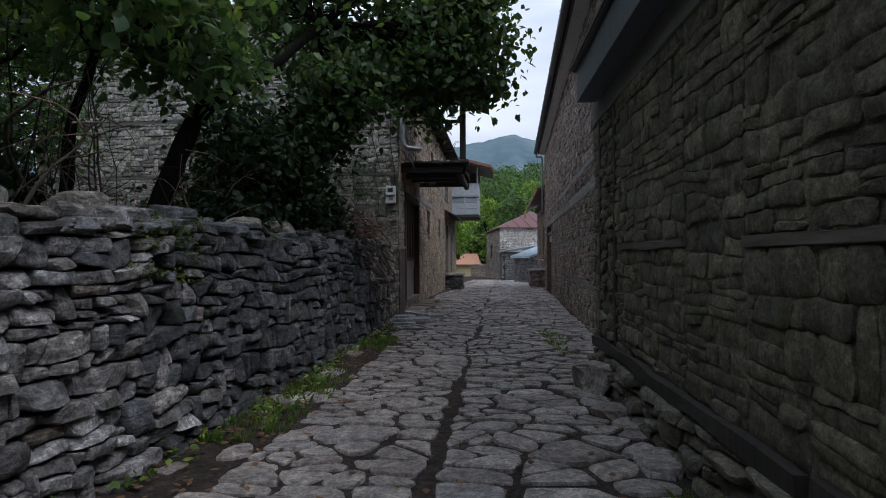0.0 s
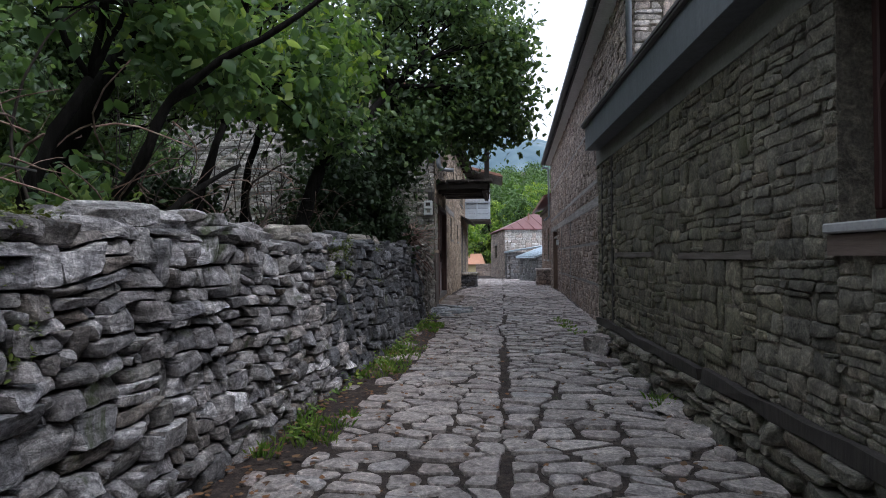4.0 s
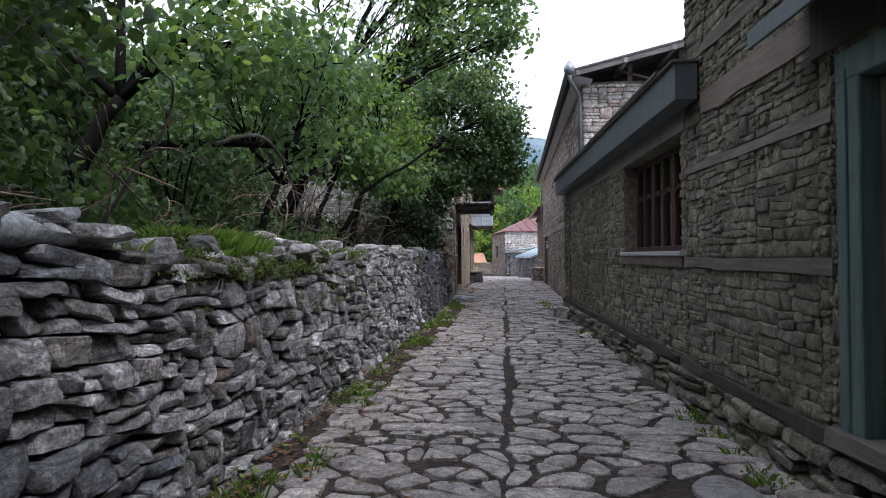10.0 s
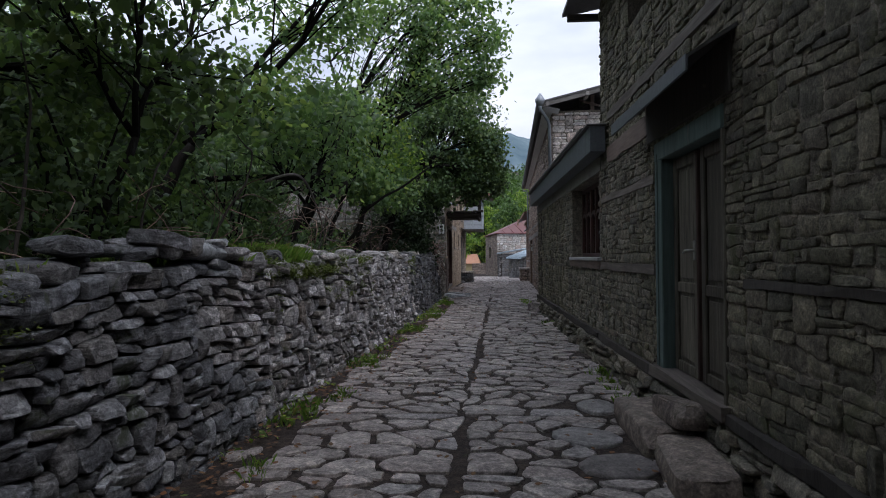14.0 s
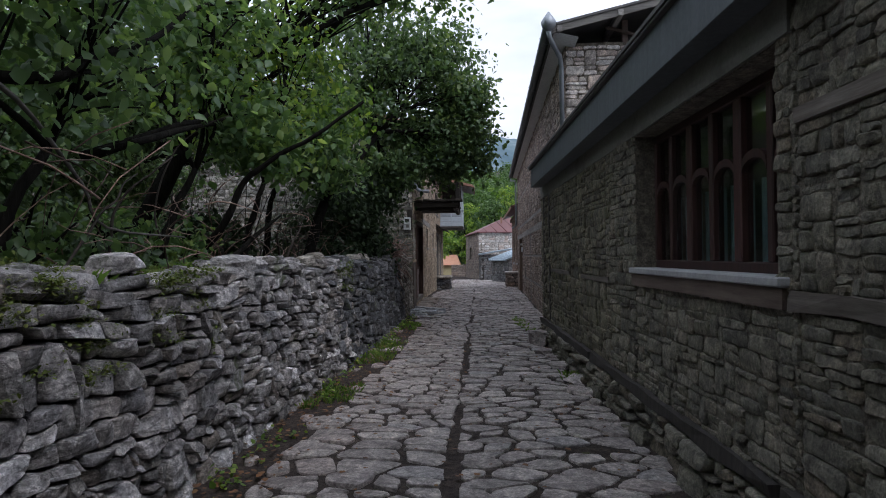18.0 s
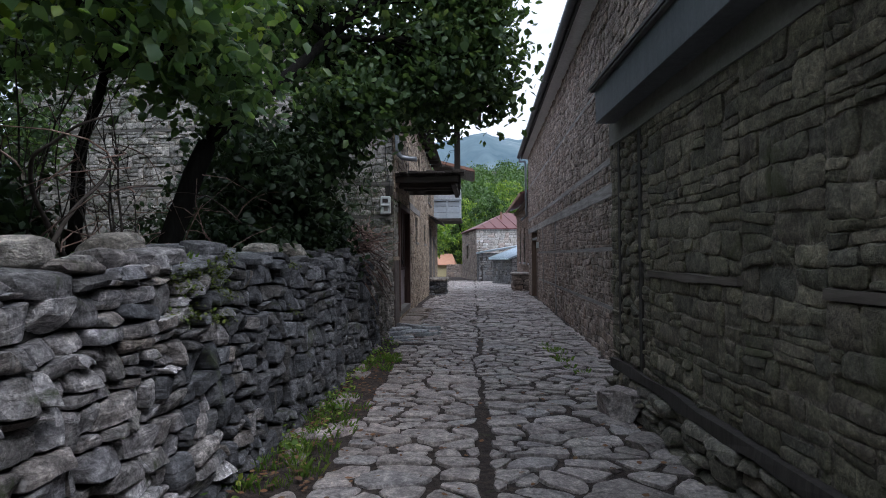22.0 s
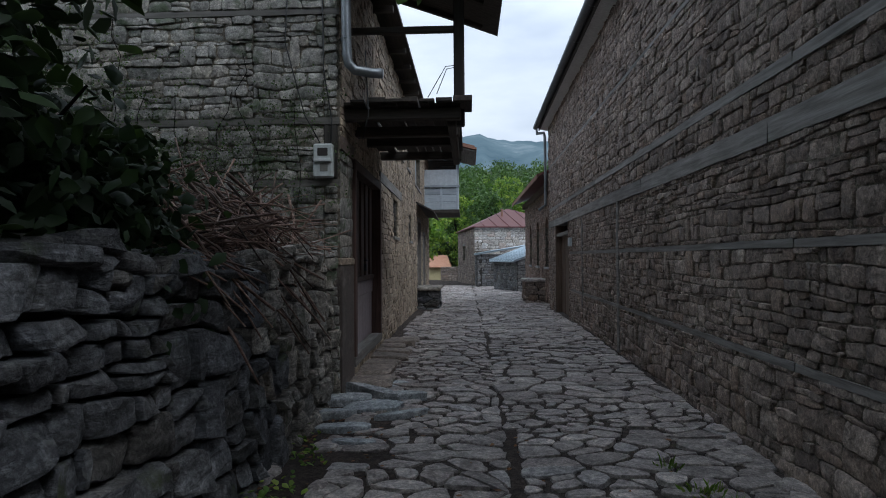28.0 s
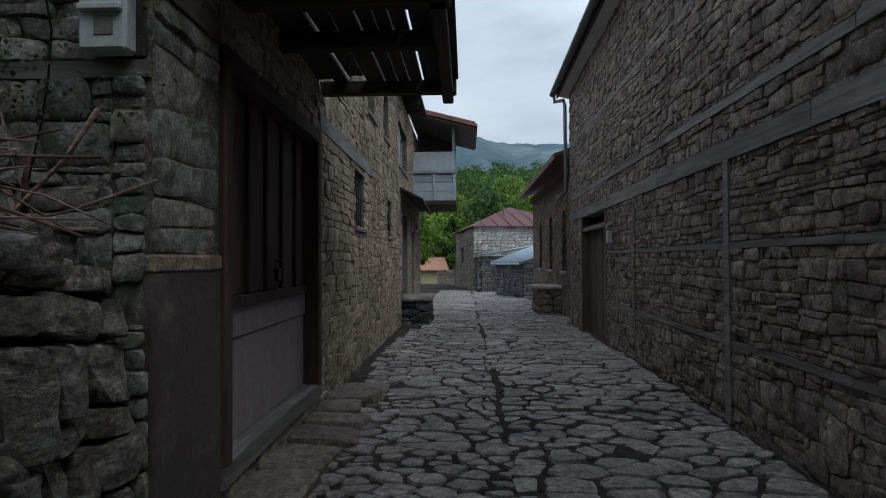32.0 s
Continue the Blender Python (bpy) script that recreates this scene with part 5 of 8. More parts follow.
for house_, wall_, cut_ in close_later:
    close_house(house_, wall_, 3.6, -0.2, 3.95, (False, False), 0.0, cut_)
    close_house(house_, wall_, 4.0, -0.2, 5.1, (False, True), cut_, None)


for x, y, z, size, turn, label in ((1.12, -5.0, 0.08, (0.21, 0.52, 0.14), 3, "long worn brown stone before the teal door"), (1.15, -5.95, 0.06, (0.2, 0.45, 0.12), -4, "long worn brown stone before the teal door"), (1.26, -5.3, 0.28, (0.13, 0.3, 0.1), 5, "smaller worn stone lying on the door step")):
    wall_boulder(x, y, z, size, turn, 760 + int(-y * 10), "slab", label, "doorstep", "step", "door steps", 0.28)
rock("boulder", (0.84, 5.62, -0.05), (0.4, 0.5, 0.3), 8, "cobble", 25, "tilted grey boulder at the house corner", "rock", 0.5)
rock("boulder", (0.86, 4.85, -0.06), (0.36, 0.5, 0.12), 9, "cobble", -15, "flat grey boulder beside the wall foot", "rock", 0.5)
rock("boulder", (0.93, 3.7, -0.06), (0.32, 0.46, 0.11), 12, "cobble", 12, "flat grey stone beside the wall foot", "rock", 0.5)
rock("boulder", (0.98, 2.7, -0.06), (0.34, 0.56, 0.12), 13, "cobble", -8, "flat grey stone beside the wall foot", "rock", 0.5)


# ---------------------------------------------------------------- the long house
def build_house_b():
    W_ = HOUSE_B
    house = thing("house", (1.6, 14.0, 0), "long two-storey rubble house with timber bands and a metal eave", "house")
    u = W_.u_of
    door = (u(20.85), u(18.62), 0.04, 2.26)
    top = 5.2
    wall = masonry(W_, "wall", house, "", rects_without(0, W_.length, -0.2, top, [door]), 0.45, M["mortar"])
    bands = [(0.15, W_.length, 2.26, 2.43, 0.03), (door[1] + 0.1, W_.length, 1.53, 1.585, 0.02), (door[1] + 0.3, W_.length, 0.735, 0.785, 0.018), (0.3, W_.length, 2.70, 2.78, 0.026), (0.2, W_.length, 3.9, 3.95, 0.014)]
    posts = [(u(14.16), u(14.06), 0.1, 2.26), (u(17.0), u(16.94), 0.5, 2.26)]
    holes = [door] + [b[:4] for b in bands] + posts
    rects = rects_without(0.0, W_.length, -0.1, top, holes)
    jobs = stone_face(W_, rects, 0.155, 0.08, 31, 2.6, 0.46, 0.76, 0.14, gap=0.004, proud=0.015, uneven=0.009, round_=0.15, back=0.03, soft=1, chip=0.012, inner=0.86, dome=0.5)
    lay_stones("stone", jobs, M["grey_rubble"], wall, lambda c: 8.2 < c.y < 12.6 and c.z < 2.2, 300)
    for k, (a, b, c, d, w) in enumerate(bands):
        x = a
        while x < b - 0.05:
            y = min(b, x + 3.1 + 0.9 * math.sin(k * 3 + x))
            W_.block("tie_beam", x, y - 0.01, c, d, -0.05, w, M["tie"], wall, "weathered grey timber band", rough=0.005, seed=k * 7 + int(x))
            x = y
    for q in posts:
        W_.block("wall_post", *q, -0.05, 0.03, M["tie"], wall, "upright grey timber in the wall", rough=0.004)
    # plank door
    dr = tagged(under(new("door"), house), "tall brown plank double door under a timber lintel")
    d0, d1, z0, z1 = door
    W_.block("lintel", d0 - 0.15, d1 + 0.15, z1, z1 + 0.16, -0.2, 0.036, M["tie"], dr, "", rough=0.006)
    for a, b in ((d0, d0 + 0.12), (d1 - 0.12, d1)):
        W_.block("door_jamb", a, b, z0, z1, -0.2, 0.02, M["plank_door"], dr)
    W_.block("transom", d0 + 0.12, d1 - 0.12, 1.98, 2.06, -0.2, 0.0, M["tie"], dr)
    n = 7
    for i in range(n):
        a = d0 + 0.12 + (d1 - d0 - 0.24) * i / n
        b = d0 + 0.12 + (d1 - d0 - 0.24) * (i + 1) / n
        W_.block("plank", a + 0.006, b - 0.006, z0 + 0.02, 1.98, -0.17, -0.13 + 0.006 * (i % 2), M["plank_door"], dr)
    W_.block("door_backing", d0, d1, z0, z1, -0.42, -0.38, M["dark_room"], dr)
    box_part("fuse_box", (u(18.3), 0.02, 1.7), (u(18.18), 0.09, 1.88), M["meter"], house, "small pale junction box", 0.006, W_.frame_matrix())

    # gable towards the low roof
    g = Wall((1.32, 5.6), (6.0, 5.6), 0.0)
    g.out = Vector((0, -1, 0))
    gable = masonry(g, "gable_wall", house, "", [(0.0, 4.68, -0.2, 5.25)], 0.4, M["mortar"])
    jobs = stone_face(g, [(0.0, 4.5, 2.7, 5.2)], 0.24, 0.12, 33, 2.3, 0.2, 0.5, gap=0.008, proud=0.03, uneven=0.014, round_=0.2, back=0.03, inner=0.82, dome=0.5)
    lay_stones("stone", jobs, M["pale"], gable, lambda c: c.x < 3.6 and c.z > 3.3, 120)
    # far end wall
    e = Wall((1.56, 22.2), (5.5, 22.2), 0.0)
    e.out = Vector((0, 1, 0))
    masonry(e, "end_wall", house, "", [(0.0, 4.44, -0.3, 5.2)], 0.3, M["mortar"])

    back = Wall((6.0, 22.2), (6.0, 5.6), 0.0)
    masonry(back, "back_wall", house, "", [(0.0, back.length, -0.3, 5.2)], 0.3, M["mortar"])
    # roof: eave, soffit, sheets, verge boards and open gable timbers
    near, far, slope = 5.05, 22.55, 0.235

    def rz(x, y):
        return 5.30 + slope * (x - 1.02) - 0.012 * (y - 5.0)

    def ex(y):
        return 1.02 + (y - 5.05) * 0.0172

    bm = bmesh.new()
    ends = [[bm.verts.new((ex(y) + dx, y, rz(ex(y) + dx, y) + dz)) for dx, dz in ((0, 0.06), (5.2, 0.06), (5.2, 0.10), (0, 0.10))] for y in (near, far)]
    for i in range(4):
        bm.faces.new((ends[0][i], ends[0][(i + 1) % 4], ends[1][(i + 1) % 4], ends[1][i]))
    bm.faces.new(ends[0]), bm.faces.new(ends[1][::-1])
    roof = part("roof", bm, M["dark_sheet"], house, "dark grey sheet roof with a wide eave")
    bm = bmesh.new()
    q = [bm.verts.new((ex(y) + dx, y, rz(ex(y), y) - 0.03 + dz)) for y in (near + 0.05, far - 0.02) for dx, dz in ((0.03, 0.0), (0.44, -0.1))]
    bm.faces.new((q[0], q[1], q[3], q[2]))
    top_q = [bm.verts.new(v.co + Vector((0, 0, 0.012))) for v in q]
    bm.faces.new((top_q[0], top_q[2], top_q[3], top_q[1]))
    part("soffit", bm, M["soffit"], roof, "pale grey soffit sheet")
    bm = bmesh.new()
    ends = [[bm.verts.new((ex(y) + dx, y, rz(ex(y), y) + dz)) for dx, dz in ((0, -0.07), (0.03, -0.07), (0.03, 0.09), (0, 0.09))] for y in (near, far)]
    for i in range(4):
        bm.faces.new((ends[0][i], ends[0][(i + 1) % 4], ends[1][(i + 1) % 4], ends[1][i]))
    bm.faces.new(ends[0]), bm.faces.new(ends[1][::-1])
    part("fascia", bm, M["dark_sheet"], roof)
    # gutter: half pipe
    v, f = [], []
    for j, y in enumerate((near - 0.06, far + 0.06)):
        for i in range(9):
            t = math.pi * (1 + i / 8)
            for r in (0.075, 0.068):
                v.append((ex(y) - 0.075 + r * math.cos(t), y, rz(ex(y), y) + 0.045 + r * math.sin(t)))
    for i in range(8):
        f += [(2 * i, 2 * i + 2, 18 + 2 * i + 2, 18 + 2 * i), (2 * i + 1, 18 + 2 * i + 1, 18 + 2 * i + 3, 2 * i + 3)]
    f += [(0, 18, 19, 1), (16, 17, 35, 34)]
    gutter = solid("gutter", v, f, M["zinc"], roof, "grey half-round metal gutter", True)
    for i in range(12):
        y = 5.6 + i * 1.45
        tube("gutter_bracket", [(ex(y) + 0.02, y, rz(ex(y), y) - 0.05), (ex(y) - 0.07, y, rz(ex(y), y) - 0.045), (ex(y) - 0.16, y, rz(ex(y), y) + 0.06)], 0.008, M["pipe"], gutter, "", 4)
    # ornamental rain head and down pipes
    hx, hy, hz = ex(near) - 0.06, near - 0.05, rz(ex(near), near)
    head = tube("rain_head", [(hx, hy, hz - 0.05), (hx, hy, hz + 0.02), (hx, hy, hz + 0.10), (hx, hy, hz + 0.19), (hx, hy, hz + 0.27)], [0.05, 0.11, 0.125, 0.07, 0.012], M["pipe"], roof, "ornamental galvanised rain head", 12)
    tube("down_pipe", [(hx, hy, hz - 0.04), (hx + 0.02, hy + 0.05, hz - 0.14), (1.2, 5.42, 4.95), (1.235, 5.52, 4.8), (1.24, 5.53, 3.4)], 0.042, M["pipe"], roof, "galvanised down pipe", 10)
    fx, fz = ex(far), rz(ex(far), far)
    tube("down_pipe", [(fx - 0.06, far - 0.05, fz + 0.02), (fx - 0.05, far - 0.05, fz - 0.16), (1.44, 22.3, fz - 0.18), (1.47, 22.3, fz - 0.3), (1.48, 22.3, 2.95), (1.3, 22.4, 2.8)], 0.042, M["pipe"], roof, "galvanised down pipe", 10)
    for k in range(5):
        x = 1.1 + k * 1.0
        box_part("purlin", (x, near, rz(x, near) - 0.06), (x + 0.09, near + 1.2, rz(x, near) + 0.05), M["tie"], roof, "", 0.006)
    bm = bmesh.new()
    for dz, y0, mt in ((0, near + 0.02, 0),):
        vs = [bm.verts.new((x, y, rz(x, near) + d)) for y in (y0, y0 + 0.035) for x, d in ((0.95, -0.06), (5.9, -0.06), (5.9, 0.06), (0.95, 0.06))]
        for fc in ((0, 1, 2, 3), (7, 6, 5, 4), (0, 4, 5, 1), (1, 5, 6, 2), (2, 6, 7, 3), (3, 7, 4, 0)):
            bm.faces.new([vs[i] for i in fc])
    part("verge_board", bm, M["tie_x"], roof)
    # near-black plate puts the loft's unlit depth into its colour
    bm = bmesh.new()
    vs = [bm.verts.new((x, 6.3, z)) for x, z in ((1.3, 5.2), (6.0, 5.2), (6.0, 6.45), (1.3, 5.35))]
    bm.faces.new(vs)
    part("loft_backing", bm, M["dark_room"], roof)
    for k, x in enumerate((2.3, 3.4, 4.5)):
        box_part("gable_post", (x, 5.62, 5.2), (x + 0.1, 5.74, rz(x, 5.6) + 0.05), M["tie_pink"], roof, "", 0.006)
    tube("gable_strut", [(2.0, 5.55, 5.5), (2.9, 5.5, 5.22), (3.1, 5.5, 5.2)], 0.03, M["tie_pink"], roof, "", 5)


build_house_b()


# ---------------------------------------------------------------- the house with the timber deck
def build_house_l():
    L_, S_ = HOUSE_L, HOUSE_S
    house = thing("house", (-3.0, 15.0, 0), "two-storey stone house with a timber deck over the lane", "house")
    u = L_.u_of
    door = (u(12.24), u(14.42), 0.34, 2.62)
    win1, win2 = (u(16.26), u(16.98), 1.87, 2.56), (u(19.5), u(20.1), 1.88, 2.52)
    far_door = (u(22.0), u(23.3), 0.12, 2.62)
    far_door2 = (u(24.4), u(25.4), 0.05, 2.3)
    ups = [(u(17.3), u(18.0), 3.55, 4.35), (u(19.0), u(19.7), 3.55, 4.35), (u(21.4), u(23.4), 3.45, 4.4)]
    holes = [door, win1, win2, far_door, far_door2] + ups
    wall = masonry(L_, "wall", house, "", rects_without(0, L_.length, -0.3, 5.06, holes), 0.4, M["mortar"])
    lint = (u(14.42), u(17.6), 2.64, 2.80)
    lint2 = (0.0, u(12.2), 2.60, 2.74)
    band = (u(14.6), L_.length, 1.45, 1.5)
    rects = rects_without(0.0, u(28.0), 0.0, 5.06, holes + [lint, lint2, (0, u(12.22), -0.1, 2.6)])
    jobs = stone_face(L_, rects, 0.2, 0.1, 41, 2.8, 0.3, 0.55, gap=0.006, proud=0.016, uneven=0.008, round_=0.08, back=0.03, inner=0.92, dome=0.4)
    lay_stones("stone", jobs, M["ashlar"], wall, lambda c: 14.4 < c.y < 18.6 and c.z < 3.2, 260)
    quoins = stone_face(L_, [(0.0, u(12.22), 1.48, 2.6)], 0.34, 0.17, 46, 2.2, 0.35, 0.6, 0.2, gap=0.004, proud=0.016, uneven=0.01, round_=0.12, back=0.03, soft=1, chip=0.014, inner=0.88, dome=0.4)
    lay_stones("quoin", quoins, M["south_rubble"], wall, lambda c: True, 40)
    L_.block("lintel", *lint, -0.05, 0.03, M["tie"], wall, "pale grey timber lintel", rough=0.006)
    L_.block("lintel", *lint2, -0.05, 0.03, M["tie_pink"], wall, "brown timber tie", rough=0.006)
    # garden side
    south = masonry(S_, "garden_wall_face", house, "", [(0.0, S_.length, -0.2, 4.95)], 0.4, M["mortar"])
    ln = S_.length
    ties = [(0.0, ln, 2.86, 2.93), (ln - 0.9, ln, 2.22, 2.29), (ln - 0.16, ln - 0.02, 2.3, 2.86), (0.0, ln, 4.0, 4.06)]
    rects = rects_without(0.0, ln, 1.0, 4.95, ties)
    jobs = stone_face(S_, rects, 0.165, 0.088, 43, 2.6, 0.5, 0.8, 0.16, gap=0.005, proud=0.02, uneven=0.012, round_=0.16, soft=1, back=0.03, chip=0.016, inner=0.86, dome=0.5)
    jobs += stone_face(S_, [(ln - 1.2, ln, 0.0, 1.0)], 0.29, 0.135, 44, 2.2, 0.25, 0.5, gap=0.009, proud=0.03, uneven=0.016, back=0.03)
    lay_stones("stone", jobs, M["south_rubble"], south, lambda c: c.x > -5.0 and c.z > 1.3, 300)
    def gable_z(x):
        return 6.5 - 0.325 * abs(x + 6.2)

    cols = [S_.a.x + ln * i / 16 for i in range(17)]
    bm = bmesh.new()
    front = [bm.verts.new((x, 11.56, z)) for x, z in [(S_.a.x, 4.94), (S_.b.x, 4.94), (S_.b.x, gable_z(S_.b.x)), (-6.2, gable_z(-6.2)), (S_.a.x, gable_z(S_.a.x))]]
    rear = [bm.verts.new(v.co + Vector((0, 0.36, 0))) for v in front]
    bm.faces.new(front), bm.faces.new(rear[::-1])
    for i in range(5):
        bm.faces.new((front[i], rear[i], rear[(i + 1) % 5], front[(i + 1) % 5]))
    gable = part("gable", bm, M["mortar"], house)
    tops = [(a - S_.a.x, b - S_.a.x, 4.95, min(gable_z(a), gable_z(b)) - 0.02) for a, b in zip(cols, cols[1:])]
    lay_stones("stone", stone_face(S_, tops, 0.205, 0.1, 45, 2.6, 0.3, 0.58, 0.06, gap=0.008, proud=0.03, uneven=0.014, round_=0.14, soft=1, back=0.03, inner=0.85, dome=0.45), M["south_rubble"], gable)
    for k, t in enumerate(ties):
        S_.block("tie_beam", *t, -0.05, 0.02, M["tie_x"] if k != 2 else M["post"], south, "dark weathered timber tie", rough=0.005 if k != 2 else 0, seed=k)
    # stained pier beside the door
    L_.block("pier", 0.0, u(12.22), 0.0, 1.40, -0.05, 0.02, M["pier"], wall, "stained dark plastered pier with a pale streak", rough=0.012)
    L_.block("pier_cap", -0.01, u(12.22), 1.40, 1.48, -0.05, 0.03, M["ashlar"], wall, "", bevel=0.012)

    # tall double door, slatted above a grey panel
    dr = tagged(under(new("door"), house), "dark brown slatted double door with a grey-mauve lower panel")
    d0, d1, z0, z1 = door
    for a, b in ((d0, d0 + 0.1), (d1 - 0.1, d1)):
        L_.block("door_jamb", a, b, z0, z1, -0.22, 0.04, M["brown_door"], dr)
    L_.block("door_head", d0, d1, z1 - 0.12, z1, -0.22, 0.04, M["brown_door"], dr)
    L_.block("threshold", d0, d1 + 0.04, 0.24, z0 + 0.02, -0.22, 0.035, M["tie"], dr, "worn timber threshold", rough=0.008)
    in0, in1 = d0 + 0.1, d1 - 0.1
    L_.block("lower_panel", in0, in1, z0 + 0.02, 0.98, -0.13, -0.10, M["mauve"], dr, "grey-mauve painted sheet panel")
    L_.block("panel_rail", in0, in1, 0.98, 1.17, -0.13, -0.085, M["mauve"], dr)
    L_.block("middle_rail", in0, in1, 1.17, 1.24, -0.13, -0.06, M["brown_door"], dr, "", rough=0.006)
    n = 11
    for i in range(n):
        a, b = in0 + (in1 - in0) * i / n, in0 + (in1 - in0) * (i + 1) / n
        L_.block("slat", a + 0.012, b - 0.012, 1.24, z1 - 0.12, -0.13, -0.09 + 0.02 * (i % 2), M["brown_door"], dr)
    mid = (in0 + in1) / 2
    p = L_.at(mid + 0.06, 1.45, -0.06)
    tube("padlock_hasp", [p, p + L_.out * 0.035, p + L_.out * 0.04 + L_.along * 0.09, p + L_.along * 0.1], 0.009, M["black"], dr, "", 6)
    box_part("padlock", (mid + 0.02, -0.055, 1.30), (mid + 0.09, -0.02, 1.40), M["black"], dr, "dark padlock", 0.006, L_.frame_matrix())
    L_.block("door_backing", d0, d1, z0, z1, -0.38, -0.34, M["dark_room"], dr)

    def pane_window(name, q, label, bars=False, shutter=None):
        w = tagged(under(new(name), house), label)
        a, b, c, d = q
        for x0, x1, y0, y1 in ((a, a + 0.05, c, d), (b - 0.05, b, c, d), (a + 0.05, b - 0.05, c, c + 0.05), (a + 0.05, b - 0.05, d - 0.05, d), ((a + b) / 2 - 0.02, (a + b) / 2 + 0.02, c + 0.05, d - 0.05)):
            L_.block("window_bar", x0, x1, y0, y1, -0.16, -0.11, M["brown_door"] if shutter is None else M[shutter], w)
        pn = box_part("pane", (a, -0.15, c), (b, -0.145, d), M["glass"], w, "", 0, L_.frame_matrix())
        pn.visible_shadow = False
        L_.block("room_back", a, b, c, d, -0.38, -0.35, M["dark_room"], w)
        L_.block("window_sill", a - 0.05, b + 0.05, c - 0.06, c, -0.1, 0.05, M["tie"], w)
        if bars:
            for i in range(5):
                x = a + (b - a) * (i + 0.5) / 5
                tube("grille_bar", [L_.at(x, c, -0.03), L_.at(x, d, -0.03)], 0.007, M["black"], w, "", 5)
            for i in range(3):
                z = c + (d - c) * (i + 0.5) / 3
                tube("grille_bar", [L_.at(a, z, -0.03), L_.at(b, z, -0.03)], 0.007, M["black"], w, "", 5)
        if shutter:
            L_.block("shutter", a - 0.02, (a + b) / 2 - 0.03, c, d, -0.09, -0.05, M[shutter], w)
        return w

    pane_window("window", win1, "small grilled window with a timber sill", True)
    pane_window("window", win2, "small window with a dark frame", True)
    for q, sh in zip(ups, (None, None, "pale_blue")):
        pane_window("upper_window", q, "upper window" if sh is None else "upper window with pale blue shutters", False, sh)
    for q in (far_door, far_door2):
        d = tagged(under(new("door"), house), "dark weathered house door with a small canopy")
        a, b, c, e = q
        for x0, x1 in ((a, a + 0.09), (b - 0.09, b)):
            L_.block("door_jamb", x0, x1, c, e, -0.2, 0.03, M["tie"], d)
        L_.block("door_head", a, b, e - 0.1, e, -0.2, 0.03, M["tie"], d)
        for i in range(5):
            x0, x1 = a + 0.09 + (b - a - 0.18) * i / 5, a + 0.09 + (b - a - 0.18) * (i + 1) / 5
            L_.block("plank", x0 + 0.005, x1 - 0.005, c, e - 0.1, -0.15, -0.11, M["plank_door"], d)
        L_.block("door_backing", a, b, c, e, -0.38, -0.34, M["dark_room"], d)
    bm = bmesh.new()
    c0, c1 = u(21.6), u(25.6)
    ends = [[bm.verts.new(L_.at(uu, v, w)) for w, v in ((0.0, 2.98), (0.5, 2.72), (0.5, 2.76), (0.0, 3.02))] for uu in (c0, c1)]
    for i in range(4):
        bm.faces.new((ends[0][i], ends[0][(i + 1) % 4], ends[1][(i + 1) % 4], ends[1][i]))
    bm.faces.new(ends[0]), bm.faces.new(ends[1][::-1])
    part("door_canopy", bm, M["char"], house, "dark board canopy over the far doors")

    # timber deck at the corner
    deck = tagged(under(new("timber_deck"), house), "ruinous dark timber deck on beams over the lane")
    x0, x1, y0, y1, zt = -2.1, -0.87, 11.75, 14.6, 3.08
    for y, dz, lng in ((11.82, 0.0, 0.08), (12.5, -0.04, 0.06), (13.3, 0.0, 0.02), (14.55, 0.03, 0.02)):
        box_part("beam", (x0 - 0.1, y - 0.06, zt - 0.13 + dz), (x1 + lng, y + 0.06, zt - 0.01 + dz), M["char_x"], deck, "", 0.012)
    rng = random.Random(77)
    y = y0 - 0.05
    x = x0
    while x < x1 + 0.02:
        w = rng.uniform(0.11, 0.19)
        a, b = y0 - rng.uniform(0.0, 0.09), y1 + rng.uniform(-0.25, 0.1)
        lift = rng.uniform(0, 0.02)
        box_part("deck_board", (x, a, zt + lift), (x + w - rng.uniform(0.008, 0.03), b, zt + 0.035 + lift), M["char"], deck, "", 0.004, pose(0, 0, 0, 0, 0, 0))
        x += w
    for k in range(7):
        xx = x0 + 0.15 + k * 0.18
        box_part("edge_board", (xx, y0 - 0.1, zt + 0.03), (xx + rng.uniform(0.14, 0.2), y0 + rng.uniform(0.3, 1.2), zt + 0.06 + rng.uniform(0, 0.03)), M["char"], deck, "", 0.005)
    box_part("edge_beam", (x1 - 0.07, y0 + 0.2, zt - 0.17), (x1 + 0.03, y1 + 0.05, zt - 0.05), M["char"], deck, "", 0.012)
    post = box_part("deck_post", (x1 + 0.0, 12.02, zt - 0.14), (x1 + 0.12, 12.15, 4.72), M["post"], deck, "dark standing post", 0.014)
    box_part("deck_post", (x1 - 0.04, 14.4, zt - 0.14), (x1 + 0.06, 14.5, 3.3), M["post"], deck, "broken post", 0.014)
    box_part("rail", (x0, 12.03, 3.98), (x1 + 0.05, 12.09, 4.05), M["char_x"], deck, "", 0.006)
    for p, m, q in (((-0.84, 12.08, 3.62), (-0.96, 12.08, 3.61), (-1.16, 12.06, 3.26)), ((-0.84, 12.08, 3.60), (-0.95, 12.08, 3.58), (-1.06, 12.06, 3.3))):
        tube("aerial_wire", [p, m, q], 0.005, M["black"], deck, "thin black wire on the post", 4)
    # roof over deck and house
    bm = bmesh.new()
    prof = ((-0.3, 4.5), (-0.3, 4.56), (-2.3, 5.32), (-2.3, 5.25))
    ends = [[bm.verts.new((x, y, z)) for x, z in prof] for y in (10.95, 13.6)]
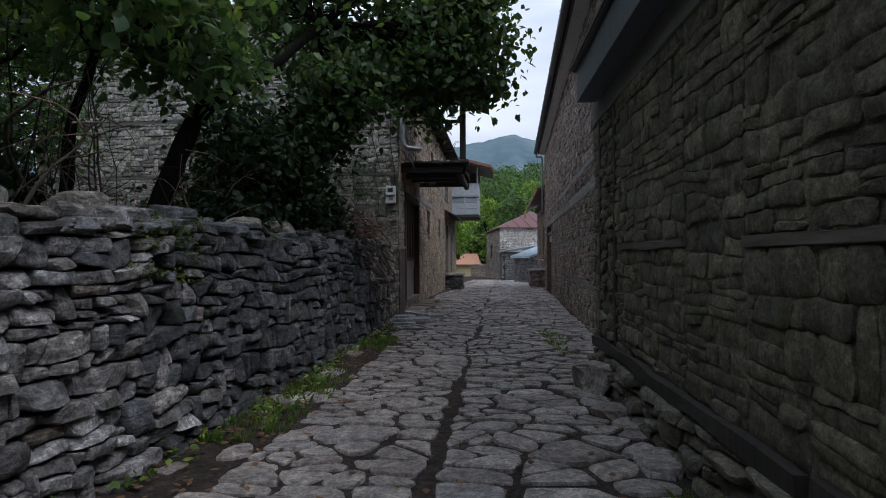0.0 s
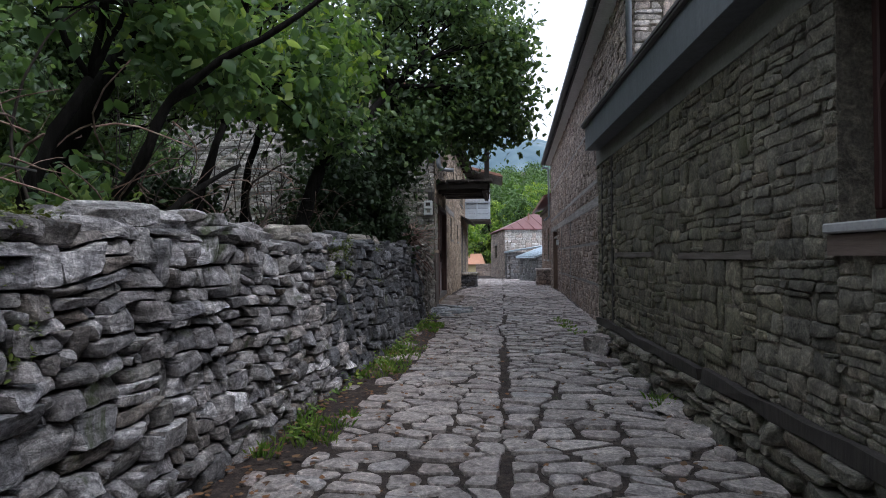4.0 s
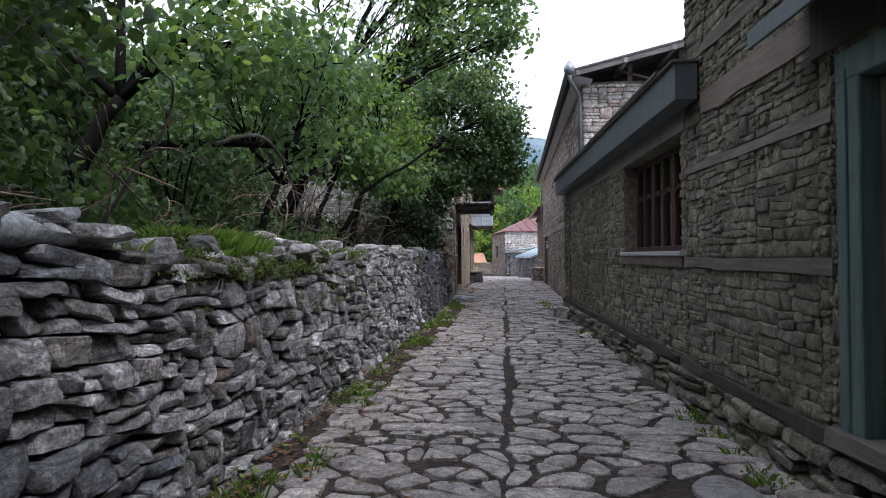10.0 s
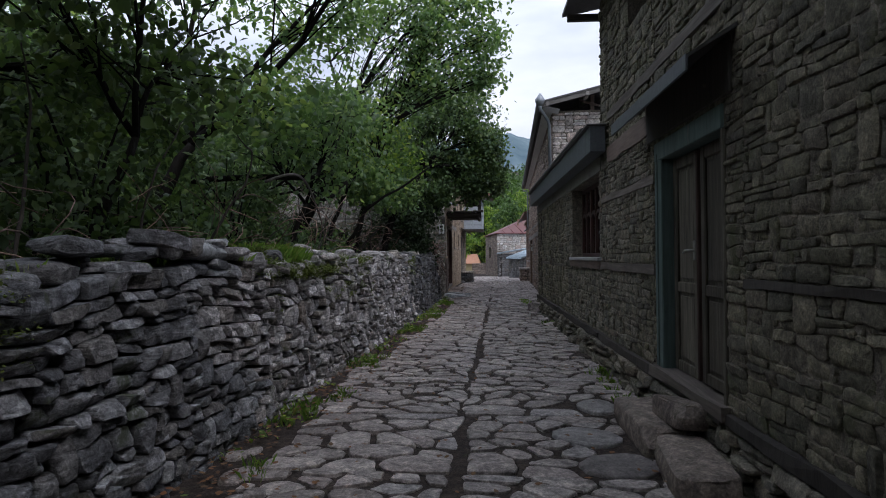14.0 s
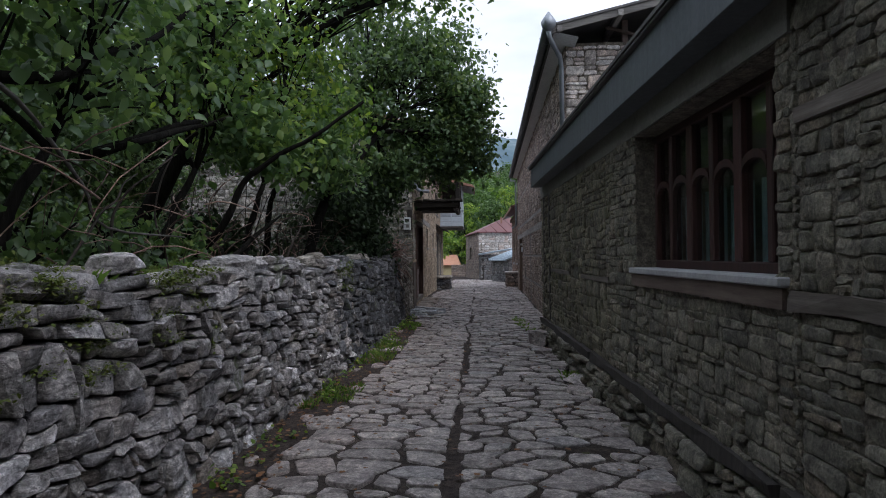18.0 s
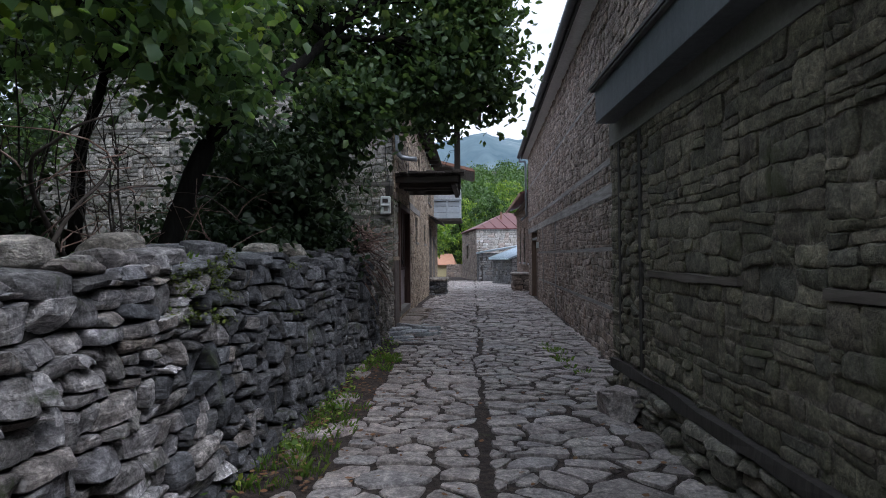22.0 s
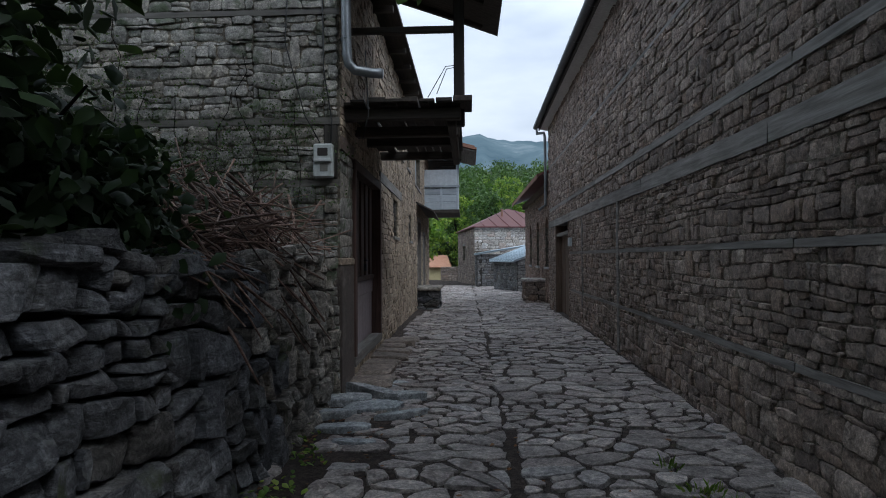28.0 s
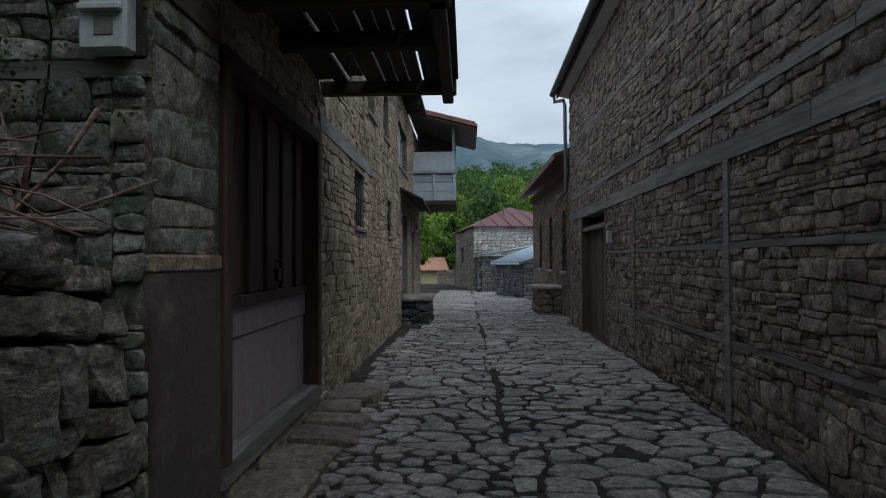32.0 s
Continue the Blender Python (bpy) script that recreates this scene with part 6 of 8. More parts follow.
    for i in range(4):
        bm.faces.new((ends[0][i], ends[0][(i + 1) % 4], ends[1][(i + 1) % 4], ends[1][i]))
    bm.faces.new(ends[0]), bm.faces.new(ends[1][::-1])
    roof = part("roof", bm, M["char_x"], house, "dark sheet roof with broken dark eave boards")
    for k in range(4):
        y = 11.05 + k * 0.78
        box_part("rafter", (-2.25, y, 4.9), (-0.4, y + 0.08, 5.0), M["char_x"], roof, "", 0.006, Matrix.Translation((-2.25, 0, 5.2)) @ Matrix.Rotation(radians(19.5), 4, "Y") @ Matrix.Translation((2.25, 0, -4.95)))
    bm = bmesh.new()
    prof = ((-2.3, 5.25), (-2.3, 5.32), (-6.2, 6.6), (-6.2, 6.53))
    ends = [[bm.verts.new((x, y, z)) for x, z in prof] for y in (11.36, 13.6)]
    for i in range(4):
        bm.faces.new((ends[0][i], ends[0][(i + 1) % 4], ends[1][(i + 1) % 4], ends[1][i]))
    bm.faces.new(ends[0]), bm.faces.new(ends[1][::-1])
    part("roof_gable_end", bm, M["rust_sheet"], house, "rust-brown sheet roof")
    # darker than the roof's far part, toned for its dark underside
    bm = bmesh.new()
    prof = ((-1.72, 5.09), (-1.72, 5.14), (-6.2, 6.62), (-6.2, 6.55))
    ends = [[bm.verts.new((x, y, z)) for x, z in prof] for y in (13.6, 24.2)]
    for i in range(4):
        bm.faces.new((ends[0][i], ends[0][(i + 1) % 4], ends[1][(i + 1) % 4], ends[1][i]))
    bm.faces.new(ends[0]), bm.faces.new(ends[1][::-1])
    part("roof_wing", bm, M["char"], house, "dark roof over rafters")
    bm = bmesh.new()
    prof = ((-2.32, 5.3), (-2.32, 5.35), (-6.2, 6.62), (-6.2, 6.55))
    ends = [[bm.verts.new((x, y, z)) for x, z in prof] for y in (24.2, 28.4)]
    for i in range(4):
        bm.faces.new((ends[0][i], ends[0][(i + 1) % 4], ends[1][(i + 1) % 4], ends[1][i]))
    bm.faces.new(ends[0]), bm.faces.new(ends[1][::-1])
    part("roof_wing", bm, M["rust_sheet"], house, "rust-brown sheet roof")
    for k in range(12):
        y = 13.8 + k * 0.86
        box_part("rafter_end", (-2.3, y, 4.97), (-1.76, y + 0.08, 5.06), M["char_x"], roof, "", 0.006)
    for a, b, nm in (((-9.5, 28.0), (-2.25, 28.0), "end_wall"), ((-9.5, 11.6), (-9.5, 28.0), "back_wall")):
        w = Wall(a, b, 0.0)
        masonry(w, nm, house, "", [(0.0, w.length, -0.3, 4.95)], 0.3, M["mortar"])
    bm = bmesh.new()
    ends = [[bm.verts.new((x, y, z)) for x, z in ((-6.2, 6.53), (-6.2, 6.6), (-10.1, 5.33), (-10.1, 5.26))] for y in (11.36, 28.4)]
    for i in range(4):
        bm.faces.new((ends[0][i], ends[0][(i + 1) % 4], ends[1][(i + 1) % 4], ends[1][i]))
    bm.faces.new(ends[0]), bm.faces.new(ends[1][::-1])
    part("roof_back", bm, M["rust_sheet"], house, "rust-brown sheet roof")
    # down pipe with an elbow over the lane
    tube("down_pipe", [(-1.95, 11.46, 5.1), (-1.95, 11.44, 4.2), (-1.94, 11.44, 3.55), (-1.92, 11.44, 3.45), (-1.86, 11.46, 3.39), (-1.7, 11.5, 3.37), (-1.58, 11.5, 3.36)], 0.05, M["pipe"], house, "grey zinc down pipe ending in an elbow", 10)
    for z in (4.6, 3.7):
        tube("pipe_clip", [(-1.95 + 0.056 * math.cos(a), 11.445 + 0.056 * math.sin(a), z) for a in [i * 0.7 for i in range(10)]], 0.007, M["pipe"], house, "", 4)

    # projecting box balcony at the far end
    bal = tagged(under(new("balcony"), house), "pale blue boarded box balcony under a rusty roof")
    bx0, bx1, by0, by1 = -2.25, -1.04, 25.3, 27.6
    box_part("floor_slab", (bx0, by0 - 0.04, 2.96), (bx1 + 0.04, by1, 3.08), M["char_x"], bal, "", 0.01)
    for z0_, z1_ in ((3.08, 3.33), (3.34, 3.57), (3.58, 3.80)):
        box_part("front_board", (bx0, by0, z0_), (bx1, by0 + 0.03, z1_), M["pale_blue"], bal, "", 0.006)
        box_part("side_board", (bx1 - 0.03, by0 + 0.04, z0_), (bx1, by1, z1_), M["pale_blue"], bal, "", 0.006)
    for xx in (bx0 + 0.02, (bx0 + bx1) / 2, bx1 - 0.06):
        box_part("batten", (xx, by0 - 0.03, 3.08), (xx + 0.07, by0, 3.83), M["pale_blue"], bal, "", 0.004)
    box_part("hand_rail", (bx0, by0 - 0.05, 3.82), (bx1 + 0.05, by0 + 0.06, 3.89), M["pale_blue"], bal, "", 0.006)
    box_part("wind_screen", (bx0 + 0.02, by0, 3.9), (bx1 - 0.02, by0 + 0.02, 4.42), M["white_sheet"], bal, "whitish screen sheet", 0.003)
    box_part("side_screen", (bx1 - 0.02, by0 + 0.04, 3.9), (bx1, by1, 4.42), M["white_sheet"], bal, "whitish screen sheet", 0.003)
    # far end taken as closed; the balcony's dark inside is put into these boards' colour
    for i in range(9):
        z0_ = 3.08 + i * 0.255
        box_part("end_board", (bx0, by1 - 0.03, z0_), (bx1 - 0.01, by1 - 0.002, z0_ + 0.25), M["char_x"], bal, "dark board closing the far end", 0.004)
    bm = bmesh.new()
    ends = [[bm.verts.new((x, y, z)) for x, z in ((-0.46, 4.93), (-0.46, 4.95), (-2.25, 5.42), (-2.25, 5.40))] for y in (by0 - 0.5, by1 + 0.3)]
    for i in range(4):
        bm.faces.new((ends[0][i], ends[0][(i + 1) % 4], ends[1][(i + 1) % 4], ends[1][i]))
    bm.faces.new(ends[0]), bm.faces.new(ends[1][::-1])
    part("soffit", bm, M["tie"], bal, "greyish soffit boards")
    for yy in (by0 + 0.02, by1 - 0.06):
        box_part("corner_post", (bx1 - 0.07, yy, 3.08), (bx1 - 0.002, yy + 0.07, 5.1), M["pale_blue"], bal, "", 0.006)
    bm = bmesh.new()
    prof = ((-0.42, 4.98), (-0.42, 5.05), (-2.3, 5.55), (-2.3, 5.46))
    ends = [[bm.verts.new((x, y, z)) for x, z in prof] for y in (by0 - 0.55, by1 + 0.35)]
    for i in range(4):
        bm.faces.new((ends[0][i], ends[0][(i + 1) % 4], ends[1][(i + 1) % 4], ends[1][i]))
    bm.faces.new(ends[0]), bm.faces.new(ends[1][::-1])
    part("balcony_roof", bm, M["rust_sheet"], bal, "rusty sheet balcony roof")
    box_part("roof_fascia", (-2.2, by0 - 0.56, 5.05), (-0.5, by0 - 0.53, 5.17), M["rust_sheet"], bal, "", 0.004, Matrix.Translation((-0.5, 0, 5.02)) @ Matrix.Rotation(radians(14.5), 4, "Y") @ Matrix.Translation((0.5, 0, -5.08)))


build_house_l()


def build_meter():
    m = thing("electric_meter", (-2.18, 11.5, 2.3), "grey-white plastic electricity meter box on the stone corner", "meter box")
    S_ = HOUSE_S
    a, b = S_.u_of_x(-2.29), S_.u_of_x(-2.09)
    S_.block("case", a, b, 2.30, 2.645, 0.02, 0.11, M["meter"], m, "", bevel=0.014)
    S_.block("upper_window", a + 0.045, b - 0.05, 2.52, 2.60, 0.108, 0.114, M["dark_room"], m, "dark display window", bevel=0.003)
    S_.block("hood", a + 0.01, b - 0.01, 2.455, 2.485, 0.10, 0.135, M["meter"], m, "", bevel=0.006)
    S_.block("lower_window", a + 0.07, b - 0.05, 2.36, 2.44, 0.108, 0.114, M["plaster"], m, "dull yellowish lower window", bevel=0.003)
    tube("supply_cable", [S_.at(b - 0.03, 2.645, 0.06), S_.at(b - 0.02, 2.9, 0.05), S_.at(b - 0.1, 3.4, 0.05), S_.at(b - 0.12, 4.6, 0.05)], 0.008, M["black"], m, "black supply cable", 5)
    tube("supply_cable", [S_.at(b + 0.33, 3.6, 0.05), S_.at(b + 0.36, 2.95, 0.05), S_.at(b + 0.3, 2.7, 0.05)], 0.006, M["black"], m, "black supply cable", 5)
    tube("supply_cable", [S_.at(b - 0.45, 4.7, 0.05), S_.at(b - 0.5, 3.7, 0.055), S_.at(b - 0.3, 2.95, 0.05), S_.at(b - 0.12, 2.62, 0.05)], 0.007, M["black"], m, "black supply cable", 5)


HOUSE_S.u_of_x = lambda x: x - HOUSE_S.a.x
build_meter()


# an unseen wall, added to close the lane behind the start and dim it
box_part("wall_back", (-9.0, -17.6, -0.2), (6.0, -17.0, 6.0), M["mortar"], None, "unseen plain wall added to close the lane", 0.0, category="wall", kind="structure")


# ---------------------------------------------------------------- the houses at the lane's end
def simple_house(name, label, corners, z0, z1, stone_mat_name, seed, sides, width=0.34, height=0.17):
    """Walls round a plan of corners; sides: indices of the faces that show and get stones."""
    house = thing(name, (corners[0][0], corners[0][1], z0), label, "house")
    walls = []
    for i in range(len(corners)):
        a, b = corners[i], corners[(i + 1) % len(corners)]
        w = Wall(a, b, 0.0)
        mid = Vector((sum(c[0] for c in corners) / len(corners), sum(c[1] for c in corners) / len(corners), 0))
        if w.out.dot(mid - (w.a + w.b) / 2) > 0:
            w.out = -w.out
        walls.append(w)
    return house, walls


def build_house_c():
    """Small house with arched windows next to the long house."""
    house, ws = simple_house("house", "small stone house with arched windows and red-brown eaves", [(1.80, 22.6), (1.84, 32.0), (7.0, 32.0), (7.0, 22.6)], -0.2, 3.8, "buff", 51, (0,))
    w = ws[0]
    u = w.u_of
    arches = [(u(y), u(y) + 0.75) for y in (24.2, 26.7, 29.2)]
    holes = [(a, b, 1.15, 2.75) for a, b in arches]
    wall = masonry(w, "wall", house, "", rects_without(0, w.length, -0.4, 3.75, holes), 0.35, M["mortar"])
    lay_stones("stone", stone_face(w, rects_without(0, w.length, -0.3, 3.6, holes), 0.28, 0.11, 52, 2.6, 0.2, 0.45, gap=0.008, proud=0.014, uneven=0.008, back=0.03, cut=0), M["brown_rubble"], wall)
    for a, b in arches:
        win = tagged(under(new("arched_window"), house), "arched window with a dark frame")
        mid, half = (a + b) / 2, (b - a) / 2
        w.block("pane_back", a, b, 1.15, 2.75, -0.3, -0.26, M["dark_room"], win)
        bm = bmesh.new()
        arc = [(mid - half * math.cos(math.pi * j / 8), 2.4 + 0.35 * math.sin(math.pi * j / 8)) for j in range(9)]
        lo = [bm.verts.new(w.at(x, z, 0.01)) for x, z in arc]
        hi = [bm.verts.new(w.at(x, 2.78, 0.01)) for x, z in arc]
        for j in range(8):
            bm.faces.new((lo[j], lo[j + 1], hi[j + 1], hi[j]))
        ext = bmesh.ops.extrude_face_region(bm, geom=bm.faces[:])["geom"]
        bmesh.ops.translate(bm, vec=-w.out * 0.2, verts=[g for g in ext if isinstance(g, bmesh.types.BMVert)])
        part("arch_head", bm, M["brown_rubble"], win)
        w.block("window_frame", mid - 0.03, mid + 0.03, 1.15, 2.7, -0.2, -0.14, M["red_frame"], win)
        w.block("window_sill", a - 0.06, b + 0.06, 1.08, 1.15, -0.1, 0.06, M["concrete"], win)
    for i in (3, 2, 1):
        masonry(ws[i], "end_wall", house, "", [(0, ws[i].length, -0.4, 3.75)], 0.3, M["brown_rubble"])
    w.block("cornice", -0.1, w.length + 0.1, 3.58, 3.78, -0.05, 0.12, M["tie_pink"], house, "brown timber cornice", bevel=0.02)
    bm = bmesh.new()
    ends = [[bm.verts.new((x, y, z)) for x, z in ((1.30, 3.80), (1.30, 3.88), (4.4, 5.0), (4.4, 4.9))] for y in (22.7, 32.5)]
    for i in range(4):
        bm.faces.new((ends[0][i], ends[0][(i + 1) % 4], ends[1][(i + 1) % 4], ends[1][i]))
    bm.faces.new(ends[0]), bm.faces.new(ends[1][::-1])
    roof = part("roof", bm, M["red_sheet"], house, "red-brown sheet roof with a wide eave")
    box_part("eave_board", (1.28, 22.7, 3.74), (1.31, 32.5, 3.88), M["rust_sheet"], roof, "", 0.004)


build_house_c()


def build_house_d():
    """House with the red roof across the end of the lane."""
    a, b, c, d = (-0.25, 49.0), (7.5, 50.5), (5.3, 60.5), (-1.6, 59.0)
    house, ws = simple_house("house", "pale stone house with a red hipped metal roof", [a, b, c, d], -0.7, 3.8, "pale", 61, (0, 3))
    front, side = ws[0], ws[3]
    wn1 = (side.length * 0.35, side.length * 0.48, 1.2, 2.4)
    f = masonry(front, "front_wall", house, "", [(0, front.length, -0.9, 3.75)], 0.3, M["mortar"])
    lay_stones("stone", stone_face(front, [(0, front.length, -0.8, 3.75)], 0.42, 0.2, 62, 2.3, 0.2, 0.45, gap=0.012, proud=0.02, uneven=0.012, back=0.02, cut=0), M["pale"], f)
    s = masonry(side, "side_wall", house, "", rects_without(0, side.length, -0.9, 3.75, [wn1]), 0.3, M["mortar"])
    lay_stones("stone", stone_face(side, rects_without(0, side.length, -0.8, 3.75, [wn1]), 0.42, 0.2, 63, 2.3, 0.2, 0.45, gap=0.012, proud=0.02, uneven=0.012, back=0.02, cut=0), M["grey_rubble"], s)
    win = side.block("window", *wn1, -0.28, -0.24, M["dark_room"], house, "small dark window")
    side.block("window_frame", wn1[0], wn1[1], wn1[3], wn1[3] + 0.15, -0.1, 0.04, M["tie"], win)
    for w in (ws[1], ws[2]):
        masonry(w, "back_wall", house, "", [(0, w.length, -0.9, 3.75)], 0.3, M["pale"])
    mid = Vector(((a[0] + b[0] + c[0] + d[0]) / 4, (a[1] + b[1] + c[1] + d[1]) / 4, 5.35))
    bm = bmesh.new()
    eave = []
    for p in (a, b, c, d):
        q = Vector((*p, 3.72))
        o = (q - mid)
        o.z = 0
        eave.append(q + o.normalized() * 0.32)
    vs = [bm.verts.new(v) for v in eave]
    lowv = [bm.verts.new(v - Vector((0, 0, 0.08))) for v in eave]
    r1, r2 = bm.verts.new(mid + Vector((-0.3, -1.5, 0))), bm.verts.new(mid + Vector((0.2, 1.5, 0)))
    bm.faces.new((vs[0], vs[1], r1))
    bm.faces.new((vs[1], vs[2], r2, r1))
    bm.faces.new((vs[2], vs[3], r2))
    bm.faces.new((vs[3], vs[0], r1, r2))
    for i in range(4):
        bm.faces.new((vs[i], lowv[i], lowv[(i + 1) % 4], vs[(i + 1) % 4]))
    bm.faces.new(lowv)
    roof = part("roof", bm, M["red_sheet"], house, "red hipped sheet roof with standing seams")
    top = r = mid + Vector((-0.3, -1.5, 0))
    for i in range(1, 9):
        p = eave[0].lerp(eave[1], i / 9)
        t = min(i, 9 - i) / 4.5
        q = p.lerp(mid + Vector((-0.3, -1.5, 0)), 0.0) + (mid + Vector((-0.3, -1.5, 0)) - (eave[0] + eave[1]) / 2) * t
        tube("roof_seam", [p + Vector((0, 0, 0.02)), q + Vector((0, 0, 0.02))], 0.035, M["red_sheet"], roof, "", 4)
    box_part("chimney_pipe", (mid.x - 0.9, mid.y - 3.4, 4.3), (mid.x - 0.75, mid.y - 3.25, 5.2), M["rust_sheet"], roof, "thin rusty chimney pipe", 0.02)


build_house_d()


def build_shed():
    """Stone shed with a lean-to roof and a taller annex beside the lane's end."""
    a, b, c, d = (0.75, 39.4), (1.75, 35.4), (6.5, 36.4), (5.2, 40.6)
    house, ws = simple_house("shed", "low stone shed with pale blue ribbed metal roofs", [a, b, c, d], -0.4, 1.3, "shed_stone", 71, (0, 1))
    tagged(house, category="shed")
    for i in (0, 1):
        f = masonry(ws[i], "wall", house, "", [(0, ws[i].length, -0.6, 1.28)], 0.3, M["joint"])
        lay_stones("stone", stone_face(ws[i], [(0, ws[i].length, -0.5, 1.28)], 0.36, 0.17, 72 + i, 2.2, 0.25, 0.5, gap=0.012, proud=0.025, uneven=0.015, back=0.02, cut=0), M["shed_stone"], f)
    for q in ws[2:]:
        masonry(q, "back_wall", house, "", [(0, q.length, -0.6, 1.28)], 0.3, M["shed_stone"])
    annex, vs = simple_house("shed", "stone annex with a low blue metal roof", [(-0.12, 44.3), (4.6, 44.9), (4.4, 48.6), (-0.2, 48.0)], -0.4, 1.7, "shed_stone", 75, (0, 3))
    tagged(annex, category="shed")
    for i in (0, 3):
        f = masonry(vs[i], "wall", annex, "", [(0, vs[i].length, -0.6, 1.66)], 0.3, M["joint"])
        lay_stones("stone", stone_face(vs[i], [(0, vs[i].length, -0.5, 1.66)], 0.36, 0.17, 77 + i, 2.2, 0.25, 0.5, gap=0.012, proud=0.025, uneven=0.015, back=0.02, cut=0), M["shed_stone"], f)
    for i in (1, 2):
        masonry(vs[i], "back_wall", annex, "", [(0, vs[i].length, -0.6, 1.66)], 0.3, M["shed_stone"])
    # roof sheets with ribs running up the slope
    for root, e0, e1, run in ((house, Vector((0.5, 39.6, 1.26)), Vector((1.55, 35.2, 1.26)), Vector((3.9, 0.9, 1.45))), (annex, Vector((-0.3, 48.4, 1.66)), Vector((-0.25, 44.1, 1.66)), Vector((4.8, 0.6, 0.78)))):
        bm = bmesh.new()
        q = [bm.verts.new(v) for v in (e0, e1, e1 + run, e0 + run)]
        k = [bm.verts.new(v.co - Vector((0, 0, 0.06))) for v in q]
        bm.faces.new(q), bm.faces.new(k[::-1])
        for i in range(4):
            bm.faces.new((q[i], k[i], k[(i + 1) % 4], q[(i + 1) % 4]))
        roof = part("roof", bm, M["blue_sheet"], root, "pale blue-grey ribbed sheet roof")
        for i in range(10):
            s0 = e0.lerp(e1, i / 9)
            tube("roof_rib", [s0 + Vector((0, 0, 0.03)), s0 + run + Vector((0, 0, 0.03))], 0.055, M["blue_sheet"], roof, "", 4)


build_shed()


def build_far_yard():
    """Low wall, ochre hut and orange roof where the lane bends away."""
    w = Wall((-3.4, 63.0), (-1.4, 62.5), 0.0)
    w.out = Vector((0, -1, 0))
    yard = masonry(w, "wall_yard", None, "low brown stone yard wall at the bend", [(0, w.length, -1.2, 0.55)], 0.4, M["mortar"])
    tagged(yard, category="wall", kind="structure")
    lay_stones("stone", stone_face(w, [(0, w.length, -1.1, 0.55)], 0.4, 0.2, 81, 2.2, 0.2, 0.4, gap=0.012, proud=0.02, uneven=0.012, back=0.02, cut=0), M["grey_rubble"], yard)
    hut = thing("hut", (-5, 66, -1), "small ochre hut with an orange roof", "hut")
    box_part("hut_wall", (-5.6, 65.6, -1.2), (-2.95, 69.0, 0.5), M["ochre"], hut, "ochre plastered wall", 0.02)
    bm = bmesh.new()
    ends = [[bm.verts.new((x + (0.45 if z > 1 else 0) * (1 if x < -4 else -1), y, z)) for y, z in ((65.2, 0.44), (65.2, 0.5), (67.3, 1.7), (69.4, 0.5), (69.4, 0.44))] for x in (-6.0, -2.45)]
    for i in range(5):
        bm.faces.new((ends[0][i], ends[0][(i + 1) % 5], ends[1][(i + 1) % 5], ends[1][i]))
    bm.faces.new(ends[0]), bm.faces.new(ends[1][::-1])
    part("hut_roof", bm, M["tile_orange"], hut, "faded orange sheet roof")


build_far_yard()


def stone_bench(at, size, seed, label, stone="grey_rubble", slab="cobble"):
    """A squat block of stacked stones under a slab."""
    rng = random.Random(seed)
    b = thing("stone_block", at, label, "stone block")
    x, y, z = at
    sx, sy, sz = size
    box_part("core", (x + 0.05, y + 0.05, z - 0.1), (x + sx - 0.05, y + sy - 0.05, z + sz - 0.1), M["joint"], b, "", 0)
    for a0, a1, o in (((x, y), (x + sx, y), (0, -1)), ((x + sx, y), (x + sx, y + sy), (1, 0)), ((x, y), (x, y + sy), (-1, 0))):
        w = Wall(a0, a1, z)
        w.out = Vector((*o, 0))
        v, f = joined([stone_mesh(cell, rng, lambda p, q, r: w.at(p, q, r - 0.04), gap=0.01, proud=0.04, uneven=0.02, back=0.05) for cell in stone_cells(0, w.length, -0.05, sz - 0.1, 0.34, 0.16, rng, 1.9, 0.25, 0.5)])
        solid("stone_course", v, f, M[stone], b, "", True)
    bm = bmesh.new()
    add_box(bm, (x - 0.05, y - 0.05, z + sz - 0.1), (x + sx + 0.05, y + sy + 0.05, z + sz), 0.025)
    part("top_slab", bm, M[slab], b, "flat stone slab")


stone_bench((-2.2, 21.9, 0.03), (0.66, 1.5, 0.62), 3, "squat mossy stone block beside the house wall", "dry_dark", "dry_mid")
stone_bench((1.15, 25.0, -0.05), (0.75, 1.2, 0.8), 4, "stacked stone block beside the small house")


# wooded valley side: many small crowns
def build_forest():
    rng, nrng = random.Random(90), np.random.default_rng(90)
    centres, sizes = [], []
    for _ in range(620):
        y = 78 + 210 * rng.random() ** 1.2
        x = rng.uniform(-0.45, 0.42) * y + rng.uniform(-6, 6)
        z = hill(x, y)
        h = rng.uniform(5, 10)
        for _ in range(5):
            centres.append((x + rng.gauss(0, h * 0.22), y + rng.gauss(0, h * 0.2), z + h * rng.uniform(0.3, 1.0)))
    lv, lf = leaf_cloud(centres, 46, (1.15, 1.15, 0.9), 0.75, nrng)
    cloud_mesh("forest", lv, lf, M["leaf_far"], None, "dense green woodland on the valley side", category="woodland", kind="stuff")


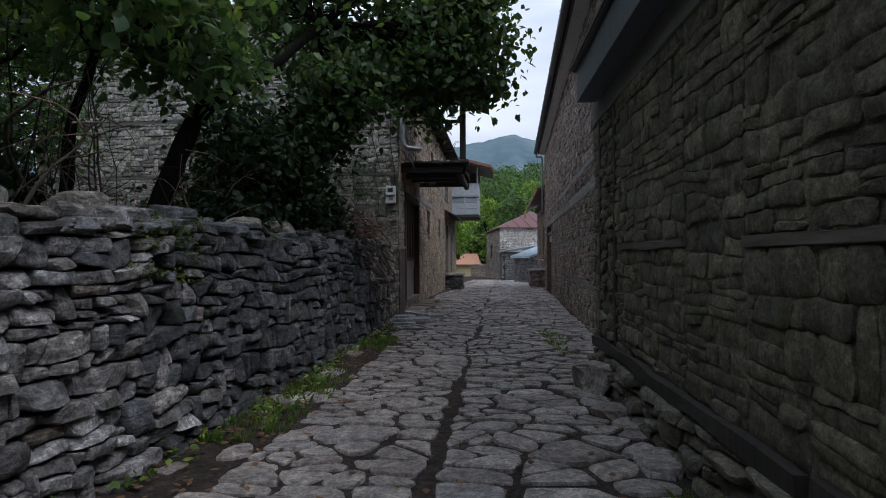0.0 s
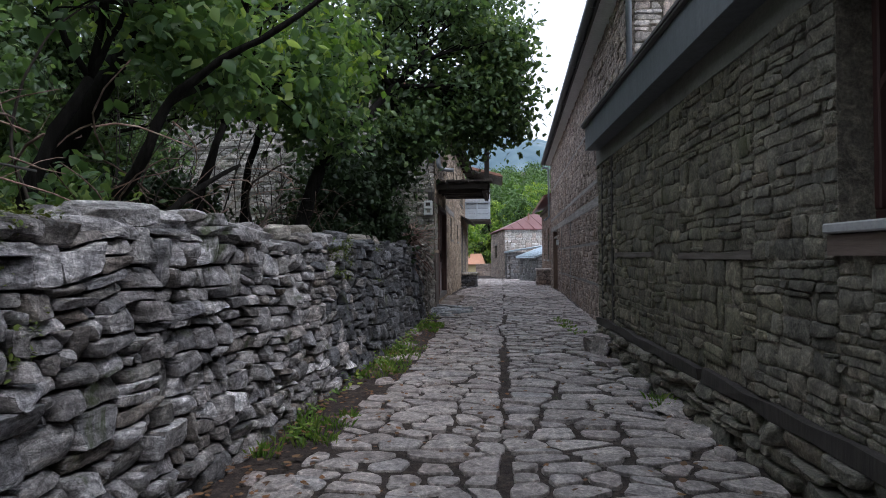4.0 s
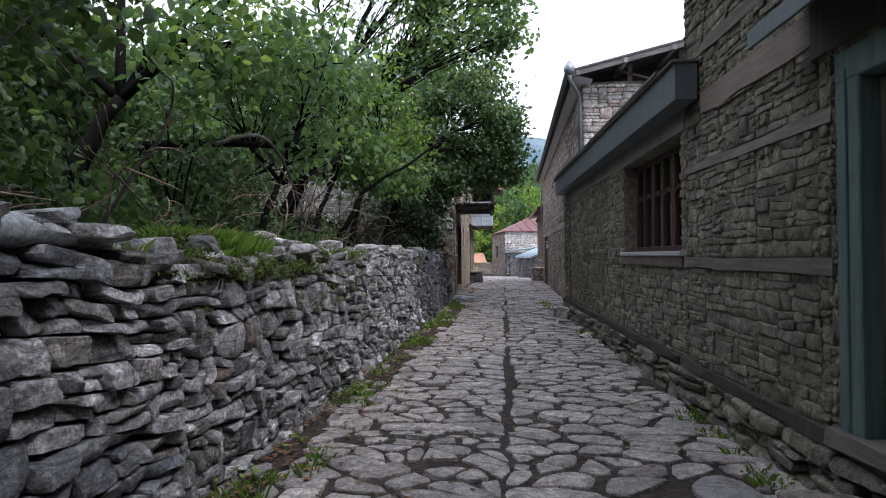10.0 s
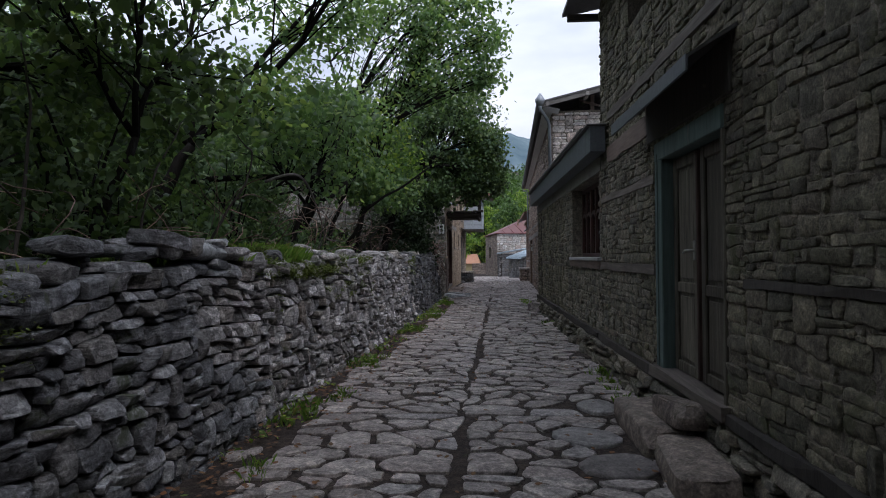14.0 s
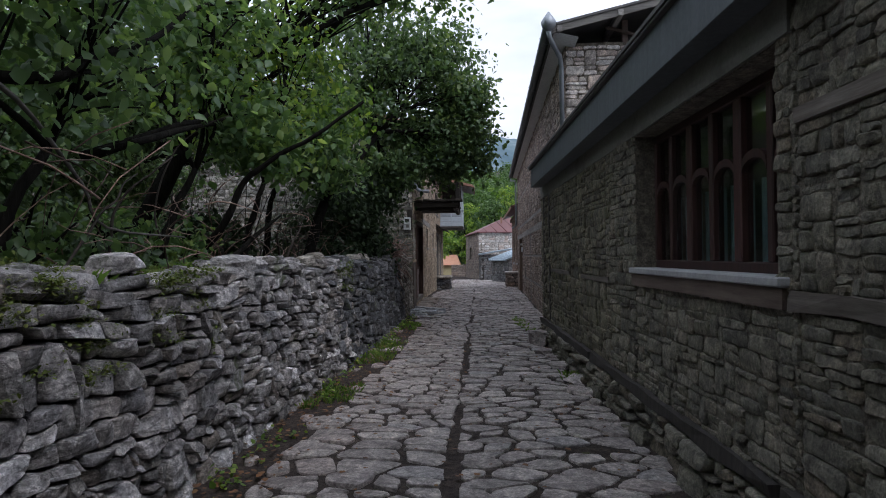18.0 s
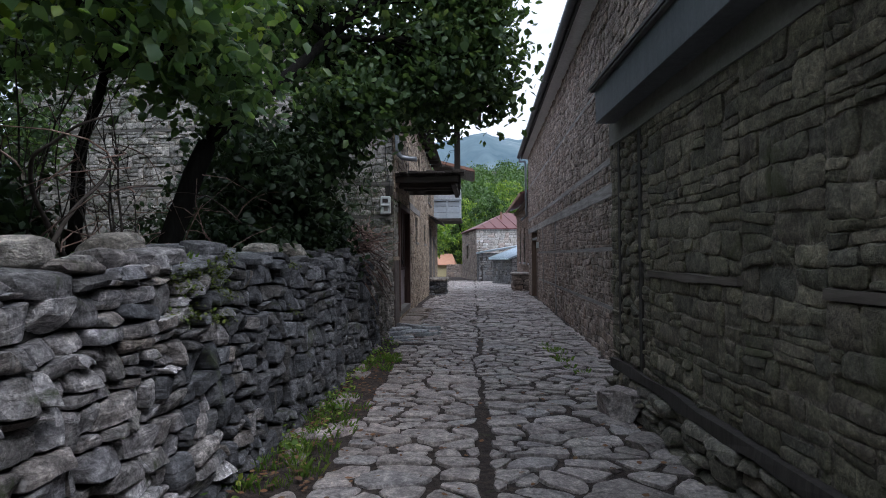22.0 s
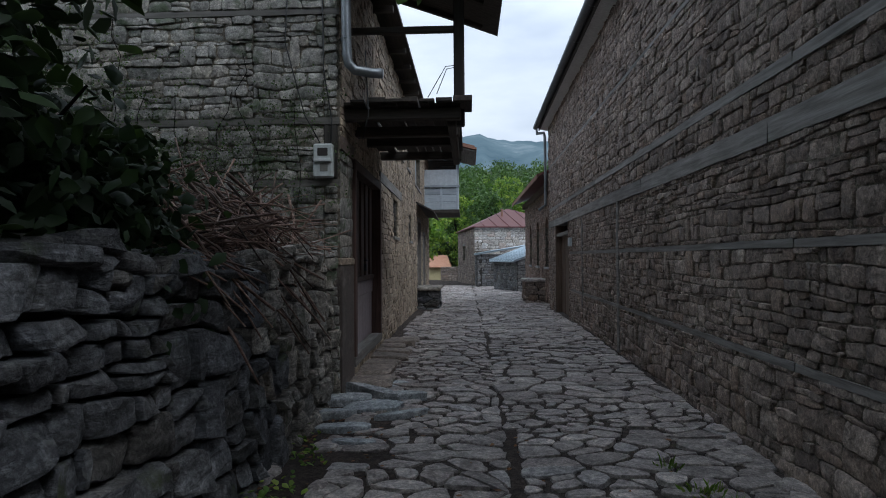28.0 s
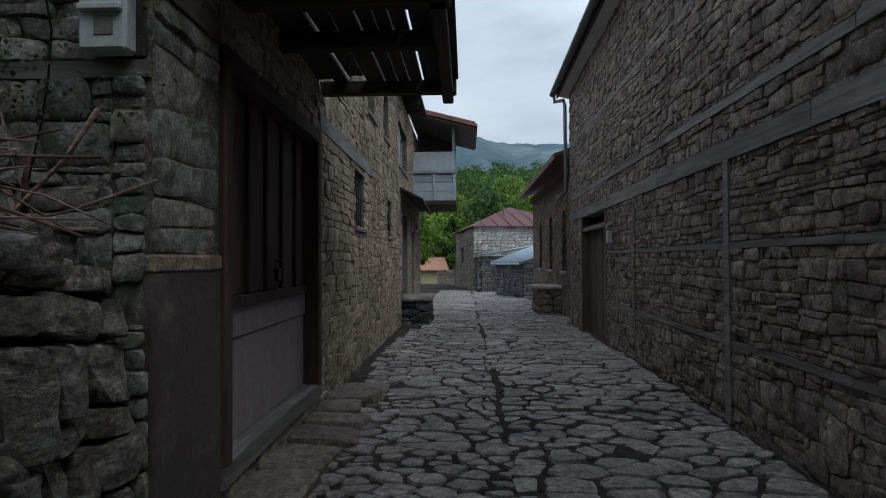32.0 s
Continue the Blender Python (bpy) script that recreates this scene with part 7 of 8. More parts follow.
build_forest()
for k, (x, y, h, r, mt) in enumerate(((-5.2, 34, 6.6, 2.8, "leaf_bright"), (-5.1, 42, 6.6, 2.8, "leaf_bright"), (-6.5, 46, 7.4, 3.2, "leaf_far"), (-6.2, 54, 6.6, 3.0, "leaf_far"), (-1.5, 70, 9.5, 3.8, "leaf_bright"), (2.2, 67, 9.5, 3.6, "leaf_far"), (6.5, 66, 9.0, 3.4, "leaf_bright"), (-5.0, 72, 10.0, 4.0, "leaf_far"), (10.5, 62, 9.0, 3.6, "leaf_far"), (4.5, 76, 12.0, 4.2, "leaf_bright"), (0.0, 80, 12.0, 4.4, "leaf_far"))):
    z, low = level(y), 0.32 if k > 3 else 0.5
    tree((x, y, z), (x + 0.2, y, z + h * 0.35), [((x, y, z + h * 0.55), (r, r, h * 0.38), 90), ((x + r * 0.4, y - 0.5, z + h * low), (r * 0.8, r * 0.8, h * 0.28 if k > 3 else h * 0.2), 60), ((x - r * 0.3, y, z + h * 0.85), (r * 0.6, r * 0.6, h * 0.2), 35)], 300 + k, 0.2, 0.24, 40, "tree", "leafy green tree behind the houses", mt, "village trees")


# ---------------------------------------------------------------- garden trees and bushes
GZ = garden_height
tree((-3.12, 4.9, GZ(-3.12, 4.9)), (-2.2, 7.1, 4.1),
     [((-2.7, 7.9, 4.5), (1.5, 1.4, 0.9), 74), ((-1.1, 8.1, 4.0), (0.9, 1.0, 0.85), 78), ((-0.5, 7.9, 4.1), (0.62, 0.8, 0.8), 62), ((-0.55, 7.9, 4.95), (0.7, 0.9, 0.5), 46), ((-3.6, 7.6, 5.6), (1.7, 1.8, 0.9), 62), ((-1.8, 7.9, 5.6), (1.3, 1.4, 0.6), 60), ((-1.1, 8.0, 6.2), (1.0, 1.2, 0.6), 40), ((-2.6, 8.0, 6.6), (1.2, 1.3, 0.6), 36), ((-2.1, 7.4, 3.4), (0.6, 0.6, 0.5), 46)],
     401, 0.08, 0.105, 42, "tree", "dark leafy tree leaning over the garden wall", "leaf_mid", clusters=1.25, tuft=0.18, via=((-3.02, 5.1, 1.9), (-2.88, 5.3, 2.5), (-2.77, 5.55, 2.8), (-2.68, 6.0, 3.1), (-2.5, 6.5, 3.5)))
# low foliage of the leaning tree, split off to take the shade-dark leaf
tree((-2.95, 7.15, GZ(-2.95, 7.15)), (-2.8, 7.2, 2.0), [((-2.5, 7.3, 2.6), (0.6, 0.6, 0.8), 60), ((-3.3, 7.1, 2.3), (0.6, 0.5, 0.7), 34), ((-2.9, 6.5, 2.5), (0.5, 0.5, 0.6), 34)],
     406, 0.04, 0.095, 42, "tree", "low tree foliage against the garden wall, shade in its colour", "leaf_shaded_deep", "young trees", tuft=0.17)
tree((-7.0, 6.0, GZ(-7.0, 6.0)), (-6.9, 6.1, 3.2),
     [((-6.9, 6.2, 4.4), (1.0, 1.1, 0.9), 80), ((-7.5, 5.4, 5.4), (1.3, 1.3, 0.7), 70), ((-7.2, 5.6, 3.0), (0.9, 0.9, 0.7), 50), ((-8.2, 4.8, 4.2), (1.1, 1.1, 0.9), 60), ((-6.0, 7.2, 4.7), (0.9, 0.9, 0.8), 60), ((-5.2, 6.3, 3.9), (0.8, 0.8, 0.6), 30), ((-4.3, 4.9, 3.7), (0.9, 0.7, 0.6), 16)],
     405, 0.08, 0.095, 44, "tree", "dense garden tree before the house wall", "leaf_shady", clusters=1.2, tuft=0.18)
tree((-4.6, 2.3, GZ(-4.6, 2.3)), (-3.9, 2.7, 3.3),
     [((-2.4, 3.0, 5.2), (1.3, 1.6, 0.7), 30), ((-1.2, 3.0, 5.5), (0.8, 1.1, 0.5), 29), ((-0.5, 3.2, 5.5), (0.4, 0.8, 0.4), 18), ((-1.7, 3.2, 6.3), (0.9, 1.1, 0.6), 48), ((-0.5, 3.3, 6.3), (0.5, 0.9, 0.5), 29), ((-2.4, 3.0, 7.1), (1.2, 1.2, 0.5), 43), ((-0.9, 3.2, 7.1), (0.8, 1.0, 0.45), 30), ((-3.8, 2.6, 6.2), (1.6, 1.8, 0.8), 29), ((-5.4, 2.2, 5.0), (1.3, 1.5, 1.0), 19), ((-3.0, 4.4, 4.3), (0.9, 1.1, 0.6), 26), ((-3.5, 1.5, 4.2), (1.0, 0.9, 0.5), 36), ((-2.7, 3.7, 3.15), (0.6, 0.6, 0.35), 26), ((-3.3, 5.0, 3.35), (0.6, 0.5, 0.4), 22), ((-4.2, 3.6, 4.6), (0.9, 0.9, 0.6), 30), ((-2.75, 5.1, 3.05), (0.5, 0.4, 0.25), 24), ((-2.65, 1.9, 2.95), (0.5, 0.6, 0.3), 30)],
     402, 0.12, 0.105, 34, "tree", "walnut-leaved tree with slanting dark limbs", "leaf", clusters=1.0)
tree((-4.9, -2.4, GZ(-4.9, -2.4)), (-4.5, -1.9, 3.1),
     [((-2.6, -1.6, 5.3), (1.2, 1.5, 0.6), 28), ((-1.4, -2.6, 6.0), (1.0, 1.4, 0.5), 26), ((-4.4, -1.4, 6.0), (1.5, 1.7, 0.9), 28), ((-6.2, -2.4, 4.8), (1.5, 1.7, 1.0), 34), ((-3.4, -0.2, 4.1), (0.8, 1.0, 0.5), 20), ((-3.2, -2.2, 3.5), (0.7, 1.0, 0.5), 24)],
     403, 0.1, 0.105, 38, "tree", "broad-leaved tree with a dark forked trunk", "leaf", clusters=1.1)
# highest blobs over the lane are out of view, added to shade the walls
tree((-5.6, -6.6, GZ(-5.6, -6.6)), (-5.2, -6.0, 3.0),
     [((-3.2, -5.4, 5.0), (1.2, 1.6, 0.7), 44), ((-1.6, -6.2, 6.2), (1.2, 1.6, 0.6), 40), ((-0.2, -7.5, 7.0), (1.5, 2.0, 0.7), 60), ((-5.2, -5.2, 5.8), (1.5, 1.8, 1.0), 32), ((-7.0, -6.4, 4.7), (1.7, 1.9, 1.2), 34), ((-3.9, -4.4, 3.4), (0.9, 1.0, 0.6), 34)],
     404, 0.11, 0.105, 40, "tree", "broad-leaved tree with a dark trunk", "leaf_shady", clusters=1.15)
for k, (x, y, h) in enumerate(((-7.6, 2.4, 3.6), (-7.4, -0.6, 3.8), (-7.6, -3.6, 3.3), (-7.8, -6.6, 3.3), (-6.8, -10.5, 3.6), (-4.6, -11.0, 4.0), (-9.0, 5.4, 3.8), (-9.4, 8.6, 3.8), (-10.5, 0.8, 3.8), (-10.5, -4.6, 3.8))):
    z = GZ(x, y)
    tree((x, y, z), (x + 0.3, y, z + h * 0.35), [((x, y, z + h * 0.6), (1.9, 2.1, h * 0.3), 80), ((x + 0.9, y + 0.5, z + h * 0.4), (1.4, 1.6, h * 0.25), 60), ((x - 0.5, y, z + h * 0.9), (1.2, 1.3, h * 0.16), 30)], 420 + k, 0.14, 0.13, 44, "tree", "dense green garden tree", "leaf_shady" if y < -3 else "leaf_mid" if k % 2 else "leaf_dark", clusters=1.4, tuft=0.26)


# slender young trees just behind the wall
for k, (y, dx, h, mt) in enumerate(((-8.6, 0.0, 3.0, "leaf_shady"), (-7.2, 0.1, 3.4, "leaf_shady"), (-5.6, 0.0, 2.8, "leaf_shady"), (-1.2, 0.0, 2.4, "leaf_dark"), (0.9, 0.0, 2.7, "leaf"), (2.6, 0.1, 3.0, "leaf_bright"))):
    x = -3.4 + dx
    z = GZ(x, y)
    few = 0.72
    tree((x, y, z), (x + 0.25, y + 0.3, z + h * 0.42), [((x + 0.45, y + 0.5, z + h * 0.66), (0.7, 0.8, 0.42), 34 * few), ((x - 0.1, y - 0.3, z + h * 0.8), (0.75, 0.85, 0.45), 34 * few), ((x + 0.5, y + 0.2, z + h * 1.0), (0.8, 0.9, 0.4), 30 * few)], 440 + k, 0.045, 0.095, 22, "tree", "slender young tree behind the garden wall", mt, "young trees")
tree((-3.7, 4.7, GZ(-3.7, 4.7)), (-3.5, 4.8, 3.0), [((-2.9, 5.2, 4.0), (0.6, 0.8, 0.4), 26), ((-2.45, 4.4, 3.7), (0.45, 0.7, 0.3), 16), ((-3.5, 4.0, 3.9), (0.6, 0.7, 0.4), 18)], 448, 0.05, 0.125, 18, "tree", "slender young tree with bright yellow-green leaves", "leaf_bright", "young trees")
# an unseen great tree, added behind the start of the walk to darken the lane
tree((-5.0, -14.5, GZ(-5.0, -14.5)), (-4.2, -14.0, 4.2), [((-2.0, -12.5, 7.2), (2.2, 2.4, 1.2), 120), ((0.3, -13.5, 7.6), (2.2, 2.6, 1.1), 120), ((-4.5, -14.0, 7.0), (2.4, 2.6, 1.6), 110), ((-1.0, -16.0, 7.0), (2.4, 2.2, 1.4), 90)], 470, 0.2, 0.14, 34, "tree", "unseen tall tree added to shade the lane", "leaf_dark", clusters=1.4, tuft=0.26)


def bush(at, size, seed, material, label, stems=7, leaf=0.08, per=34, many=70):
    rng, nrng = random.Random(seed), np.random.default_rng(seed)
    x, y, z = at
    root = thing("bush", at, label, "bush", "garden bushes")
    chunks, centres = [], []
    for _ in range(stems):
        a = rng.uniform(0, 6.283)
        tip = (x + math.cos(a) * size[0] * rng.uniform(0.3, 1), y + math.sin(a) * size[1] * rng.uniform(0.3, 1), z + size[2] * rng.uniform(0.5, 1.05))
        p = bent((x + rng.uniform(-0.15, 0.15), y + rng.uniform(-0.15, 0.15), z - 0.05), tip, rng, 0.14, 5)
        chunks.append(tube_data(p, [0.024 - 0.0035 * i for i in range(6)], 5))
    for _ in range(many):
        d = Vector((rng.uniform(-1, 1), rng.uniform(-1, 1), rng.uniform(0.05, 1)))
        d = d / max(1.0, d.length) * rng.uniform(0.7, 1.05)
        centres.append((x + d.x * size[0], y + d.y * size[1], z + d.z * size[2]))
    v, f = joined(chunks)
    solid("stem", v, f, M["bark"], root, "", True)
    lv, lf = leaf_cloud(centres, per, (0.13, 0.13, 0.11), leaf, nrng)
    cloud_mesh("foliage", lv, lf, M[material], root)


rng_b = random.Random(61)
for k in range(24):
    y = -11.0 + k * 0.93
    x = -3.4 - rng_b.uniform(0, 0.8)
    tallness = rng_b.uniform(0.7, 1.7)
    if 8.4 < y or k % 5 == 4 or 1.4 < y < 6.2:
        continue
    if y > 0:
        tallness *= 0.7
    # darker leaf copies by place carry the foliage's shade
    bush((x, y, GZ(x, y)), (rng_b.uniform(0.6, 0.95), rng_b.uniform(0.6, 0.9), tallness), 500 + k, "leaf_shaded_deep" if y > 5 else "leaf_shady" if y < -4 else "leaf" if k % 4 == 1 else "leaf_mid", "tangled green bush behind the garden wall", per=26, many=52)
for k in range(12):
    y = -10.5 + k * 1.3
    x = -5.4 - rng_b.uniform(0, 1.4)
    bush((x, y, GZ(x, y)), (1.1, 1.0, rng_b.uniform(1.7, 2.6) if y < 1.6 else rng_b.uniform(0.5, 0.8)), 540 + k, "leaf_shady" if y < -3 else ("leaf_dark", "leaf_mid")[k % 2], "tall green bush in the garden", 9, 0.10, 36, 110)
# shade under the leaning tree is put into this darker leaf colour
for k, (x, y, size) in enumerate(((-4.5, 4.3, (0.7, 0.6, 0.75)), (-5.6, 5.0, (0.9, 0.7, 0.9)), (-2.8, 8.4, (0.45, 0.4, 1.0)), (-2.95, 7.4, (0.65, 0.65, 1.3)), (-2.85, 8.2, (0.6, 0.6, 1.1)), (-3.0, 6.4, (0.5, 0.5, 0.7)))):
    bush((x, y, GZ(x, y) - 0.05), size, 580 + k, "leaf_shaded_deep", "dark dense bush hanging over the wall", 9, 0.09, 44, 120)


def bare_shrub(x, y, h, seed):
    """Many thin dark stems from one root."""
    rng = random.Random(seed)
    root = thing("bare_shrub", (x, y, GZ(x, y)), "leafless shrub with thin brown stems", "shrub", "bare shrubs")
    for _ in range(6):
        a, lean = rng.uniform(0, 6.283), rng.uniform(0.1, 0.5)
        tip = Vector((x + math.cos(a) * lean * h, y + math.sin(a) * lean * h, GZ(x, y) + h * rng.uniform(0.7, 1.1)))
        p = bent((x + rng.uniform(-0.1, 0.1), y + rng.uniform(-0.1, 0.1), GZ(x, y) - 0.05), tip, rng, 0.1, 6)
        r = rng.uniform(0.006, 0.013)
        chunks = [tube_data(p, [r * (1 - 0.12 * i) for i in range(7)], 5)]
        for i in (2, 3, 4, 5):
            for _ in range(2):
                d = Vector((rng.gauss(0, 1), rng.gauss(0, 1), rng.uniform(0.1, 1.0))).normalized() * rng.uniform(0.2, 0.6)
                q = bent(p[i], p[i] + d, rng, 0.12, 3)
                chunks.append(tube_data(q, [r * 0.45, r * 0.35, r * 0.28, r * 0.18], 3))
        v, f = joined(chunks)
        solid("stem", v, f, M["brown_bark"], root, "", True)


for k, (x, y, h) in enumerate(((-3.9, 4.6, 2.4), (-4.9, 3.9, 2.3), (-3.0, 4.2, 1.3), (-5.6, 6.6, 2.0))):
    bare_shrub(x, y, h, 600 + k)


# slanting bare stems that lean over the wall
def bare_stem(points, r, label="bare slanting stem of a garden shrub", material="bark"):
    points = smooth_path(points)
    radii = [r * (1 - 0.7 * i / (len(points) - 1)) * (1 + 0.08 * math.sin(i * 1.9)) for i in range(len(points))]
    v, f = tube_data(points, radii, 7)
    solid("bare_branch", v, f, M[material], None, label, True, category="branch", group="bare branches")


rng_s = random.Random(62)
for k in range(16):
    y = -8.5 + k * 1.05
    x = -2.95 - rng_s.uniform(0, 0.6)
    z = GZ(x, y)
    tip = Vector((x + rng_s.uniform(0.1, 0.8), y + rng_s.uniform(-1.0, 1.2), z + rng_s.uniform(0.6, 2.0)))
    bare_stem(bent((x, y, z - 0.05), tip, rng_s, 0.22, 7), rng_s.uniform(0.009, 0.02), material="brown_bark")
THICK = "thick dark limb slanting over the wall"
bare_stem([(-3.42, 1.5, 1.3), (-3.3, 1.47, 1.56), (-3.0, 1.42, 1.85), (-2.84, 1.38, 2.09), (-2.71, 1.42, 2.4), (-2.35, 1.43, 2.66), (-1.97, 1.45, 2.86), (-1.45, 1.55, 3.25)], 0.055, THICK)
bare_stem([(-3.02, 1.45, 1.3), (-2.95, 1.57, 1.53), (-2.84, 1.75, 1.7), (-2.73, 1.97, 1.9), (-2.62, 2.3, 2.08)], 0.045, THICK)
bare_stem([(-2.72, 1.42, 2.38), (-2.68, 1.8, 2.6), (-2.6, 2.5, 2.95), (-2.5, 3.4, 3.3)], 0.03, THICK)
bare_stem([(-4.5, -1.9, 2.6), (-3.6, -1.6, 2.68), (-2.95, -1.18, 2.72), (-2.9, -0.88, 2.94), (-2.9, -0.04, 3.39), (-2.9, 0.7, 3.96), (-2.8, 1.6, 4.4)], 0.05, THICK)
bare_stem([(-3.4, -0.2, 2.4), (-2.95, 0.42, 2.76), (-2.9, 0.86, 2.94), (-2.9, 1.32, 3.22), (-2.8, 2.0, 3.5)], 0.04, THICK)
bare_stem([(-3.2, -2.4, 2.5), (-2.9, -2.12, 2.63), (-2.9, -1.49, 2.51), (-2.9, -0.92, 2.08), (-2.88, -0.68, 1.8), (-2.85, 0.4, 1.76)], 0.022, "long pale bare stem bending over the wall", "pale_bark")
bare_stem([(-3.2, -0.3, 2.4), (-2.9, 0.0, 2.59), (-2.9, 1.47, 3.08), (-2.88, 1.95, 3.26)], 0.04, THICK)
bare_stem(bent((-3.2, -4.8, 1.3), (-2.5, -3.4, 1.5), random.Random(4), 0.5, 8), 0.02)


def build_tangle():
    """Thin bare twigs tangled behind the wall."""
    rng = random.Random(66)
    chunks = []
    for _ in range(420):
        y = rng.uniform(-9.0, 8.5)
        x = -2.62 - 1.3 * rng.random() ** 1.5
        z = 1.3 + 0.9 * rng.random() ** 1.6
        a, ln = rng.uniform(0, 6.283), rng.uniform(0.3, 1.1)
        d = Vector((math.cos(a) * 0.6, math.sin(a), rng.gauss(0.15, 0.45))) * ln * 0.5
        c = Vector((x, y, z))
        p = bent(c - d, c + d, rng, 0.16, 4)
        p = [Vector((min(q.x, -2.3), q.y, max(q.z, 1.32))) for q in p]
        r = rng.uniform(0.003, 0.008)
        chunks.append(tube_data(p, [r, r, r * 0.85, r * 0.7, r * 0.4], 4))
    v, f = joined(chunks)
    solid("twig_tangle", v, f, M["twig"], None, "tangle of thin bare twigs behind the garden wall", True, category="twigs", kind="stuff")


build_tangle()


def build_brush():
    """Cut twigs heaped on the wall beside the house."""
    rng = random.Random(63)
    chunks = []
    for _ in range(760):
        y = rng.uniform(8.5, 11.4)
        x = -2.3 - 2.4 * rng.random() ** 1.3
        h = max(0.03, 0.68 * (1 - ((y - 10.5) / 2.0) ** 2) * (1 - abs(x + 3.1) / 1.8))
        z = 1.38 + rng.random() * h
        a = rng.gauss(0.45, 1.25)
        ln = rng.uniform(0.3, 1.3)
        d = Vector((math.cos(a), -math.sin(a) * rng.uniform(0.1, 0.8), rng.gauss(-0.26, 0.34))) * ln * 0.5
        c = Vector((x, y, z + 0.1))
        p = bent(c - d, c + d, rng, 0.09, 3)
        p = [Vector((min(q.x, -1.88), min(q.y, 11.46), max(q.z, 1.36 if q.x < -2.1 else 0.75))) for q in p]
        r = rng.uniform(0.005, 0.011) if rng.random() < 0.78 else rng.uniform(0.011, 0.019)
        chunks.append(tube_data(p, [r, r * 0.9, r * 0.75, r * 0.5], 4))
    for _ in range(16):
        y = rng.uniform(8.9, 10.5)
        top = Vector((-2.5 - rng.uniform(0, 0.4), y - rng.uniform(-0.2, 0.5), 1.75 + rng.uniform(0, 0.35)))
        foot = Vector((-1.98 + rng.uniform(-0.03, 0.1), y + rng.uniform(-0.3, 0.3), rng.uniform(0.75, 1.3)))
        r = rng.uniform(0.008, 0.016)
        chunks.append(tube_data(bent(top, foot, rng, 0.05, 4), [r, r, r * 0.9, r * 0.8, r * 0.5], 5))
    v, f = joined(chunks)
    solid("brushwood_pile", v, f, M["twig"], None, "heap of dry cut brushwood on the garden wall", True, category="brushwood", kind="stuff")


build_brush()


def build_creeper():
    """Thin creeper on the garden side of the house."""
    rng, nrng = random.Random(67), np.random.default_rng(67)
    root = thing("creeper", (-4.2, 11.46, 1.3), "thin green creeper spreading over the stone wall", "creeper")
    centres = []
    for k in range(9):
        x = -5.6 + k * 0.36 + rng.uniform(-0.15, 0.15)
        z, pts = 1.2, []
        while z < 3.1 + 1.2 * rng.random():
            pts.append((x, 11.485, z))
            if z > 1.6 and noise.noise(Vector((x * 1.1, 3, z * 1.4))) > -0.12:
                for _ in range(6):
                    centres.append((x + rng.gauss(0, 0.2), 11.475, z + rng.gauss(0, 0.12)))
            x += rng.uniform(-0.1, 0.13)
            z += 0.2
        if len(pts) > 2:
            tube("stem", pts, [0.005] * len(pts), M["bark"], root, "", 4)
    lv, lf = leaf_cloud(centres, 22, (0.12, 0.008, 0.05), 0.024, nrng, 0.3)
    lv[:, 1] = np.minimum(lv[:, 1], 11.49)
    cloud_mesh("foliage", lv, lf, M["leaf_shady"], root)


build_creeper()


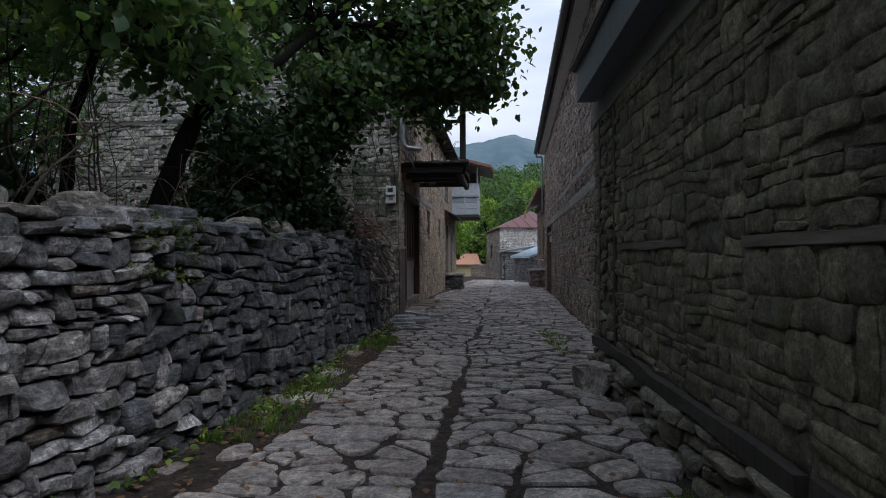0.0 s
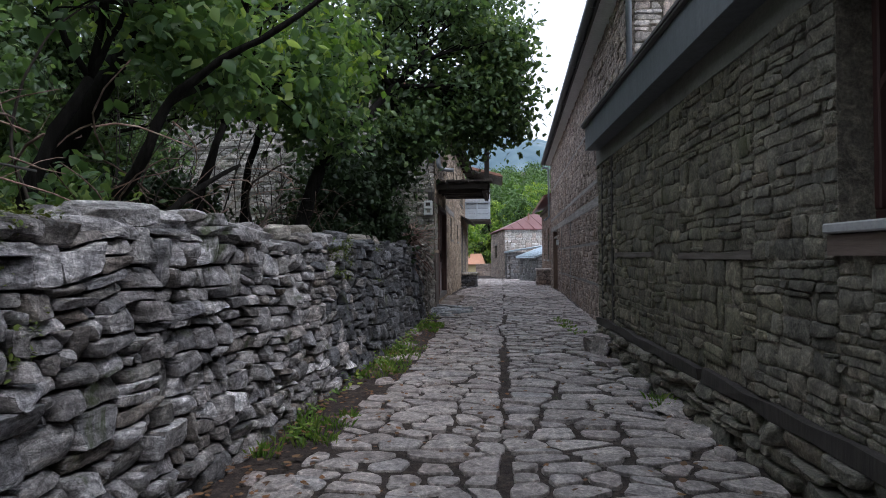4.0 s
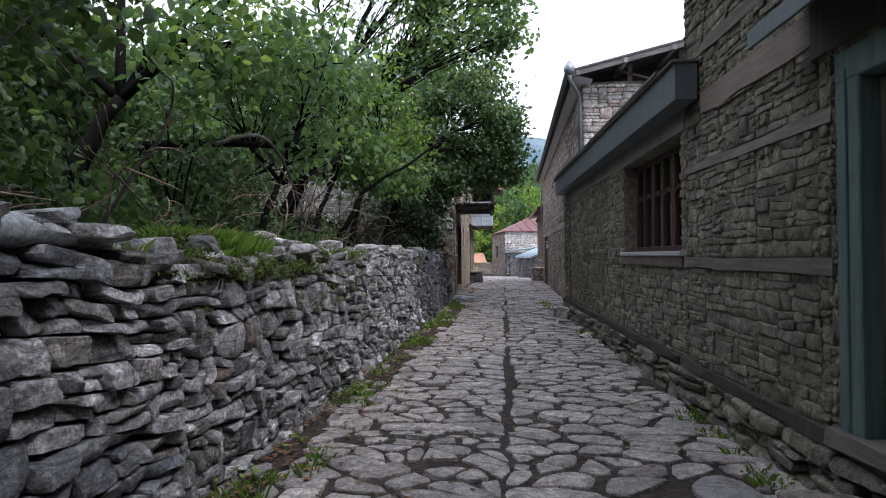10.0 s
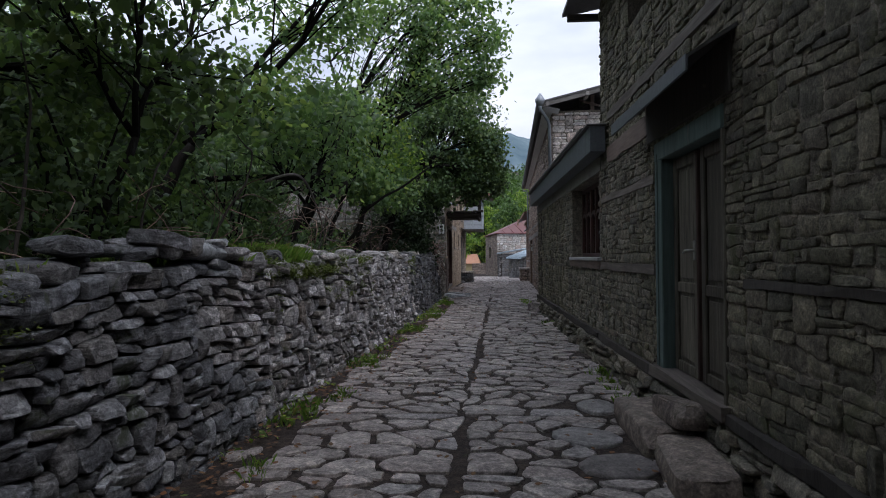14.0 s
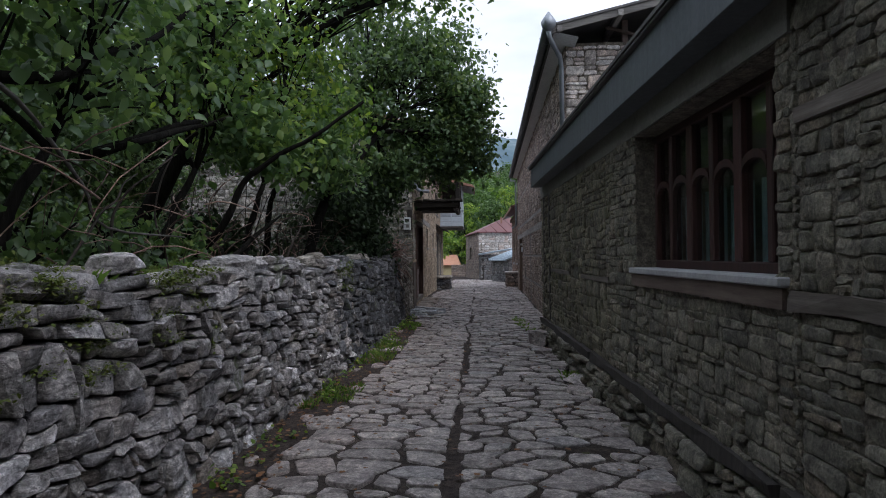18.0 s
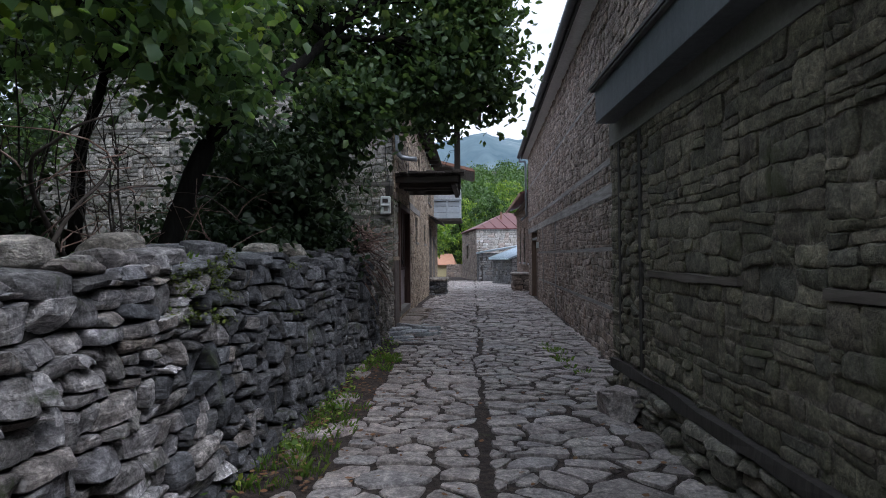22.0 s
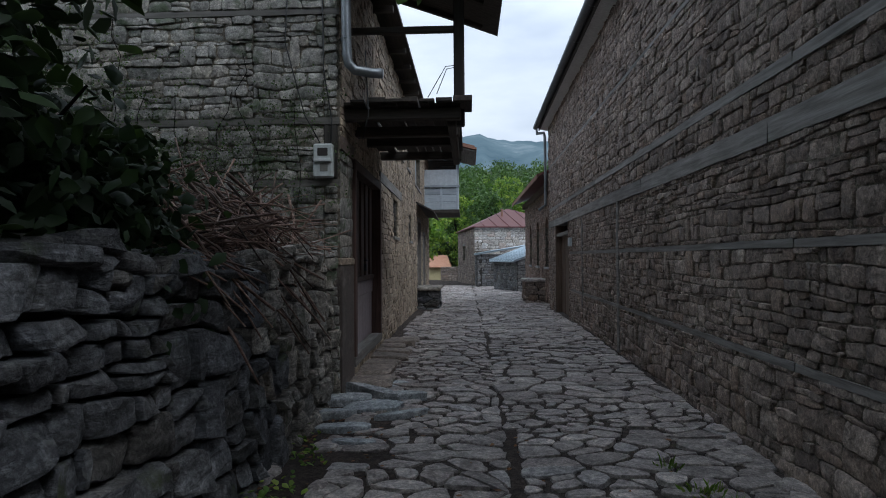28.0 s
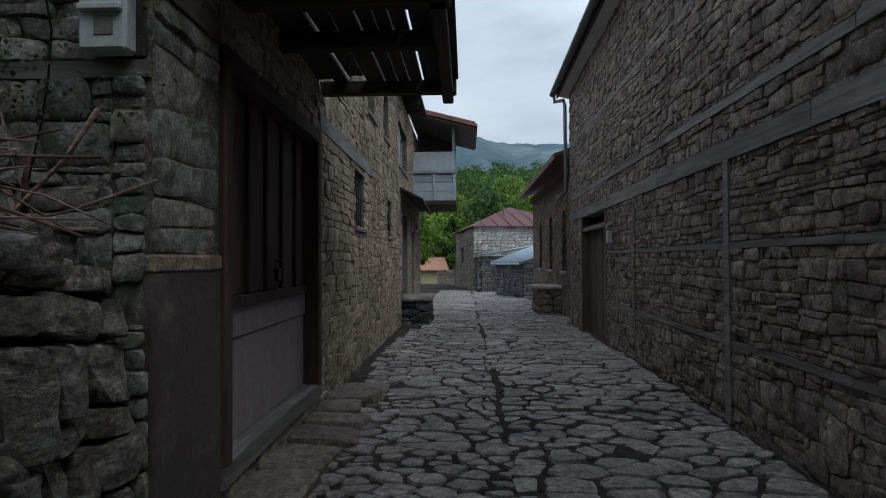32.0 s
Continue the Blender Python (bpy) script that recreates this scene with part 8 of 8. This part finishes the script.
# ---------------------------------------------------------------- grass, weeds and litter
def build_small_plants():
    rng, nrng = random.Random(64), np.random.default_rng(64)
    spots = []
    for _ in range(900):
        y = rng.uniform(-13, 11)
        if rng.random() < 0.7:
            x = left_x(y) + rng.uniform(0.03, 0.5) ** 1.0
        else:
            x = 0.87 + 0.0373 * (6.5 - y) + rng.uniform(-0.18, 0.05)
        if noise.noise(Vector((x * 0.5, y * 0.8, 2))) > 0.08:
            spots.append((x, y, level(y)))
    v, f = tuft_cloud(spots, rng, 0.075, 18, 0.08)
    cloud_mesh("grass_verge", v, f, M["grass"], None, "short weeds and grass along the lane edges", category="grass", kind="stuff")
    top = []
    for _ in range(420):
        y = rng.gauss(-3.6, 1.0) if rng.random() < 0.75 else rng.uniform(-9, 4)
        if noise.noise(Vector((3.0, y * 0.6, 9))) < -0.1 and rng.random() < 0.8:
            continue
        top.append((left_x(y) - rng.uniform(0.2, 0.85), y, 1.4 + 0.03 * math.sin(y * 2)))
    mound = random.Random(66)
    for _ in range(50):
        y, back = mound.gauss(-3.62, 0.2), mound.uniform(0.02, 0.5)
        top.append((left_x(y) - 0.08 - back, y, 1.44 + 0.1 * min(1.0, back * 3)))
    v, f = tuft_cloud(top, rng, 0.115, 40, 0.085, 0.2)
    cloud_mesh("grass_bank", v, f, M["grass"], None, "long green grass on top of the garden wall", category="grass", kind="stuff")
    leaves = []
    for _ in range(2200):
        y = rng.uniform(-10, 11)
        x = left_x(y) + abs(rng.gauss(0, 0.32)) + 0.03 if rng.random() < 0.75 else rng.uniform(-1.5, 1.0)
        leaves.append((x, y, level(y) + 0.035))
    lv, lf = leaf_cloud(leaves, 1, (0.02, 0.02, 0.004), 0.05, nrng, 0.95)
    lv[:, 2] = np.clip(lv[:, 2], 0.0, None) * 0.35 + 0.02
    cloud_mesh("leaf_litter", lv, lf, M["litter"], None, "brown fallen leaves along the wall foot", category="leaves", kind="stuff")
    weeds = []
    for _ in range(60):
        y = rng.uniform(-8, 11)
        weeds.append((left_x(y) + rng.uniform(0.02, 0.3), y, level(y) + 0.05))
    lv, lf = leaf_cloud(weeds, 14, (0.06, 0.08, 0.03), 0.05, nrng, 0.7)
    cloud_mesh("weeds", lv, lf, M["leaf_bright"], None, "small green weeds at the wall foot", category="weeds", kind="stuff")

    moss = []
    for _ in range(520):
        y = rng.uniform(-8, 8)
        if noise.noise(Vector((1.0, y * 0.7, 4))) + 0.25 * math.exp(-((y + 3) / 1.5) ** 2) < 0.12:
            continue
        if rng.random() < 0.5:
            moss.append((left_x(y) - rng.uniform(0.02, 0.3), y, 1.44 + rng.uniform(-0.02, 0.06)))
        else:
            z = 1.42 - 0.5 * rng.random() ** 2
            moss.append((left_x(y) - 0.06 * z + 0.03, y, z))
    for _ in range(520):
        y, down = rng.gauss(-3.4, 0.55), rng.random() ** 1.4
        moss.append((left_x(y) - 0.09 - 0.22 * (1 - down) + 0.06 * down, y, 1.56 - 0.24 * down + rng.uniform(-0.03, 0.03)))
    lv, lf = leaf_cloud(moss, 64, (0.03, 0.065, 0.022), 0.024, nrng, 0.9)
    cloud_mesh("moss", lv, lf, M["moss"], None, "yellow-green moss cushions on the garden wall", category="moss", kind="stuff")


build_small_plants()


# ---------------------------------------------------------------- the cobbled lane
def build_lane():
    rng = random.Random(5)
    bed = thing("road", (0, 0, 0), "narrow lane paved with irregular worn grey cobblestones", "road", kind="structure")

    def rise(x, y):
        return level(y) + 0.02 * noise.noise(Vector((x * 1.3, y * 1.3, 0))) + 0.018 * noise.noise(Vector((x * 0.6, y * 0.5, 8))) - 0.012 * math.exp(-((x + 0.45) / 0.2) ** 2)

    def place(u, v, w):
        return Vector((u + 0.07 * noise.noise(Vector((v * 0.5, 0, 3))) + 0.05 * noise.noise(Vector((v * 2.3, 4, 3))), v, rise(u, v) + w))

    def right_edge(y):
        if y < 6.6:
            return 0.976 + (6.5 - y) * 0.0373 - 0.1
        return 1.32 + (y - 5.6) * 0.0145 - 0.05

    jobs = []
    flags = ((0.62, -5.08, 0.28, 0.27), (0.74, -5.74, 0.28, 0.24), (0.84, -4.12, 0.19, 0.28))
    y = -15.0
    while y < 46:
        step = 1.5 if y < 24 else 3.0
        y2 = y + step
        lf = (-1.93 + 0.08 * math.sin(y * 0.7)) if y < -1.5 else (-1.74 + 0.12 * math.sin(y * 0.7)) if y < 2 else (-1.58 if y < 8 else (-1.75 if y < 11 else (-1.92 if y < 21 else -1.7)))
        rt = right_edge(y + step / 2)
        if y > 22:
            rt, lf = 1.9, -2.4
        wide, off = (0.028 if y < 8 else 0.008) * rng.uniform(0.3, 1.3), rng.uniform(-0.03, 0.03)
        for a, b, sq in ((lf, -0.45 + off - wide, 1.35), (-0.447 + off + wide, rt, 1.35)):
            big = 1.0 if y < 24 else 1.5
            for cell in stone_cells(a + 0.05 * math.sin(y * 3), b, y, y2, (0.255 if b < 0 else 0.29) * big * (1.0 if y < 7 else 0.74), (0.175 if y < 7 else 0.15) * big, rng, sq, 0.42, 0.72):
                cu, cv = sum(p[0] for p in cell) / len(cell), sum(p[1] for p in cell) / len(cell)
                if any(((cu - fx) / (fa + 0.07)) ** 2 + ((cv - fy) / (fb + 0.05)) ** 2 < 1 for fx, fy, fa, fb in flags):
                    continue
                if y < 24 and (cu < lf + 0.3 or cu > rt - 0.3) and rng.random() < 0.05 or rng.random() < 0.003 + 0.012 * max(0.0, noise.noise(Vector((cu * 1.4, cv * 0.6, 6)))):
                    continue
                v, f = stone_mesh(cell, rng, place, gap=rng.uniform(0.014, 0.044) * (big if y < 7 else 0.8), proud=rng.uniform(0.008, 0.02), uneven=0.007, round_=rng.uniform(0.07, 0.15), back=0.05, cut=1 if y < 20 else 0, chip=0.026, soft=1 if y < 16 and rng.random() < 0.3 else 0, inner=0.95, dome=0.35)
                jobs.append(((cu, cv), v, f))
        y = y2
    lay_stones("cobblestone", jobs, M["cobble"], bed, lambda c: -3.2 < c[1] < 3.2 and -1.3 < c[0] < 1.0, 300, "paving")
    for fx, fy, fa, fb in flags:
        turn = rng.uniform(-0.3, 0.3)
        cell = [(fx + fa * math.cos(a + turn) * rng.uniform(0.92, 1.08), fy + fb * math.sin(a + turn) * rng.uniform(0.92, 1.08)) for a in [i * 0.698 for i in range(9)]]
        v, f = stone_mesh(cell, rng, place, gap=0.0, proud=0.024, uneven=0.006, round_=0.1, back=0.05, cut=1, chip=0.02, inner=0.95, dome=0.3)
        solid("flagstone", v, f, M["slab_grey"], bed, "", True)
    # flat stones in the soil strips beside the paving
    chunks = []
    for _ in range(150):
        yy = rng.uniform(-13, 11)
        x = rng.choice((rng.uniform(-2.12, -1.6), rng.uniform(right_edge(yy) - 0.12, right_edge(yy) + 0.02)))
        r = rng.uniform(0.06, 0.17)
        cell = [(x + r * math.cos(a + rng.uniform(-0.3, 0.3)) * rng.uniform(0.7, 1.1), yy + 1.3 * r * math.sin(a + rng.uniform(-0.3, 0.3))) for a in [i * 1.047 for i in range(6)]]
        chunks.append(stone_mesh(cell, rng, place, gap=0.0, proud=rng.uniform(0.008, 0.03), uneven=0.012, back=0.05))
    v, f = joined(chunks)
    solid("edge_stones", v, f, M["cobble"], bed, "", True, kind="stuff")

    # worn slabs before the house with the deck, and pale blocks at the wall's end
    slabs = []
    y = 11.75
    while y < 15.2:
        d = rng.uniform(0.38, 0.62)
        w = rng.uniform(0.42, 0.58)
        slabs.append([(-2.07, y + 0.01), (-2.07 + w, y + 0.02), (-2.07 + w + rng.uniform(-0.04, 0.04), y + d - 0.02), (-2.06, y + d - 0.01)])
        y += d
    for cell in slabs:
        v, f = stone_mesh(cell, rng, place, gap=0.012, proud=rng.uniform(0.05, 0.09), uneven=0.012, round_=0.1, back=0.06, cut=1, inner=0.92, dome=0.25)
        solid("doorstep_slab", v, f, M["slab"], bed, "", True, 40)
    for x, yy, a, b, turn, up in ((-1.93, 11.25, 0.17, 0.12, 0.4, 0.1), (-1.72, 11.5, 0.26, 0.1, -0.9, 0.13), (-1.62, 11.05, 0.2, 0.13, 0.2, 0.07), (-1.98, 10.8, 0.15, 0.12, 0.8, 0.08), (-1.42, 11.45, 0.18, 0.11, -0.4, 0.06), (-1.8, 10.45, 0.16, 0.11, 0.3, 0.06), (-1.35, 10.85, 0.16, 0.12, 0.9, 0.05), (-1.55, 12.0, 0.17, 0.12, 0.1, 0.05), (-1.62, 10.1, 0.13, 0.1, 0.5, 0.05)):
        a, b, up = a * 1.55, b * 1.1, up * 0.8
        cell = [(x + a * math.cos(k * 1.047 + turn) * rng.uniform(0.85, 1.1) * math.cos(turn) - b * math.sin(k * 1.047) * math.sin(turn), yy + a * math.cos(k * 1.047 + turn) * math.sin(turn) + b * math.sin(k * 1.047) * rng.uniform(0.9, 1.2) * math.cos(turn)) for k in range(6)]
        v, f = stone_mesh(cell, rng, place, gap=0.0, proud=up, uneven=0.02, round_=0.08, back=0.05, cut=1, inner=0.93, dome=0.2)
        solid("pale_block", v, f, M["block"], bed, "", True, 24)


build_lane()
